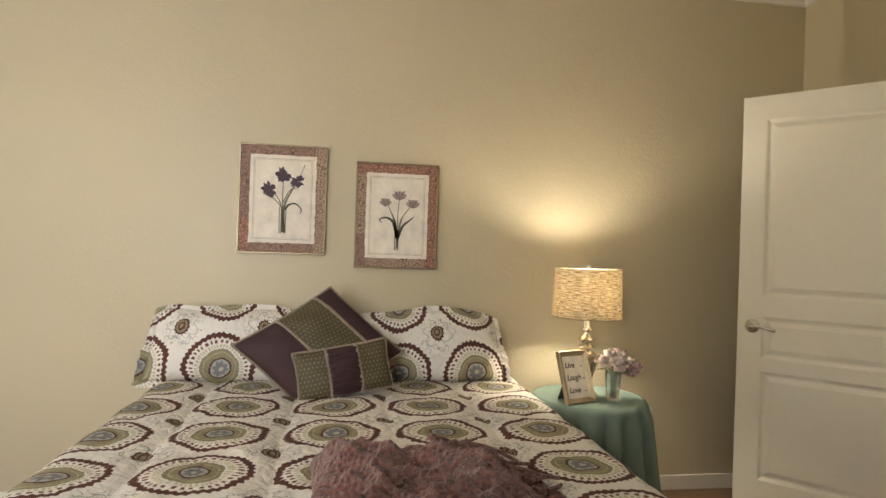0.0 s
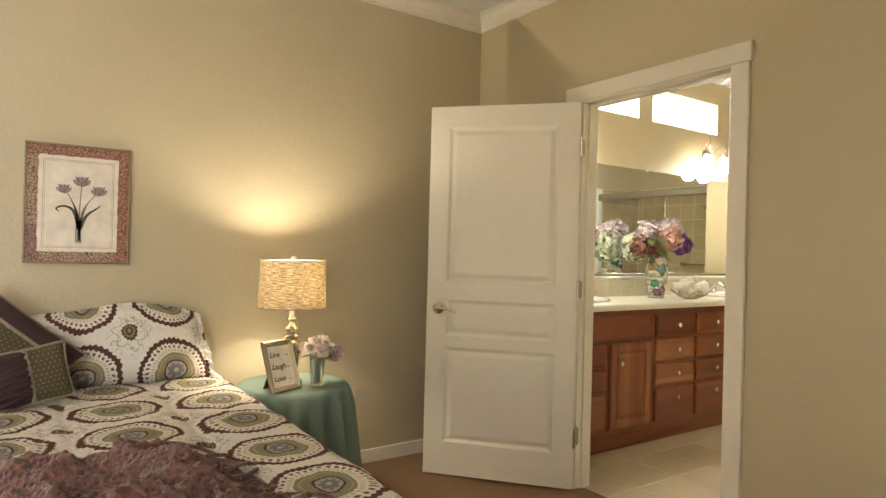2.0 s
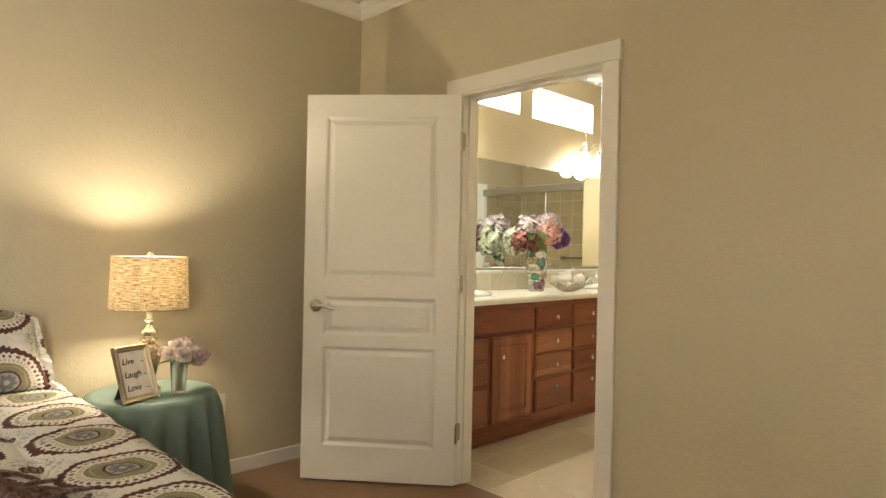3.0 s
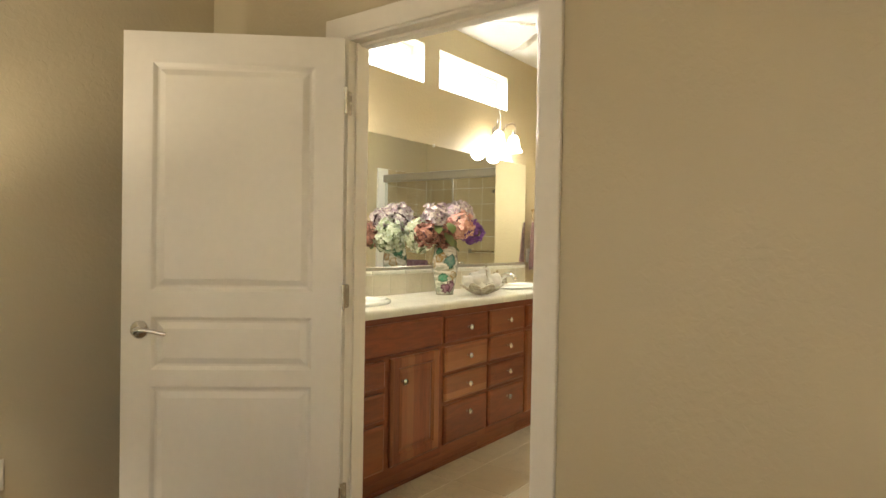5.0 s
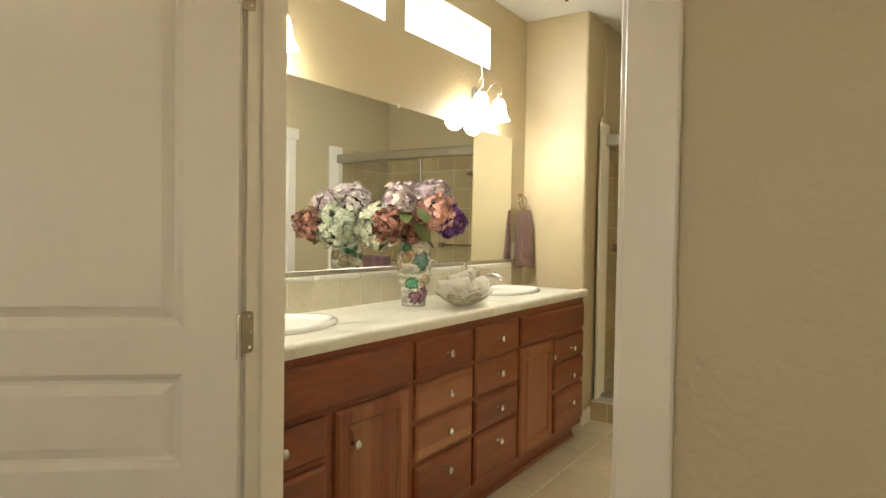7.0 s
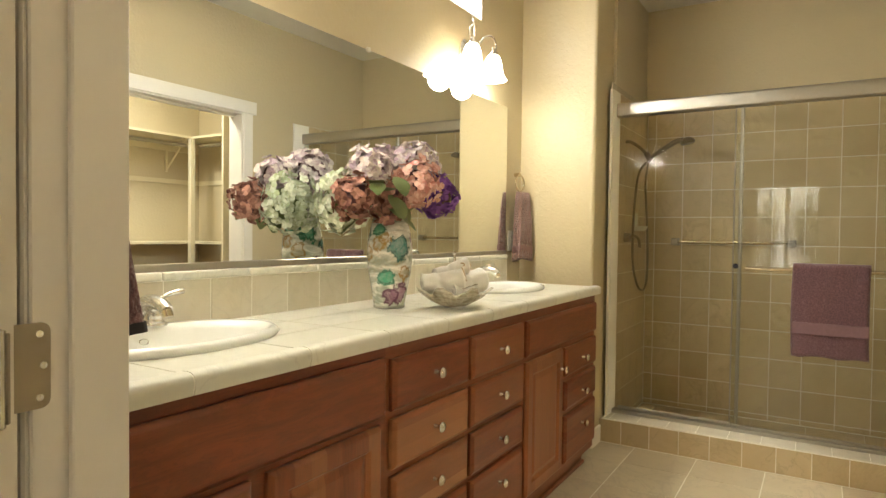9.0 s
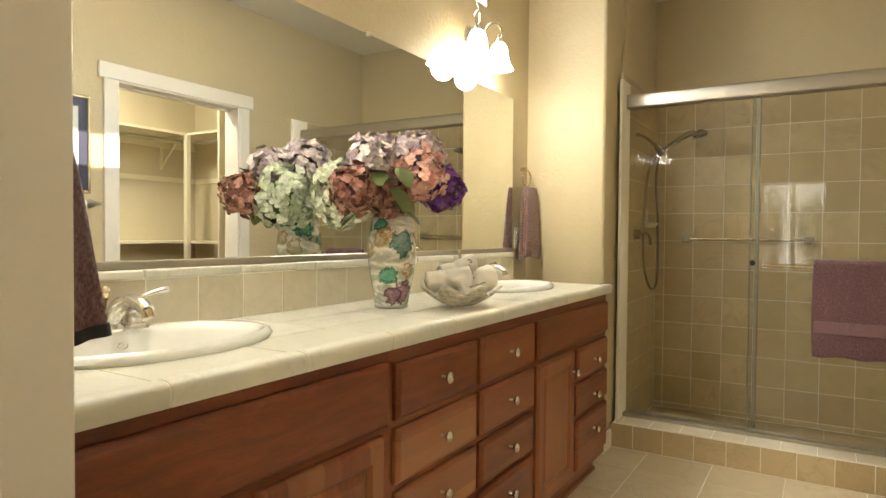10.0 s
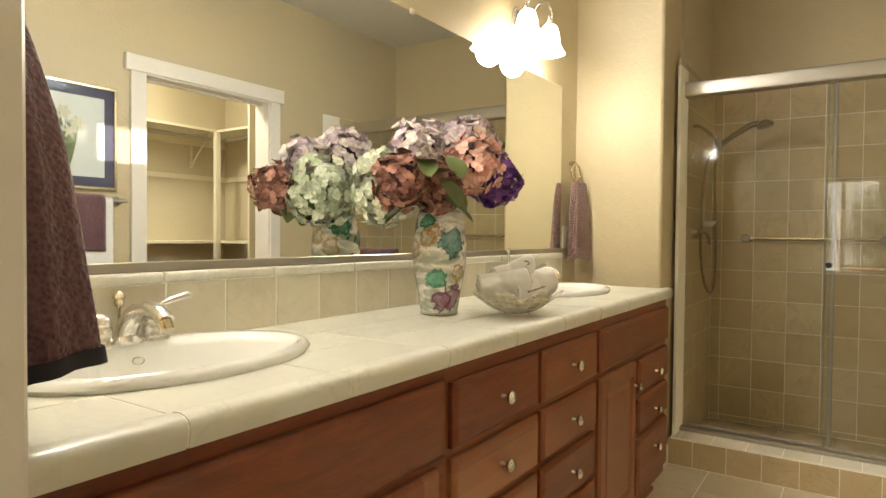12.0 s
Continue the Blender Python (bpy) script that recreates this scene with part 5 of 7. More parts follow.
def gathered_towel(name, loc, W, D, H, yaw, material, label, band=True, dark=False, top=0.36):
    """A towel drawn through a ring: narrow on top, folds widening below. Local -y is away from the wall."""
    t = thing(name, loc, label, "hand towel", rz=yaw)
    part("wall_post", tube(bmesh.new(), [(0, 0.0, 0.085), (0, -0.035, 0.085)], 0.011, 12), BRASS, t, smooth=60)
    ring = [(0.046 * math.sin(a), -0.035, 0.035 + 0.046 * math.cos(a)) for a in [2 * math.pi * k / 36 for k in range(36)]]
    part("ring", tube(bmesh.new(), ring, 0.0045, 8, closed=True), BRASS, t, "polished metal towel ring", smooth=60)
    def f(u, v):
        a = 2 * math.pi * u
        gz = v ** 0.55
        w, d = W * (top + (1 - top) * gz), D * (0.55 + 0.45 * gz)
        fold = 1 + 0.16 * math.sin(5 * a + 0.6 + 0.5 * v) * min(1, 0.3 + v * 2) + 0.07 * math.sin(11 * a + 2 * v)
        hem = 0.012 * math.sin(2 * a)
        return Vector((0.5 * w * math.cos(a) * fold, -0.04 - 0.004 - 0.30 * d + 0.5 * d * math.sin(a) * fold, -0.03 + 0.012 * (1 - v) - H * v + hem * v))
    bm = sheet(f, 64, 30)
    bmesh.ops.remove_doubles(bm, verts=bm.verts, dist=1e-5)
    b = [e for e in bm.edges if e.is_boundary]
    bmesh.ops.holes_fill(bm, edges=b, sides=0)
    bmesh.ops.recalc_face_normals(bm, faces=bm.faces)
    c = part("cloth", bm, material, t, smooth=50)
    if band:
        def f2(u, v):
            p = f(u, 0.80 + 0.08 * v)
            m = Vector((0, -0.04 - 0.30 * D, p.z))
            return m + (p - m) * 1.03
        part("woven_band", sheet(f2, 64, 2), mat("towel_band", (0.24, 0.13, 0.12), 0.6, var=0.25, scale=160, bump=0.001, bscale=300), t, "flat patterned border", smooth=True)
    if dark:
        def f3(u, v):
            p = f(u, 0.955 + 0.045 * v)
            m = Vector((0, -0.04 - 0.30 * D, p.z))
            return m + (p - m) * 1.03
        part("satin_edge", sheet(f3, 64, 2), BLACK, t, "black satin edge", smooth=True)


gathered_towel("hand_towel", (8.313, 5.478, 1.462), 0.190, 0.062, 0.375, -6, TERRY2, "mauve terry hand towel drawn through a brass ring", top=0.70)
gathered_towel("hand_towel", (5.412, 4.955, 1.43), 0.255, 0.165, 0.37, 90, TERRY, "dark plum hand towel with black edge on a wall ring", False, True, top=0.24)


def plate(loc, yaw, label, group="outlets"):
    p = thing("wall_outlet", loc, label, "outlet", group, rz=yaw)
    part("cover", B(-0.036, 0.036, -0.006, 0.0, -0.058, 0.058, bevel=0.003, seg=2), PLASTIC, p)
    for z in (-0.022, 0.022):
        s = part("socket", lathe(bmesh.new(), [(0, 0), (0.017, 0), (0.016, 0.003), (0, 0.003)], 20), PLASTIC, p, smooth=30)
        s.rotation_euler = (radians(90), 0, 0)
        s.location = (0, -0.006, z)
        for x in (-0.006, 0.006):
            k = part("slot", B(x - 0.001, x + 0.001, -0.0098, -0.009, z - 0.005, z + 0.006), BLACK, p)
    return p


plate((4.445, 5.570, 0.385), 0, "ivory duplex wall outlet low on the tan bedroom wall")
plate((8.262, 5.480, 1.165), 0, "ivory wall outlet behind the mauve hand towel")
bm = tube(bmesh.new(), curve_pts([(4.445, 5.555, 0.36), (4.44, 5.53, 0.33), (4.40, 5.50, 0.24), (4.35, 5.50, 0.10), (4.30, 5.50, 0.006)], 5), 0.003, 8)
solo("lamp_cord", bm, PLASTIC, (4.445, 5.555, 0.0), "thin ivory lamp cord hanging from the outlet", "cord", smooth=True)


# ---- ceiling fan ----
def ceiling_fan(cx, cy):
    f = thing("ceiling_fan", (cx, cy, ZC), "white five-blade ceiling fan with a short pull chain", "ceiling fan")
    part("canopy", lathe(bmesh.new(), [(0, 0), (0.07, 0), (0.065, -0.03), (0.03, -0.055), (0.012, -0.06), (0.012, -0.12), (0, -0.12)], 28), WHITE, f, smooth=40)
    part("motor", lathe(bmesh.new(), [(0, -0.11), (0.06, -0.115), (0.11, -0.14), (0.115, -0.19), (0.09, -0.22), (0.05, -0.235), (0.05, -0.27), (0, -0.28)], 32), WHITE, f, smooth=40)
    for k in range(5):
        a = math.radians(72 * k + 197)
        bm = bmesh.new()
        box(bm, 0.19, 0.56, -0.050, 0.050, -0.176, -0.170, bevel=0.002)
        bmesh.ops.rotate(bm, verts=bm.verts, cent=(0, 0, -0.173), matrix=Matrix.Rotation(radians(-13), 3, "X"))
        bmesh.ops.rotate(bm, verts=bm.verts, cent=(0, 0, 0), matrix=Matrix.Rotation(a, 3, "Z"))
        b = part("fan_blade", bm, WHITE, f)
        bm = box(bmesh.new(), 0.09, 0.22, -0.018, 0.018, -0.184, -0.178, bevel=0.002)
        bmesh.ops.rotate(bm, verts=bm.verts, cent=(0, 0, 0), matrix=Matrix.Rotation(a, 3, "Z"))
        part("blade_iron", bm, CHROME, b)
    part("pull_chain", tube(bmesh.new(), [(0.03, 0, -0.26), (0.03, 0, -0.43)], 0.0015, 6), CHROME, f)
    part("chain_bob", lathe(bmesh.new(), [(0, -0.455), (0.008, -0.45), (0.008, -0.435), (0, -0.43)], 12, (0.03, 0)), mat("dark_wood_bob", (0.06, 0.03, 0.015), 0.4), f, "small dark wooden chain bob", smooth=40)


ceiling_fan(6.99, 4.62)


def sprinkler(x, y):
    s = thing("sprinkler_head", (x, y, ZC), "small nickel fire sprinkler head on the white bathroom ceiling", "sprinkler")
    part("ceiling_ring", lathe(bmesh.new(), [(0, 0), (0.036, 0), (0.034, -0.006), (0.014, -0.010), (0, -0.010)], 24), CHROME, s, smooth=40)
    part("frame", tube(bmesh.new(), curve_pts([(-0.014, 0, -0.008), (-0.015, 0, -0.030), (0, 0, -0.046), (0.015, 0, -0.030), (0.014, 0, -0.008)], 5), 0.003, 8), CHROME, s, smooth=60)
    part("deflector", lathe(bmesh.new(), [(0, -0.046), (0.016, -0.047), (0.016, -0.049), (0, -0.050)], 16), CHROME, s)


sprinkler(6.35, 4.55)


# ---- wall picture and towels opposite the mirror ----
def framed_print():
    p = thing("framed_print", (6.80, 3.402, 1.66), "gold-framed narcissus print with navy mat beside the closet", "picture", rz=180)
    W, H = 0.25, 0.27
    bm = bmesh.new()
    for a, b, c, d in ((-W, W, -H, -H + 0.016), (-W, W, H - 0.016, H), (-W, -W + 0.016, -H + 0.016, H - 0.016), (W - 0.016, W, -H + 0.016, H - 0.016)):
        box(bm, a, b, -0.022, 0.0, c, d, bevel=0.003)
    part("frame", bm, BRASS, p)
    part("mat_board", B(-W + 0.016, W - 0.016, -0.012, -0.002, -H + 0.016, H - 0.016), mat("navy_mat", (0.075, 0.070, 0.115), 0.7), p, "dark navy mat board")
    part("print_sheet", B(-W + 0.065, W - 0.065, -0.0135, -0.0125, -H + 0.065, H - 0.065), mat("print_paper", (0.72, 0.72, 0.68), 0.7, var=0.03), p, "white printed sheet")
    bm = bmesh.new()
    r2 = random.Random(3)
    for k in range(16):
        x = r2.uniform(-0.05, 0.07)
        top = (x + r2.uniform(-0.05, 0.05), -0.0150, r2.uniform(-0.03, 0.13))
        leaf(bm, (x * 0.4, -0.0150, -0.17), (top[0] - x * 0.4, 0.0, top[2] + 0.17), (0, 1, 0), 0.30 * r2.uniform(0.55, 1.0), 0.009, 0.0)
    part("leaf_drawing", bm, LEAF, p)
    bm = bmesh.new()
    for x, z in ((-0.05, 0.06), (0.02, 0.11), (0.06, 0.03), (-0.01, 0.02)):
        for k in range(6):
            a = k * math.pi / 3
            leaf(bm, (x, -0.0156, z), (math.cos(a), 0, math.sin(a)), (0, 1, 0), 0.040, 0.012, 0.0)
    part("blossom_drawing", bm, mat("blossom_ink", (0.62, 0.58, 0.42), 0.7), p)
    g_ = part("glazing", B(-W + 0.016, W - 0.016, -0.0185, -0.0170, -H + 0.016, H - 0.016), GLASS, p)
    g_.visible_shadow = False


framed_print()
rail = thing("towel_bar", (6.8, 3.40, 1.335), "satin metal towel bar fixed to the wall under the framed print", "towel bar")
part("bar", tube(bmesh.new(), [(6.47, 3.47, 1.335), (7.075, 3.47, 1.335)], 0.010, 12), ALU, rail, world=True, smooth=60)
for x in (6.50, 7.05):
    bm = lathe(bmesh.new(), [(0, 0), (0.028, 0), (0.028, 0.006), (0.012, 0.016), (0.012, 0.07), (0, 0.078)], 20)
    bmesh.ops.rotate(bm, verts=bm.verts, cent=(0, 0, 0), matrix=Matrix.Rotation(radians(-90), 3, "X"))
    bmesh.ops.translate(bm, verts=bm.verts, vec=(x, 3.40, 1.335))
    part("bar_mount", bm, ALU, rail, world=True, smooth=40)


def towel_on_rail(x0, x1, drop, material, off, label):
    t = thing("folded_towel", ((x0 + x1) / 2, 3.47, 1.335), label, "towel", "towels on the rail")
    def f(u, v):
        a, L = math.pi, drop
        s = v * (2 * L + 0.06)
        r = 0.014 + off
        if s < L:
            return Vector((x0 + (x1 - x0) * u, 3.47 + r + 0.002 * math.sin(14 * u), 1.335 - L + s))
        if s < L + 0.06:
            q = (s - L) / 0.06 * math.pi
            return Vector((x0 + (x1 - x0) * u, 3.47 + r * math.cos(q), 1.335 + r * math.sin(q)))
        return Vector((x0 + (x1 - x0) * u, 3.47 - r, 1.335 - (s - L - 0.06)))
    c = part("cloth", sheet(f, 16, 40), material, t, world=True, smooth=True)
    thicken(c, 0.009, 0)


towel_on_rail(6.66, 6.99, 0.36, TERRYW, 0.0, "white bath towel folded over the rail")
towel_on_rail(6.68, 6.945, 0.26, TERRY, 0.014, "plum hand towel laid over the white towel on the rail")

# ---- closet fittings ----
CPAINT = mat("closet_shelf_paint", (0.70, 0.63, 0.45), 0.5, var=0.04)


def closet_shelves():
    s = thing("closet_shelving", (7.3, 1.9, 0.0), "cream painted closet shelves with rods and drilled end panel", "shelving")
    part("upper_shelf", B(6.02, 8.80, 1.98, 2.29, 2.00, 2.02), CPAINT, s, world=True)
    part("cleat", B(6.02, 8.80, 1.98, 1.998, 1.91, 2.00), CPAINT, s, world=True)
    part("wall_cleat", B(6.02, 8.80, 1.98, 1.996, 1.62, 1.66), CPAINT, s, world=True)
    part("lower_shelf", B(6.02, 8.80, 1.98, 2.27, 1.085, 1.105), CPAINT, s, world=True)
    part("side_shelf", B(8.50, 8.81, 2.29, 3.00, 2.00, 2.02), CPAINT, s, world=True)
    part("side_cleat", B(8.794, 8.81, 2.0, 3.00, 1.62, 1.66), CPAINT, s, world=True)
    part("side_lower_shelf", B(8.52, 8.81, 2.29, 3.00, 1.085, 1.105), CPAINT, s, world=True)
    part("corner_post", B(8.48, 8.52, 2.27, 2.31, 0.0, 2.00), CPAINT, s, world=True)
    e = part("end_panel", B(8.24, 8.81, 3.00, 3.02, 0.0, 2.3), CPAINT, s, world=True)
    bm = bmesh.new()
    for z in np.arange(1.0, 2.2, 0.032):
        for x in (8.28, 8.60):
            box(bm, x - 0.003, x + 0.003, 2.9985, 2.9995, z - 0.003, z + 0.003)
    part("peg_holes", bm, BLACK, e, world=True)
    for x in (7.0, 8.46):
        bm = B(x - 0.010, x + 0.010, 2.00, 2.27, 1.985, 1.999)
        box(bm, x - 0.010, x + 0.010, 1.985, 2.00, 1.72, 1.999)
        tube(bm, [(x, 2.00, 1.74), (x, 2.25, 1.985)], 0.008, 8)
        part("shelf_bracket", bm, CPAINT, s, world=True)
    part("hanging_rod", tube(bmesh.new(), [(6.03, 2.24, 1.94), (8.48, 2.24, 1.94)], 0.016, 12), ALU, s, world=True, smooth=60)
    part("hanging_rod", tube(bmesh.new(), [(8.57, 2.31, 1.94), (8.57, 3.0, 1.94)], 0.016, 12), ALU, s, world=True, smooth=60)


closet_shelves()


# ---- bed ----
BX0, BX1, BY0, BY1, BZ = 2.02, 3.70, 3.30, 5.52, 0.605
bed = thing("bed", (2.86, 4.45, 0.0), "queen bed neatly made up against the wall", "bed")
part("base", B(2.10, 3.62, 3.48, 5.50, 0.10, 0.34, bevel=0.01), mat("bed_base_cloth", (0.35, 0.30, 0.22), 0.9), bed, world=True)
part("mattress", B(2.10, 3.62, 3.48, 5.50, 0.34, 0.585, bevel=0.04, seg=4), TERRYW, bed, world=True, smooth=60)
for x in (2.14, 3.58):
    for y in (3.52, 5.46):
        part("leg", lathe(bmesh.new(), [(0, 0), (0.022, 0), (0.03, 0.10), (0, 0.10)], 14, (x, y)), DARKWOOD, bed, world=True)


def quilt():
    """Top with drapes: u runs across with the sides hanging, v from the wall to the foot."""
    R, DROP = 0.085, 0.42
    wtop, ltop = BX1 - BX0 - 2 * R, BY1 - BY0 - R
    arc = R * math.pi / 2
    totu = wtop + 2 * (arc + DROP)
    totv = ltop + arc + DROP

    def across(s, half):
        """Distance s from the middle: place outward and drop."""
        a = abs(s)
        if a < half:
            return s, 0.0
        a -= half
        if a < arc:
            t = a / R
            return math.copysign(half + R * math.sin(t), s), R * (1 - math.cos(t))
        a -= arc
        return math.copysign(half + R + 0.02 * a, s), R + a

    cx = (BX0 + BX1) / 2

    def f(u, v):
        su = (u - 0.5) * totu
        x, dz = across(su, wtop / 2)
        sv = v * totv
        if sv < ltop:
            y, dv = BY1 - sv, 0.0
        else:
            q, dv = across(sv - ltop, 0.0)
            y = BY1 - ltop - q
        z = BZ - max(dz, dv)
        seam = abs(((x - 2.633) / 0.355 + 0.5) % 1 - 0.5)
        puff = 0.020 * (1 - math.exp(-seam * 13)) if max(dz, dv) < 0.15 else 0.006
        puff += 0.009 * noise.noise(Vector((x * 5, y * 5, 0))) + 0.006 * noise.noise(Vector((x * 19, y * 13, 3))) + 0.004 * math.exp(-seam * 9) * math.sin(y * 95 + 3 * math.sin(y * 23))
        return Vector((cx + x, y, z + puff - 0.006)) if dz < R else Vector((cx + x + math.copysign(0.02 * math.sin(y * 9), x), y, z))

    return sheet(f, 170, 190, lambda u, v: (cx + (u - 0.5) * totu - 2.46 + 0.1775, (BY1 - v * totv) - 4.16 + 0.1725))


bm = quilt()
comf = solo("comforter", bm, MEDAL, (2.86, 4.45, 0.58), "white comforter with brown and olive ringed medallions on the bed", "comforter", smooth=True)
thicken(comf, 0.018)
THREAD = mat("cotton_thread", (0.60, 0.56, 0.49), 0.9)
for k in range(-4, 5):
    x = 2.633 + 0.355 * k
    if BX0 + 0.1 < x < BX1 - 0.1:
        pts = []
        for i in range(70):
            y = BY1 - 0.02 - i * (BY1 - BY0 - 0.12) / 69
            z = BZ - 0.004 + 0.009 * noise.noise(Vector((x * 5, y * 5, 0))) + 0.006 * noise.noise(Vector((x * 19, y * 13, 3))) + 0.004 * math.sin(y * 95 + 3 * math.sin(y * 23))
            pts.append((x, y, z))
        part("stitched_seam", tube(bmesh.new(), pts, 0.0016, 5), THREAD, comf, "sewn channel seam", world=True, smooth=True)


def cushion(w, h, t, n=28, corner=0.5, wob=0.012, seed=0.0, du=0.0, dv=0.0):
    """A stuffed pillow in its own x, z plane, its face to -y, with cloth coordinates."""
    bm = bmesh.new()
    lay = bm.loops.layers.uv.new("UVMap")
    grids = []
    for sgn in (-1, 1):
        g_ = []
        for i in range(n + 1):
            row = []
            for j in range(n + 1):
                a, b = 2 * i / n - 1, 2 * j / n - 1
                e = max(0.0, (1 - abs(a) ** 2.6) * (1 - abs(b) ** 2.6)) ** corner
                pull = 1 - 0.045 * (1 - abs(b) ** 2) * abs(a) ** 4, 1 - 0.05 * (1 - abs(a) ** 2) * abs(b) ** 4
                k = noise.noise(Vector((a * 2.2 + seed, b * 2.2, seed * 1.7)))
                row.append(bm.verts.new((0.5 * w * a * pull[0], sgn * 0.5 * t * e * (1 + 0.25 * k) , 0.5 * h * b * pull[1] + wob * k * (1 - abs(a)))))
            g_.append(row)
        grids.append(g_)
    for s, g_ in enumerate(grids):
        for i in range(n):
            for j in range(n):
                q = [(i, j), (i + 1, j), (i + 1, j + 1), (i, j + 1)]
                if s:
                    q.reverse()
                fc = bm.faces.new([g_[a][b] for a, b in q])
                for lo, (a, b) in zip(fc.loops, q):
                    lo[lay].uv = (a / n * w + seed + du, b / n * h + seed * 0.6 + dv)
    bmesh.ops.remove_doubles(bm, verts=bm.verts, dist=1e-5)
    return bm


def sham(x, rz, roll, seed, dv, H=0.34):
    p = thing("pillow", (x, 5.40, BZ), "plump pillow in medallion print sham against the wall", "pillow", "bed pillows")
    bm = cushion(0.72, H, 0.23, n=40, wob=0.014, seed=seed, du=-0.065 - (0.03 if x > 3 else 0.07), dv=dv)
    lay = bm.loops.layers.uv["UVMap"]
    ring = []
    for k in range(160):
        q = k / 40
        sd, l = int(q), 2 * (q - int(q)) - 1
        a, b = ((l, -1), (1, l), (-l, 1), (-1, -l))[sd]
        ca, cb = a * (1 - 0.045 * (1 - b * b) * abs(a) ** 4), b * (1 - 0.05 * (1 - a * a) * abs(b) ** 4)
        kk = noise.noise(Vector((a * 2.2 + seed, b * 2.2, seed * 1.7)))
        p0 = Vector((0.36 * ca, 0, 0.5 * H * cb + 0.014 * kk * (1 - abs(a))))
        o = Vector((a, 0, b)).normalized()
        wv = 0.010 * math.sin(k * 1.1) + 0.006 * math.sin(k * 2.3 + seed)
        low = 1.0 if b < 0 else 0.45
        p1 = p0 + o * (0.034 if b > -0.95 else 0.020) * (0.5 + 0.5 * low) + Vector((0, wv * low - 0.006, -0.012 * (b < 0)))
        ring.append((bm.verts.new(p0), bm.verts.new(p0.lerp(p1, 0.5) + Vector((0, wv * 0.4, 0))), bm.verts.new(p1)))
    for k in range(160):
        for j in (0, 1):
            vs = [ring[k][j], ring[k][j + 1], ring[(k + 1) % 160][j + 1], ring[(k + 1) % 160][j]]
            fc = bm.faces.new(vs)
            for lo, v in zip(fc.loops, vs):
                lo[lay].uv = (v.co.x + (0.265 if x > 3 else 0.225) + seed, v.co.z + 0.5 * H + seed * 0.6 + dv)
    for v in bm.verts:
        t = (v.co.z + 0.5 * H) / H
        v.co.x *= 1.03 - 0.10 * t * t
        v.co.z -= (0.012 * (abs(v.co.x) / 0.36) ** 2 + 0.040 * (abs(v.co.x) / 0.36) ** 6) * t * t + 0.010 * math.sin(v.co.x * 13 + seed * 9) * t
        v.co.y -= 0.035 * (1 - t) ** 2
    bmesh.ops.rotate(bm, verts=bm.verts, cent=(0, 0, 0), matrix=Matrix.Rotation(radians(-15), 3, "X") @ Matrix.Rotation(radians(roll), 3, "Y"))
    bmesh.ops.rotate(bm, verts=bm.verts, cent=(0, 0, 0), matrix=Matrix.Rotation(radians(rz), 3, "Z"))
    bmesh.ops.translate(bm, verts=bm.verts, vec=(0, 0, 0.174))
    part("pillow_cover", bm, MEDAL, p, smooth=True)
    return p


sham(2.345, 2, 1.5, 0.34, 0.25)
sham(3.235, -2, -1.5, 1.12, 0.15)


def cord(bm, pts, r=0.006, closed=False):
    return tube(bm, pts, r, 8, closed=closed)


def twist(bm, pts, r=0.0075, pitch=0.022):
    """Two plies wound round one another along a line."""
    line = [Vector(p) for p in pts]
    fine = []
    for a, b in zip(line, line[1:]):
        m = max(1, int((b - a).length / 0.0035))
        fine += [a.lerp(b, k / m) for k in range(m)]
    fine.append(line[-1])
    for ply in (0, 1):
        out, run = [], 0.0
        for k, p in enumerate(fine):
            d = (fine[min(k + 1, len(fine) - 1)] - fine[max(k - 1, 0)]).normalized()
            n1 = d.cross(Vector((0.1, -1, 0.2))).normalized()
            n2 = d.cross(n1)
            if k:
                run += (p - fine[k - 1]).length
            a = 2 * math.pi * run / pitch + ply * math.pi
            out.append(p + (n1 * math.cos(a) + n2 * math.sin(a)) * r * 0.48)
        tube(bm, out, r * 0.55, 5)
    return bm


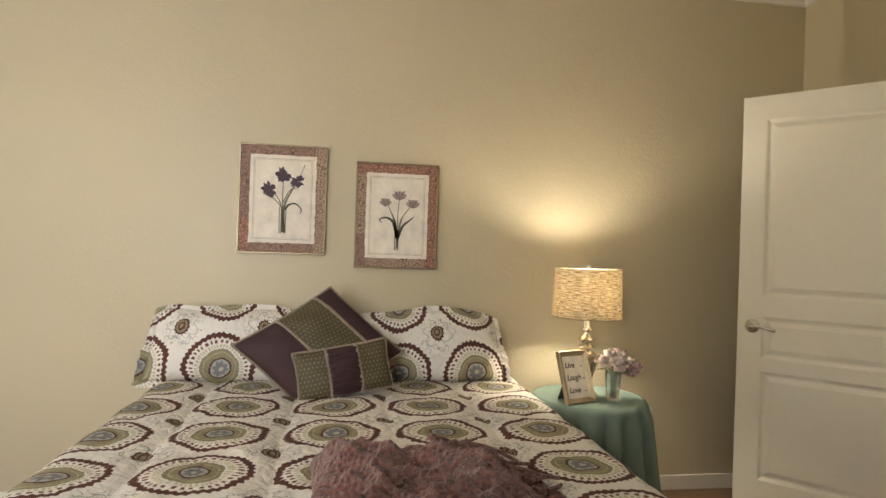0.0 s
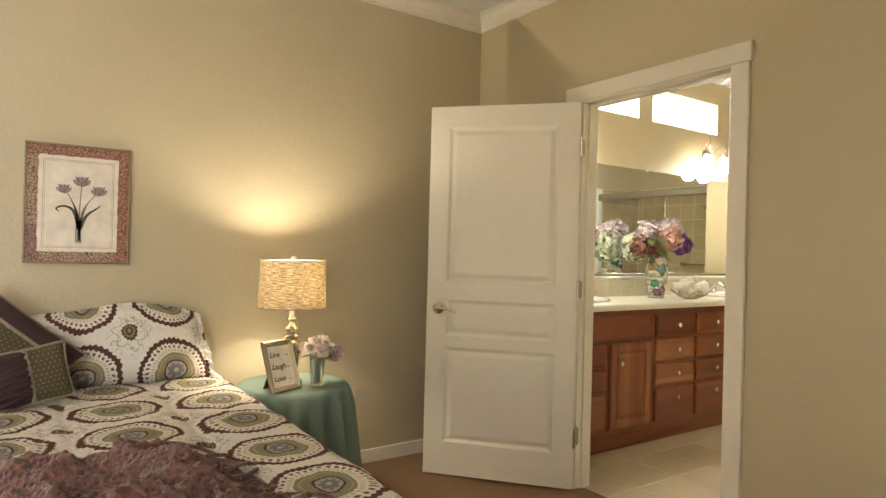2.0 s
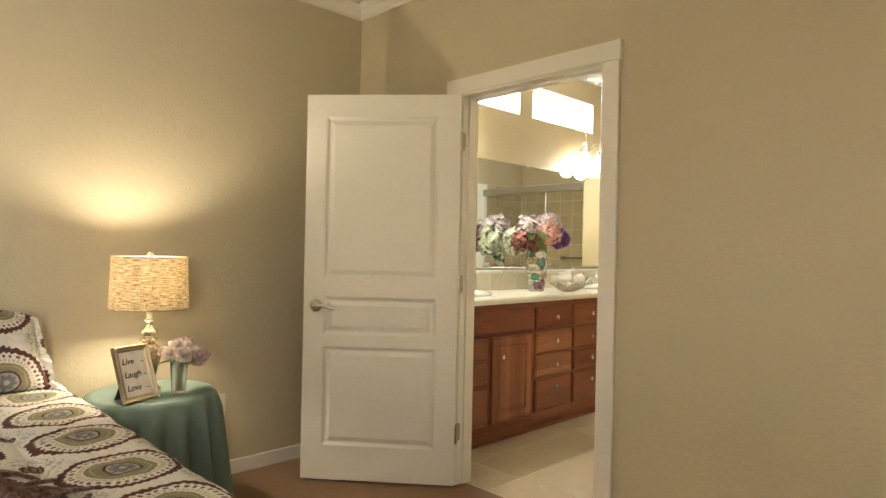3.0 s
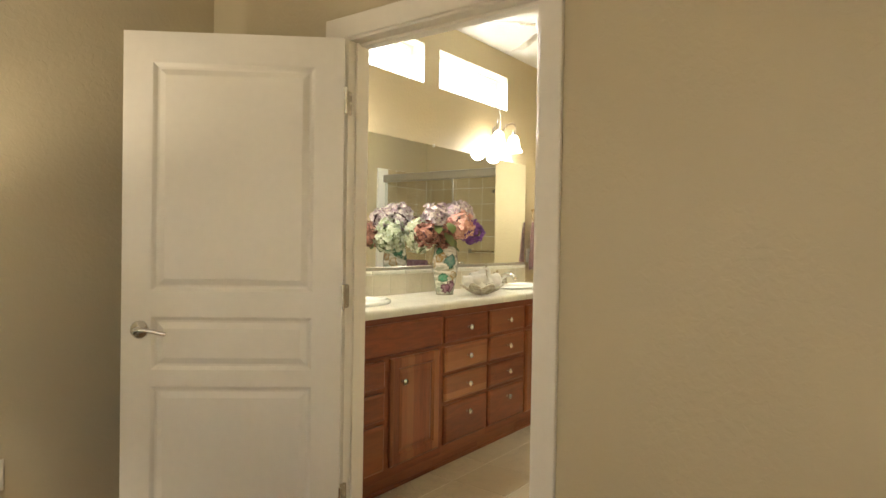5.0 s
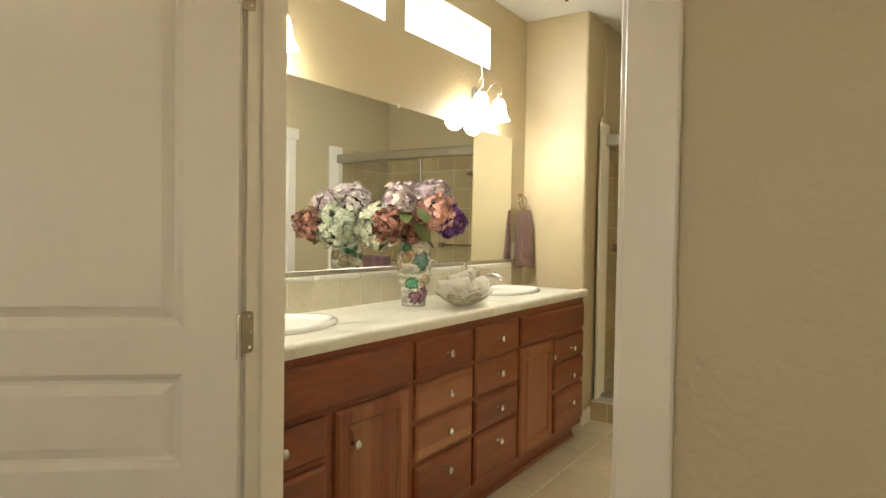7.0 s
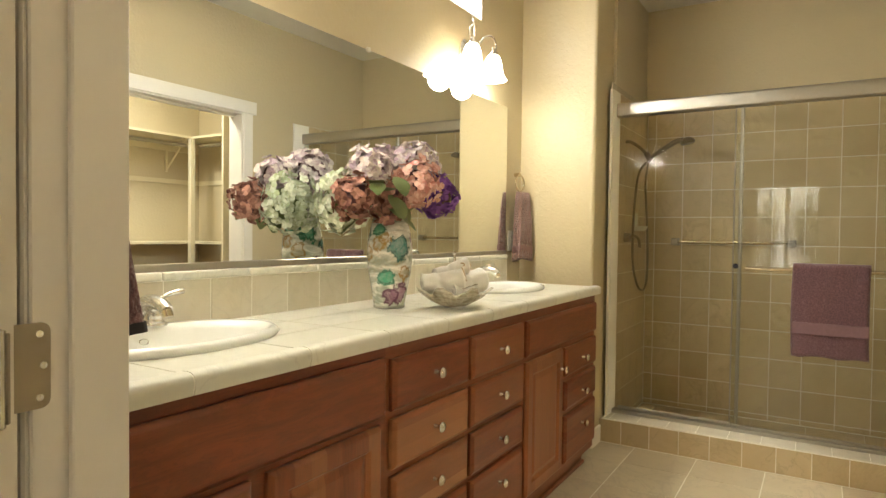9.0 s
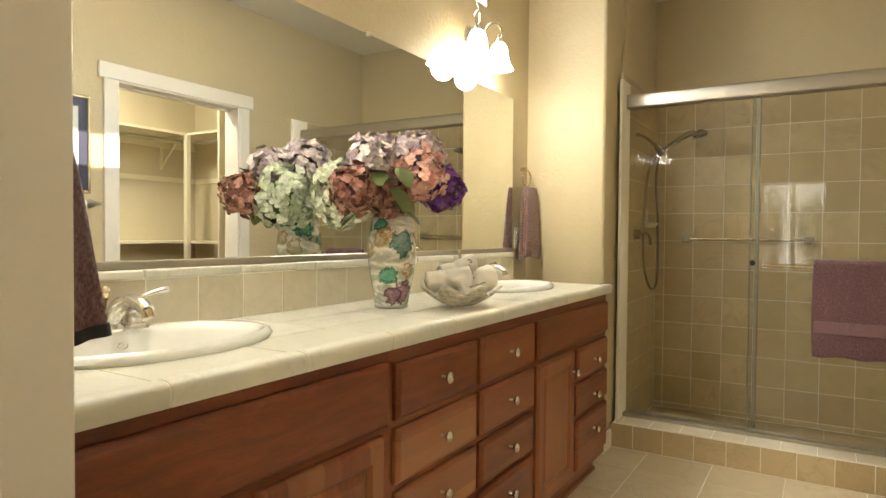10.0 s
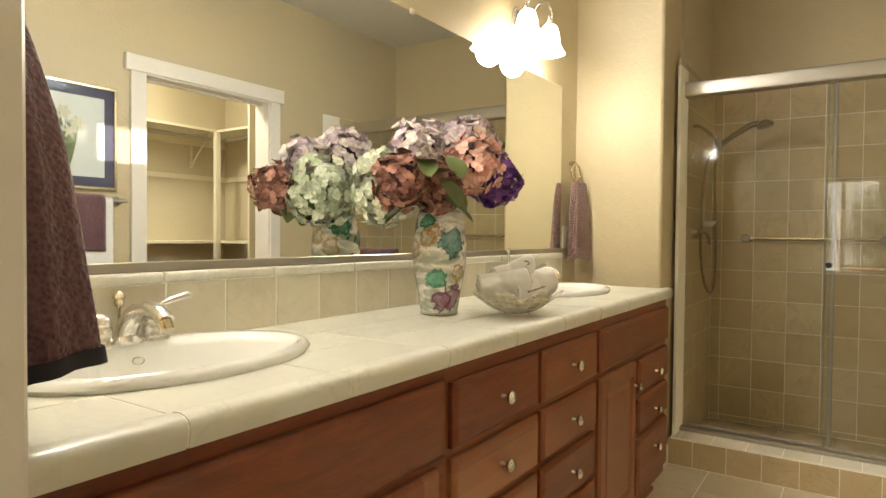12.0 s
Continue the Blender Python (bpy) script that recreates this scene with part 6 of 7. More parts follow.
def throw_pillow(kind, loc, w, h, t, spin, lean, yaw, seed, label):
    """A striped cushion: aubergine and dotted green fields with rope on the seams."""
    p = thing("throw_pillow", loc, label, "cushion", "decorative cushions")
    slant = Matrix(((1, 0, -0.22 if not kind[2] else 0, 0), (0, 1, 0, 0), (0, 0, 1, 0), (0, 0, 0, 1)))
    M = Matrix.Rotation(radians(yaw), 4, "Z") @ Matrix.Rotation(radians(lean), 4, "X") @ Matrix.Rotation(radians(spin), 4, "Y") @ slant
    bm = cushion(w, h, t, 36, seed=seed)
    me = bpy.data.meshes.new("cover")
    lo, hi, b = kind
    for f in bm.faces:
        c = f.calc_center_median()
        x = c.x / w
        f.material_index = 1 if (x < lo or x > hi if b else lo < x < hi) else 0
    surf = [Vector(v.co) for v in bm.verts]
    bm.transform(M)
    bm.to_mesh(me)
    bm.free()
    me.materials.append(AUBER)
    me.materials.append(OLIVE)
    me.shade_smooth()
    ob = new("cover", me)
    ob.parent = p

    def yat(x, z):
        e = max(0.0, (1 - abs(2 * x / w) ** 2.6) * (1 - abs(2 * z / h) ** 2.6)) ** 0.5
        k = noise.noise(Vector((2 * x / w * 2.2 + seed, 2 * z / h * 2.2, seed * 1.7)))
        return -0.5 * t * e * (1 + 0.25 * k) - 0.002
    for edge in (lo, hi):
        x = edge * w
        pts = [M @ Vector((x, yat(x, z), z * (1 - 0.05 * (1 - (2 * x / w) ** 2) * abs(2 * z / h) ** 4))) for z in np.linspace(-0.49 * h, 0.49 * h, 24)]
        part("rope_seam", twist(bmesh.new(), pts), ROPE, p, "twisted cream rope seam", smooth=True)
    rim = []
    for k in range(80):
        q = k / 20
        sd, r = int(q), q - int(q)
        l = 2 * r - 1
        a_, b_ = ((l, -1), (1, l), (-l, 1), (-1, -l))[sd]
        rim.append(M @ Vector((0.5 * w * a_ * (1 - 0.045 * (1 - b_ ** 2) * abs(a_) ** 4), 0, 0.5 * h * b_ * (1 - 0.05 * (1 - a_ ** 2) * abs(b_) ** 4))))
    part("rope_edge", twist(bmesh.new(), rim + rim[:1]), ROPE, p, "twisted cream rope edge", smooth=True)
    if b:
        # gathered centre: pleats
        bm = bmesh.new()
        for k in range(11):
            z = (k - 5) / 11 * h * 0.84
            pts = [M @ Vector((x, yat(x, z) - 0.001, z + 0.006 * math.sin(x * 40 + k * 1.7))) for x in np.linspace(lo * w * 0.95, hi * w * 0.95, 12)]
            tube(bm, pts, 0.0065, 6)
        part("pleats", bm, AUBER, p, "gathered aubergine pleats", smooth=True)
    return p


throw_pillow((-0.10, 0.30, False), (2.740, 5.165, 0.803), 0.485, 0.43, 0.15, -34, -27, 4, 0.2, "square aubergine cushion with dotted olive stripe standing on its point")
throw_pillow((-0.16, 0.16, True), (2.842, 5.03, 0.738), 0.385, 0.20, 0.115, -9.5, -14, 6, 0.9, "small oblong dotted olive cushion with gathered aubergine middle")


# ---- knitted throw ----
def throw_blanket():
    t = thing("throw_blanket", (3.0, 3.9, BZ), "shaggy mauve knitted throw with spread fringe on the bed", "blanket")
    def f(u, v):
        x = 2.73 + 0.56 * u + 0.03 * math.sin(5 * v)
        y = 4.35 - 1.0 * v - 0.10 * u * (1 - v) - 0.02 * math.sin(9 * u)
        ed = min(1.0, 6 * min(u, 1 - u)) ** 0.5 * min(1.0, 7 * v + 0.001) ** 0.5
        z = BZ + 0.012 + ed * (0.050 + 0.050 * (1 - 2.4 * abs(noise.noise(Vector((x * 4.0 + y * 2.0, y * 6.0 - x * 2.0, 1.3))))) + 0.020 * (1 - 3 * abs(noise.noise(Vector((x * 11 + y * 6, y * 13, 2.1))))) + 0.0045 * math.sin(x * 260 + 40 * y) * math.sin(y * 210))
        return Vector((x, y, z))
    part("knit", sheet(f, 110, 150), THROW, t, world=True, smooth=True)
    r3 = random.Random(11)
    for k in range(64):
        s = k / 63
        x0, y0 = 3.10 + 0.16 * s + r3.uniform(-0.02, 0.02), 4.27 - 0.62 * s + r3.uniform(-0.02, 0.02)
        ang = r3.uniform(-0.85, -0.05) - 0.3 * s
        L = r3.uniform(0.17, 0.27)
        pts = []
        for i in range(6):
            q = i / 5
            a = ang + 0.5 * math.sin(3 * q + k)
            pts.append((x0 + L * q * math.cos(a), y0 + L * q * math.sin(a), BZ + 0.085 - 0.058 * q ** 0.7 + r3.uniform(-0.006, 0.012)))
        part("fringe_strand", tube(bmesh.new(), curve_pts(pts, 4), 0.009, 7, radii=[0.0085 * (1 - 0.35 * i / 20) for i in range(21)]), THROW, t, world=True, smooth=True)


throw_blanket()

# ---- bedside table and what stands on it ----
TX, TY, TZ = 3.965, 5.19, 0.592


def round_table():
    t = thing("bedside_table", (TX, TY, 0), "small round wooden table hidden under a floor-length cloth", "side table")
    part("tabletop", lathe(bmesh.new(), [(0, 0.562), (0.25, 0.562), (0.255, 0.575), (0.25, 0.586), (0, 0.586)], 36), DARKWOOD, t, smooth=40)
    for k in range(3):
        a = k * 2.094
        part("leg", tube(bmesh.new(), [(0.12 * math.cos(a), 0.12 * math.sin(a), 0.562), (0.2 * math.cos(a), 0.2 * math.sin(a), 0.0)], 0.014, 10), DARKWOOD, t)
    def f(u, v):
        a = 2 * math.pi * u
        if v < 0.3:
            r, z = 0.001 + 0.256 * v / 0.3, TZ
            return Vector((TX + r * math.cos(a), TY + r * math.sin(a), z))
        q = (v - 0.3) / 0.7
        fold = 1 - 2.1 * abs(math.cos(9 * a + 0.8 * math.sin(2 * a + 1))) ** 2.4 + 0.25 * math.sin(7 * a + 2)
        grow = min(1.0, q * 7.0) * (0.45 + 0.55 * q)
        r = 0.259 + 0.006 * min(1, q * 40) + 0.058 * q + fold * 0.040 * grow
        return Vector((TX + r * math.cos(a), TY + r * math.sin(a), TZ - 0.006 * min(1, q * 40) - (TZ - 0.010) * q))
    bm = sheet(f, 220, 44)
    bmesh.ops.remove_doubles(bm, verts=bm.verts, dist=2e-4)
    c = solo("tablecloth", bm, SAGE, (TX, TY, 0.0), "sage green round tablecloth falling in soft folds", "tablecloth", smooth=True)


round_table()


def table_lamp(x, y):
    l = thing("table_lamp", (x, y, TZ), "lit lamp with turned champagne base and burlap drum shade", "table lamp")
    CH = mat("mercury_champagne", (0.62, 0.55, 0.42), 0.18, 0.9, var=0.25, scale=60)
    part("foot", lathe(bmesh.new(), [(0, 0), (0.052, 0), (0.055, 0.008), (0.052, 0.02), (0.040, 0.028), (0.036, 0.04), (0.028, 0.05), (0, 0.05)], 30), CH, l, smooth=40)
    part("body", lathe(bmesh.new(), [(0.022, 0.05), (0.032, 0.08), (0.047, 0.13), (0.052, 0.165), (0.046, 0.195), (0.030, 0.212), (0.022, 0.216), (0, 0.217)], 32), CH, l, "mercury glass bulb-shaped body", smooth=60)
    part("turning", lathe(bmesh.new(), [(0.022, 0.216), (0.034, 0.224), (0.036, 0.230), (0.024, 0.238), (0.020, 0.246), (0.033, 0.256), (0.035, 0.264), (0.022, 0.276), (0.014, 0.290), (0.017, 0.300), (0.025, 0.305), (0.024, 0.311), (0.012, 0.316), (0, 0.317)], 28), CH, l, smooth=50)
    part("socket", lathe(bmesh.new(), [(0.011, 0.316), (0.011, 0.372), (0.016, 0.376), (0.016, 0.415), (0, 0.417)], 18), PLASTIC, l, smooth=40)
    part("bulb", lathe(bmesh.new(), [(0, 0.417), (0.010, 0.418), (0.014, 0.43), (0.020, 0.44), (0.022, 0.455)], 16), glow("bulb_glow", (1.0, 0.8, 0.55), 12.0), l, "glowing bulb", smooth=True)
    z0, z1 = 0.364, 0.585
    prof = [(0.158, z0), (0.1585, z0 + 0.001), (0.151, z1), (0.1495, z1), (0.1565, z0)]
    s = part("lamp_shade", lathe(bmesh.new(), prof, 56), BURLAP, l, "woven tan burlap drum shade", smooth=60)
    for r, z in ((0.158, z0), (0.1505, z1)):
        part("shade_trim", tube(bmesh.new(), [(r * math.cos(a), r * math.sin(a), z) for a in [2 * math.pi * k / 56 for k in range(56)]], 0.0022, 6, closed=True), GOLD, s, smooth=True)
    for k in range(3):
        a = k * 2.094
        part("spider", tube(bmesh.new(), [(0, 0, z1 - 0.012), (0.1495 * math.cos(a), 0.1495 * math.sin(a), z1 - 0.004)], 0.002, 6), CHROME, s)
    part("finial", lathe(bmesh.new(), [(0.004, z1 - 0.015), (0.004, z1 - 0.002), (0.012, z1), (0.014, z1 + 0.010), (0.010, z1 + 0.020), (0, z1 + 0.024)], 16), PLASTIC, l, "small frosted ball finial", smooth=60)


table_lamp(3.946, 5.19)


def text(s, size, loc, rot, material, parent, name="lettering", extrude=0.0004):
    cu = bpy.data.curves.new(name, "FONT")
    cu.body, cu.size, cu.extrude, cu.align_x, cu.shear, cu.offset = s, size, extrude, "LEFT", 0.25, 0.0006
    tmp = new("tmp_text", cu)
    me = bpy.data.meshes.new_from_object(tmp.evaluated_get(bpy.context.evaluated_depsgraph_get()))
    bpy.data.objects.remove(tmp)
    me.materials.clear()
    me.materials.append(material)
    ob = new(name, me)
    ob.parent, ob.location, ob.rotation_euler = parent, loc, rot
    return ob


def photo_frame():
    p = thing("photo_frame", (3.868, 5.045, TZ), "champagne frame with lettered words propped on the green cloth", "picture frame", rz=22)
    W, H, lean = 0.168, 0.232, radians(-19)
    M = Matrix.Rotation(lean, 4, "X") @ Matrix.Translation((0, 0, 0))
    bm = bmesh.new()
    for q, y, wd in ((0.0, -0.010, 0.026),):
        prof = [(0.0, 0.0), (0.0, -0.016), (0.006, -0.020), (0.012, -0.014), (0.018, -0.013), (0.024, -0.006), (0.026, 0.0)]
        rings = []
        for d, yy in prof:
            rings.append([bm.verts.new((x, yy, z)) for x, z in ((-W / 2 + d, d), (W / 2 - d, d), (W / 2 - d, H - d), (-W / 2 + d, H - d))])
        for a, b in zip(rings, rings[1:] + rings[:1]):
            for k in range(4):
                bm.faces.new((a[k], a[(k + 1) % 4], b[(k + 1) % 4], b[k]))
    bmesh.ops.recalc_face_normals(bm, faces=bm.faces)
    bm.transform(M)
    part("frame_moulding", bm, GOLD, p)
    bm = B(-W / 2 + 0.024, W / 2 - 0.024, -0.005, -0.003, 0.024, H - 0.024)
    bm.transform(M)
    part("paper", bm, PAPER, p, "cream lettered paper")
    bm = B(-W / 2 + 0.004, W / 2 - 0.004, 0.0005, 0.006, 0.004, H - 0.004)
    bm.transform(M)
    part("backing", bm, BLACK, p, "black backing board")
    bm = bmesh.new()
    v = [bm.verts.new(c) for c in ((-0.03, 0.056, 0.13), (0.03, 0.056, 0.13), (0.035, 0.105, 0.001), (-0.035, 0.105, 0.001))]
    bm.faces.new(v)
    th = part("easel_leg", bm, BLACK, p, "black easel leg")
    thicken(th, 0.003, 0)
    for s, z in (("Live", 0.157), ("Laugh", 0.103), ("Love", 0.048)):
        c = M @ Vector((-0.052, -0.0056, z))
        text(s, 0.034, c, (radians(90) + lean, 0, 0), INK, p)
        bm = B(0.036, 0.052, -0.0062, -0.0055, z + 0.003, z + 0.006)
        bm.transform(M)
        part("small_writing", bm, INK, p)


photo_frame()


def rose(bm, c, r, rnd, face):
    """A full rose: cupped petals in turns round a centre."""
    ax = Vector(face).normalized()
    a = ax.orthogonal().normalized()
    b = ax.cross(a)
    for k in range(17):
        q = k / 16
        th = k * 2.4
        e = math.cos(th) * a + math.sin(th) * b
        s = ax.cross(e)
        rad = r * (0.12 + 0.62 * q)
        h = r * (0.75 - 0.45 * q)
        w = r * (0.30 + 0.45 * q)
        rows = []
        for i in range(4):
            t = i / 3
            out = rad * (0.45 + 0.65 * t) + r * 0.28 * q * max(0, t - 0.6)
            rows.append([bm.verts.new(Vector(c) + e * (out - 0.10 * r * abs(j)) + s * w * j * (0.5 + 0.5 * math.sin(t * 2.4)) + ax * (h * t - 0.25 * r * q - (0.10 * r * q if t == 1 else 0))) for j in (-1, -0.5, 0, 0.5, 1)])
        for r0, r1 in zip(rows, rows[1:]):
            for j in range(4):
                bm.faces.new((r0[j], r0[j + 1], r1[j + 1], r1[j]))


def small_bouquet():
    x, y = 4.045, 5.105
    v = thing("glass_vase", (x, y, TZ), "small clear ribbed glass tumbler vase on the green cloth", "vase")
    prof = [(0, 0), (0.026, 0), (0.028, 0.004), (0.037, 0.13), (0.0375, 0.132), (0.035, 0.130), (0.026, 0.012), (0, 0.010)]
    bm = lathe(bmesh.new(), prof, 30)
    part("tumbler", bm, mat("vase_glass", (0.93, 0.95, 0.90), 0.06, trans=0.85, var=0.06, scale=60), v, smooth=50)
    b = thing("rose_bouquet", (x, y, TZ + 0.012), "pale pink silk roses and mauve blossom in small glass", "flowers")
    PR = petals("pale_rose_petals", (0.68, 0.54, 0.48), (0.84, 0.74, 0.66))
    PM = petals("dusty_mauve_petals", (0.33, 0.20, 0.22), (0.58, 0.42, 0.40))
    r4 = random.Random(5)
    for (dx, dy, dz, r, k) in ((-0.045, -0.02, 0.165, 0.040, 0), (0.0, -0.045, 0.16, 0.042, 0), (0.05, -0.02, 0.165, 0.040, 0), (-0.01, 0.0, 0.195, 0.042, 0), (0.04, 0.03, 0.185, 0.032, 1), (-0.06, 0.03, 0.17, 0.030, 0), (0.085, -0.03, 0.145, 0.028, 1), (0.08, -0.005, 0.125, 0.028, 1), (0.025, -0.03, 0.195, 0.03, 0)):
        bm = bmesh.new()
        if k:
            floret_head(bm, (dx, dy, dz), r, 26, 0.012, r4)
        else:
            rose(bm, (dx, dy, dz), r, r4, (dx * 9, dy * 9 - 0.35, 0.6))
        part("blossom" if k else "rose", bm, PM if k else PR, b, "dusty mauve blossom" if k else "pale pink silk rose", smooth=not k)
        part("flower_stem", tube(bmesh.new(), curve_pts([(dx * 0.15, dy * 0.15, 0.0), (dx * 0.2, dy * 0.2, 0.09), (dx * 0.9, dy * 0.9, dz - 0.01)], 4), 0.0025, 6), LEAF, b)
    for k in range(6):
        bm = bmesh.new()
        a = k * 1.05
        leaf(bm, (0.02 * math.cos(a), 0.02 * math.sin(a), 0.125), (math.cos(a), math.sin(a), 0.25), (0, 0, 1), 0.06, 0.016)
        part("leaf", bm, LEAF, b, smooth=True)


small_bouquet()


# ---- the two flower pictures ----
def mosaic_border(name, a, b, scale):
    n = Nodes(name)
    c = n.coords()
    v = n.voro(c, scale, "Distance", "DISTANCE_TO_EDGE")
    w = n.math("SINE", n.math("MULTIPLY", n.voro(c, scale * 0.55), 34.0))
    col = n.mix(n.step(v, 0.07, 0.05), (0.09, 0.045, 0.03), n.mix(n.step(w, 0.1, 0.5), a, b))
    n.bump(v, 0.002)
    return n.set(n.mix(n.math("MULTIPLY", n.noise(c, 60.0), 0.5), col, (0.13, 0.07, 0.05)), 0.6)


MOS = [mosaic_border("tan_mosaic", (0.46, 0.30, 0.19), (0.60, 0.45, 0.31), 75), mosaic_border("terracotta_mosaic", (0.40, 0.15, 0.09), (0.55, 0.30, 0.20), 60), mosaic_border("brown_mosaic", (0.30, 0.16, 0.12), (0.52, 0.34, 0.25), 85)]


def strokes(bm, pts, w0, w1, n=8):
    P = curve_pts(pts, n)
    prev = None
    for i, p in enumerate(P):
        d = (P[min(i + 1, len(P) - 1)] - P[max(i - 1, 0)]).normalized()
        s = Vector((d.z, 0, -d.x))
        w = w0 + (w1 - w0) * i / (len(P) - 1)
        row = [bm.verts.new(p - s * w), bm.verts.new(p + s * w)]
        if prev:
            bm.faces.new((prev[0], prev[1], row[1], row[0]))
        prev = row


def petal2(bm, x, z, a, L, W, y):
    d = Vector((math.cos(a), 0, math.sin(a)))
    s = Vector((-d.z, 0, d.x))
    c = Vector((x, y, z))
    pts = [c, c + d * L * 0.3 + s * W * 0.8, c + d * L * 0.7 + s * W, c + d * L + s * W * 0.2, c + d * L * 0.92 - s * W * 0.3, c + d * L * 0.6 - s * W, c + d * L * 0.25 - s * W * 0.6]
    bm.faces.new([bm.verts.new(p) for p in pts])


def flower_picture(x0, x1, z0, z1, flower, cols, label):
    cx, cz, W, H = (x0 + x1) / 2, (z0 + z1) / 2, x1 - x0, z1 - z0
    p = thing("wall_picture", (cx, 5.57, cz), label, "picture", "flower pictures")
    bm = bmesh.new()
    e = 0.008
    for a, b, c, d in ((-W / 2, W / 2, -H / 2, -H / 2 + e), (-W / 2, W / 2, H / 2 - e, H / 2), (-W / 2, -W / 2 + e, -H / 2 + e, H / 2 - e), (W / 2 - e, W / 2, -H / 2 + e, H / 2 - e)):
        box(bm, a, b, -0.027, -0.001, c, d, bevel=0.002)
    part("frame", bm, GOLD, p, "thin champagne frame")
    part("canvas", B(-W / 2 + e, W / 2 - e, -0.018, -0.002, -H / 2 + e, H / 2 - e), MOS[0], p, "plaster-look backing panel")
    bw, t = 0.050, -0.0215
    L, R, D_, U = -W / 2 + e, W / 2 - e, -H / 2 + e, H / 2 - e
    for k, (a, b, c, d) in enumerate(((L, R - bw, U - bw, U), (R - bw, R, D_ + 0.0, U), (L, L + bw, D_ + 0.16, U - bw), (L, L + bw, D_, D_ + 0.16), (L + bw, R - bw, D_, D_ + bw))):
        part("border_tile", B(a + 0.0005, b - 0.0005, t, -0.018, c + 0.0005, d - 0.0005, bevel=0.001), MOS[cols[k]], p)
    # ragged paper
    bm = bmesh.new()
    r5 = random.Random(int(x0 * 100))
    pts = []
    ix, iz = W / 2 - e - bw + 0.006, H / 2 - e - bw + 0.006
    for k in range(100):
        q = k / 25
        s, r = int(q), q - int(q)
        l = 2 * r - 1
        a_, b_ = ((l, -1), (1, l), (-l, 1), (-1, -l))[s]
        pts.append(((ix + r5.uniform(-0.002, 0.002)) * a_, (iz + r5.uniform(-0.002, 0.002)) * b_))
    lo, hi = [bm.verts.new((x, -0.0216, z)) for x, z in pts], [bm.verts.new((x, -0.0236, z)) for x, z in pts]
    bm.faces.new(hi)
    for k in range(100):
        bm.faces.new((lo[k], lo[(k + 1) % 100], hi[(k + 1) % 100], hi[k]))
    bmesh.ops.recalc_face_normals(bm, faces=bm.faces)
    part("paper", bm, PAPER, p, "mottled parchment sheet with ragged edges")
    faded = mat("faded_ink", (0.36, 0.31, 0.24), 0.8)
    for q, w in ((0.018, 0.0010), (0.024, 0.0006)):
        for a, c in (((-ix + q, iz - q), (ix - q, iz - q)), ((ix - q, iz - q), (ix - q, -iz + q)), ((ix - q, -iz + q), (-ix + q, -iz + q)), ((-ix + q, -iz + q), (-ix + q, iz - q))):
            bm = bmesh.new()
            strokes(bm, [(a[0], -0.0240, a[1]), (c[0], -0.0240, c[1])], w, w, 2)
            part("ruled_line", bm, faded, p)
    Y = -0.0242
    G, DG = mat("sketch_green", (0.20, 0.19, 0.13), 0.8, var=0.3, scale=60), mat("sketch_dark", (0.085, 0.08, 0.055), 0.8, var=0.3, scale=60)
    bm, bd, bf = bmesh.new(), bmesh.new(), bmesh.new()
    if flower == "iris":
        for x, z in ((0.0, 0.13), (0.065, 0.10), (-0.06, 0.055), (0.10, 0.17)):
            strokes(bm, [(0.005 + x * 0.08, Y, -0.16), (0.0 + x * 0.12, Y, -0.03), (x * 0.7, Y, z * 0.55), (x, Y, z)], 0.0032, 0.0014)
        for x in (-0.012, -0.004, 0.008, 0.015):
            strokes(bm, [(x, Y, -0.165), (x * 1.2, Y, -0.04)], 0.0026, 0.002)
        strokes(bd, [(0.012, Y, -0.05), (0.03, Y, -0.026), (0.062, Y, -0.02), (0.088, Y, -0.045), (0.085, Y, -0.065)], 0.0055, 0.002)
        strokes(bm, [(-0.005, Y, -0.04), (-0.04, Y, 0.0), (-0.09, Y, 0.02)], 0.003, 0.001)
        strokes(bm, [(0.0, Y, -0.02), (0.03, Y, 0.04), (0.06, Y, 0.055), (0.075, Y, 0.045)], 0.003, 0.001)
        for x, z, s in ((0.0, 0.115, 1.0), (0.066, 0.088, 0.9), (-0.062, 0.045, 1.0)):
            for k, a in enumerate((95, 55, 130, 205, 335, 265, 232, 305, 15, 165)):
                petal2(bf, x, z, radians(a + 14 * math.sin(k * 2.1 + x * 60)), (0.026 + 0.018 * abs(math.sin(k * 1.7 + z * 40))) * s, (0.008 + 0.005 * (k % 2)) * s, Y - 0.0002 * (k + 1))
        fm = mat("iris_ink", (0.085, 0.055, 0.072), 0.8, var=0.75, scale=160)
    else:
        for x, z in ((0.01, 0.09), (-0.055, 0.065), (0.075, 0.055)):
            strokes(bm, [(0.005, Y, -0.16), (0.002 + x * 0.15, Y, -0.04), (x * 0.6, Y, z * 0.4), (x, Y, z)], 0.0030, 0.0014)
        strokes(bd, [(0.0, Y, -0.10), (-0.02, Y, -0.03), (-0.055, Y, -0.01), (-0.085, Y, -0.02), (-0.075, Y, -0.035)], 0.0075, 0.002)
        strokes(bd, [(0.002, Y, -0.11), (-0.01, Y, -0.03), (-0.035, Y, 0.03)], 0.0085, 0.001)
        strokes(bd, [(0.006, Y, -0.11), (0.03, Y, -0.05), (0.07, Y, -0.015), (0.085, Y, 0.0)], 0.0085, 0.001)
        strokes(bm, [(0.006, Y, -0.09), (0.02, Y, -0.03), (0.035, Y, 0.01)], 0.006, 0.001)
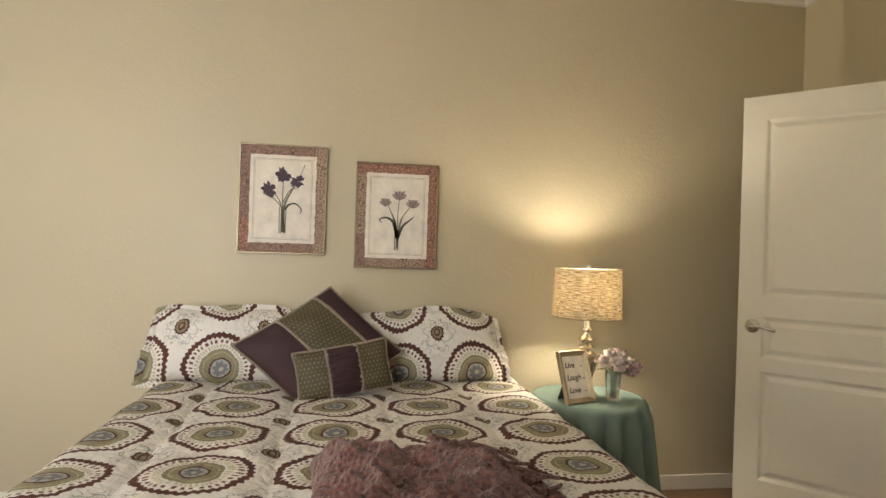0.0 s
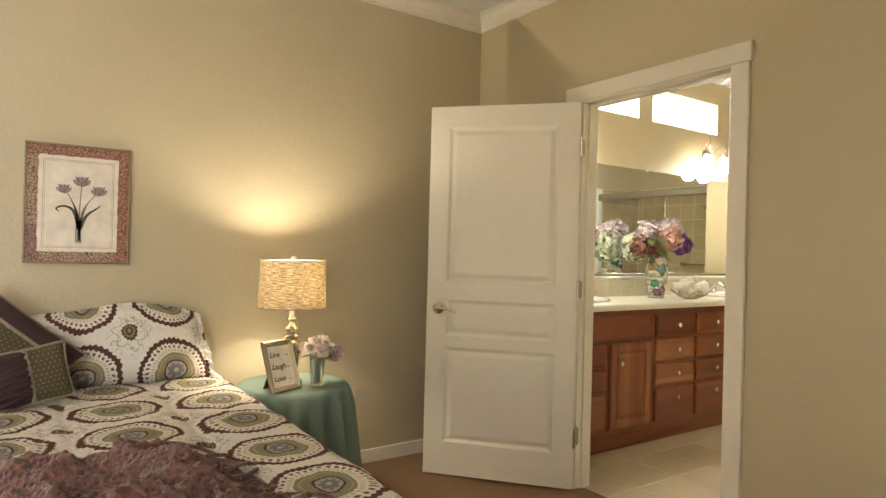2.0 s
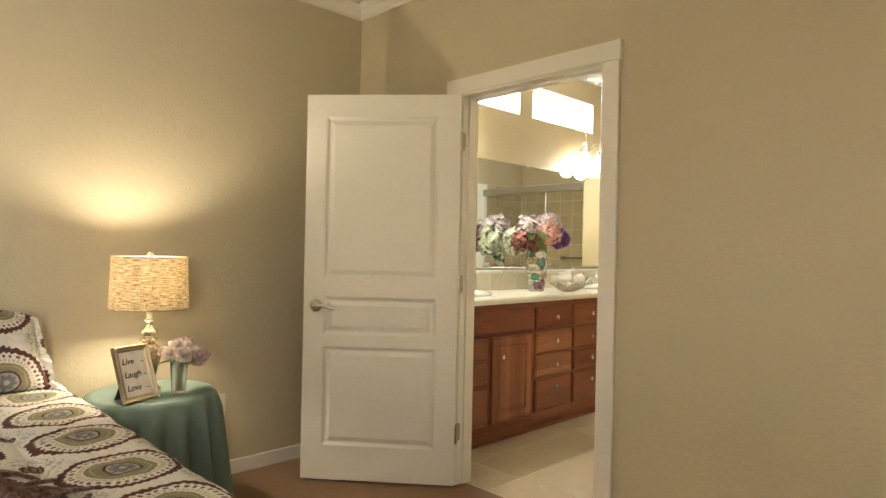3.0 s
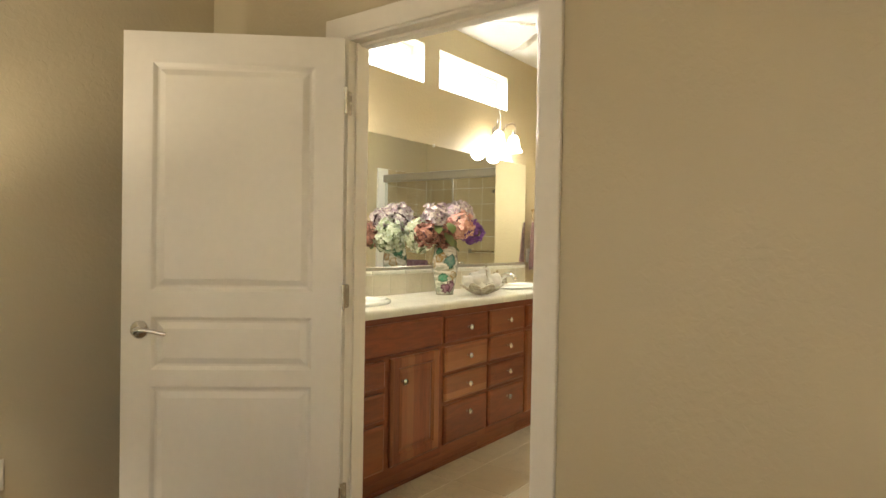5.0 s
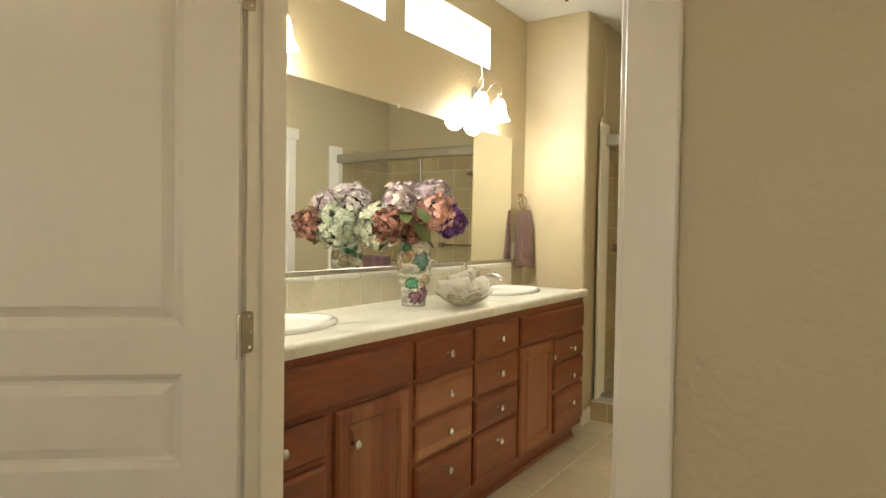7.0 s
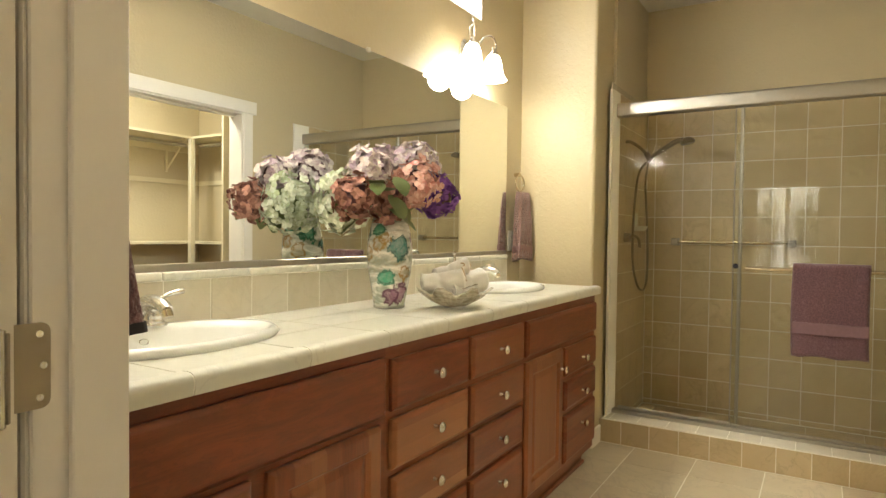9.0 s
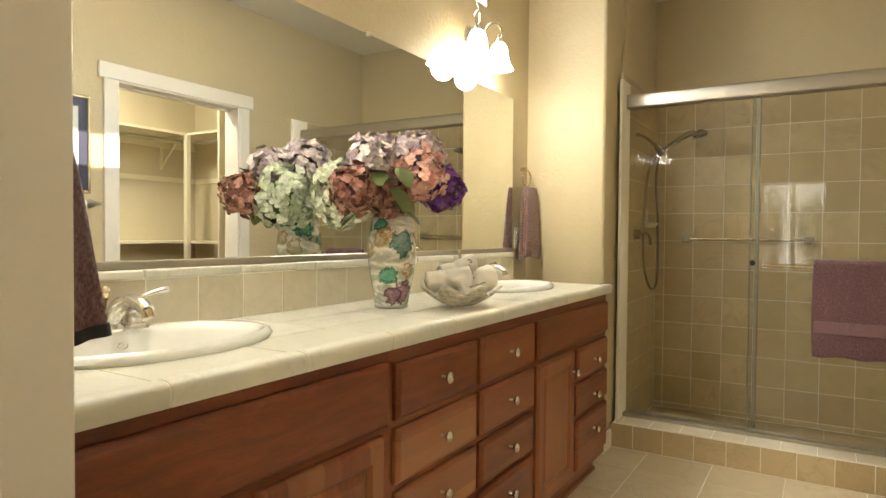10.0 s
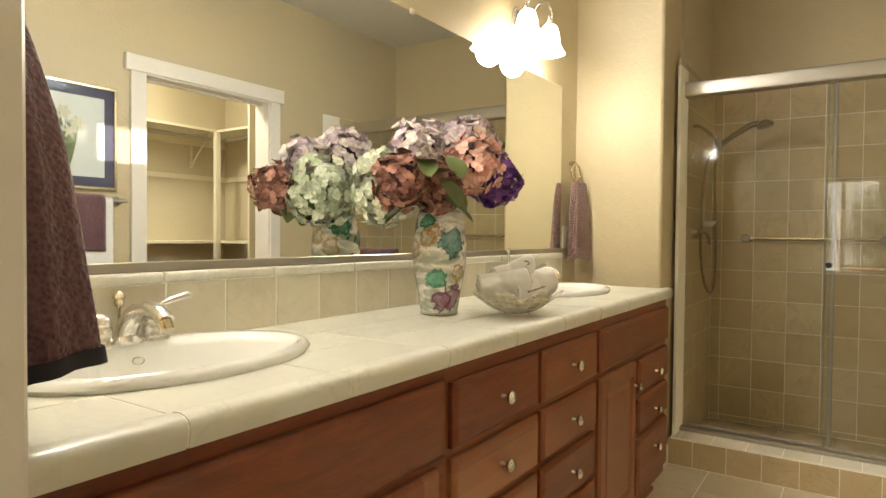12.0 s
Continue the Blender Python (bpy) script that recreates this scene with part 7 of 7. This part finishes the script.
        for x in (-0.008, 0.0, 0.009):
            strokes(bm, [(x, Y, -0.17), (x, Y, -0.08)], 0.0026, 0.002)
        for x, z, s in ((0.01, 0.088, 1.0), (-0.058, 0.055, 0.85), (0.078, 0.05, 0.95)):
            for k, a in enumerate((90, 62, 118, 140, 40, 75, 105)):
                petal2(bf, x, z - 0.008, radians(a), 0.046 * s, 0.0105 * s, Y - 0.0002 * (k + 1))
            for a in (60, 90, 120):
                strokes(bd, [(x, Y - 0.002, z - 0.008), (x + 0.02 * math.cos(radians(a)) * s, Y - 0.002, z + 0.016 * s), (x + 0.05 * math.cos(radians(a)) * s, Y - 0.002, z - 0.008 + 0.044 * s)], 0.0006, 0.0016)
            strokes(bd, [(x, Y - 0.002, z - 0.010), (x - 0.017 * s, Y - 0.002, z + 0.004), (x - 0.015 * s, Y - 0.002, z + 0.022), (x - 0.026 * s, Y - 0.002, z + 0.034 * s)], 0.0006, 0.0016)
            strokes(bd, [(x, Y - 0.002, z - 0.010), (x + 0.017 * s, Y - 0.002, z + 0.004), (x + 0.015 * s, Y - 0.002, z + 0.022), (x + 0.026 * s, Y - 0.002, z + 0.034 * s)], 0.0006, 0.0016)
        fm = mat("tulip_ink", (0.36, 0.26, 0.24), 0.8, var=0.6, scale=120)
    part("stem_drawing", bm, G, p)
    part("leaf_drawing", bd, DG, p)
    part("flower_drawing", bf, fm, p)


flower_picture(2.320, 2.735, 1.200, 1.728, "iris", (2, 0, 2, 1, 2), "framed iris drawing on parchment with a patterned terracotta border")
flower_picture(2.876, 3.288, 1.143, 1.668, "tulip", (1, 1, 0, 2, 0), "framed tulip drawing on parchment with a patterned brown border")


# ---- tiles of the bathroom floor and the shower, last ----
def tiles_on(parent, name, axis, at, out, u0, v0, pu, pv, ulo, uhi, vlo, vhi, material, gap=0.003, t=0.008):
    """Tiles over a rectangle, as one plane: axis is its normal, out the side to which they stand, cut at the rectangle's edge."""
    cache = {}
    i0, i1 = math.floor((ulo - u0) / pu) - 1, math.ceil((uhi - u0) / pu) + 1
    j0, j1 = math.floor((vlo - v0) / pv) - 1, math.ceil((vhi - v0) / pv) + 1
    for i in range(i0, i1):
        for j in range(j0, j1):
            a, b = max(ulo, u0 + i * pu), min(uhi, u0 + (i + 1) * pu)
            c, d = max(vlo, v0 + j * pv), min(vhi, v0 + (j + 1) * pv)
            if b - a < 0.012 or d - c < 0.012:
                continue
            key = (round(b - a, 3), round(d - c, 3))
            if key not in cache:
                w, h = (b - a - gap) / 2, (d - c - gap) / 2
                bm = bmesh.new()
                if axis == "x":
                    box(bm, 0 if out > 0 else -t, t if out > 0 else 0, -w, w, -h, h)
                elif axis == "y":
                    box(bm, -w, w, 0 if out > 0 else -t, t if out > 0 else 0, -h, h)
                else:
                    box(bm, -w, w, -h, h, 0 if out > 0 else -t, t if out > 0 else 0)
                bmesh.ops.bevel(bm, geom=list(bm.edges), offset=0.0012, segments=1, affect="EDGES")
                me = bpy.data.meshes.new(name)
                bm.to_mesh(me)
                bm.free()
                me.materials.append(material)
                cache[key] = me
            ob = new(name, cache[key])
            ob.parent = parent
            m, n = (a + b) / 2, (c + d) / 2
            ob.location = (at, m, n) if axis == "x" else (m, at, n) if axis == "y" else (m, n, at)


def group(name):
    return tagged(new(name), kind="structure")


tiles_on(group("floor_bath_tiles"), "floor_tile", "z", -0.006, 1, 5.640, 4.820, 0.33, 0.33, 5.39, 8.553, 3.402, 5.478, TILE_FLOOR, 0.004, 0.007)
struct("wall_shower_bed_back", B(9.4485, 9.469, 3.41, 5.002, 0.02, 2.055), GROUT)
struct("wall_shower_bed_side", B(8.60, 9.4485, 4.9955, 5.0115, 0.0, 2.055), GROUT)
struct("wall_shower_bed_far", B(8.60, 9.4485, 3.4005, 3.4165, 0.0, 2.055), GROUT)
P_ = 0.181
tiles_on(group("wall_shower_back_tiles"), "wall_tile", "x", 9.455, -1, 4.936, 2.055, P_, P_, 3.418, 4.994, 0.03, 2.055, TILE_WALL)
tiles_on(group("wall_shower_side_tiles"), "wall_tile", "y", 5.002, -1, 9.447, 2.055, P_, P_, 8.76, 9.447, 0.03, 2.055, TILE_WALL)
tiles_on(group("wall_shower_far_tiles"), "wall_tile", "y", 3.410, 1, 9.447, 2.055, P_, P_, 8.76, 9.447, 0.03, 2.055, TILE_WALL)
tiles_on(group("trim_curb_tiles"), "curb_tile", "x", 8.555, -1, 4.899, CT - 0.003, 0.157, 0.20, 3.402, 5.028, 0.003, CT - 0.003, TILE_WALL)
tiles_on(group("trim_curb_cap"), "curb_cap", "z", CT - 0.004, 1, 4.899, 3.402, 0.20, 0.157, 8.548, 8.815, 3.402, 5.001, TILE_SPLASH, 0.003, 0.006)
tiles_on(group("floor_shower_tiles"), "shower_floor_tile", "z", 0.02, 1, 9.0, 4.6, 0.30, 0.30, 8.82, 9.447, 3.42, 4.994, TILE_WALL)
tiles_on(group("trim_shower_bullnose"), "bullnose_tile", "y", 5.012, -1, 8.62, 2.055, 0.075, 0.153, 8.62, 8.695, 0.142, 2.055, TILE_SPLASH, 0.003, 0.010)
tiles_on(group("trim_shower_top"), "bullnose_tile", "y", 5.012, -1, 8.70, 2.057, 0.153, 0.04, 8.62, 9.447, 2.057, 2.097, TILE_SPLASH, 0.003, 0.010)
tiles_on(group("trim_shower_top_back"), "bullnose_tile", "x", 9.469, -1, 4.936, 2.057, 0.153, 0.04, 3.418, 4.994, 2.057, 2.097, TILE_SPLASH, 0.003, 0.020)
bpy.data.objects.remove(cutter)
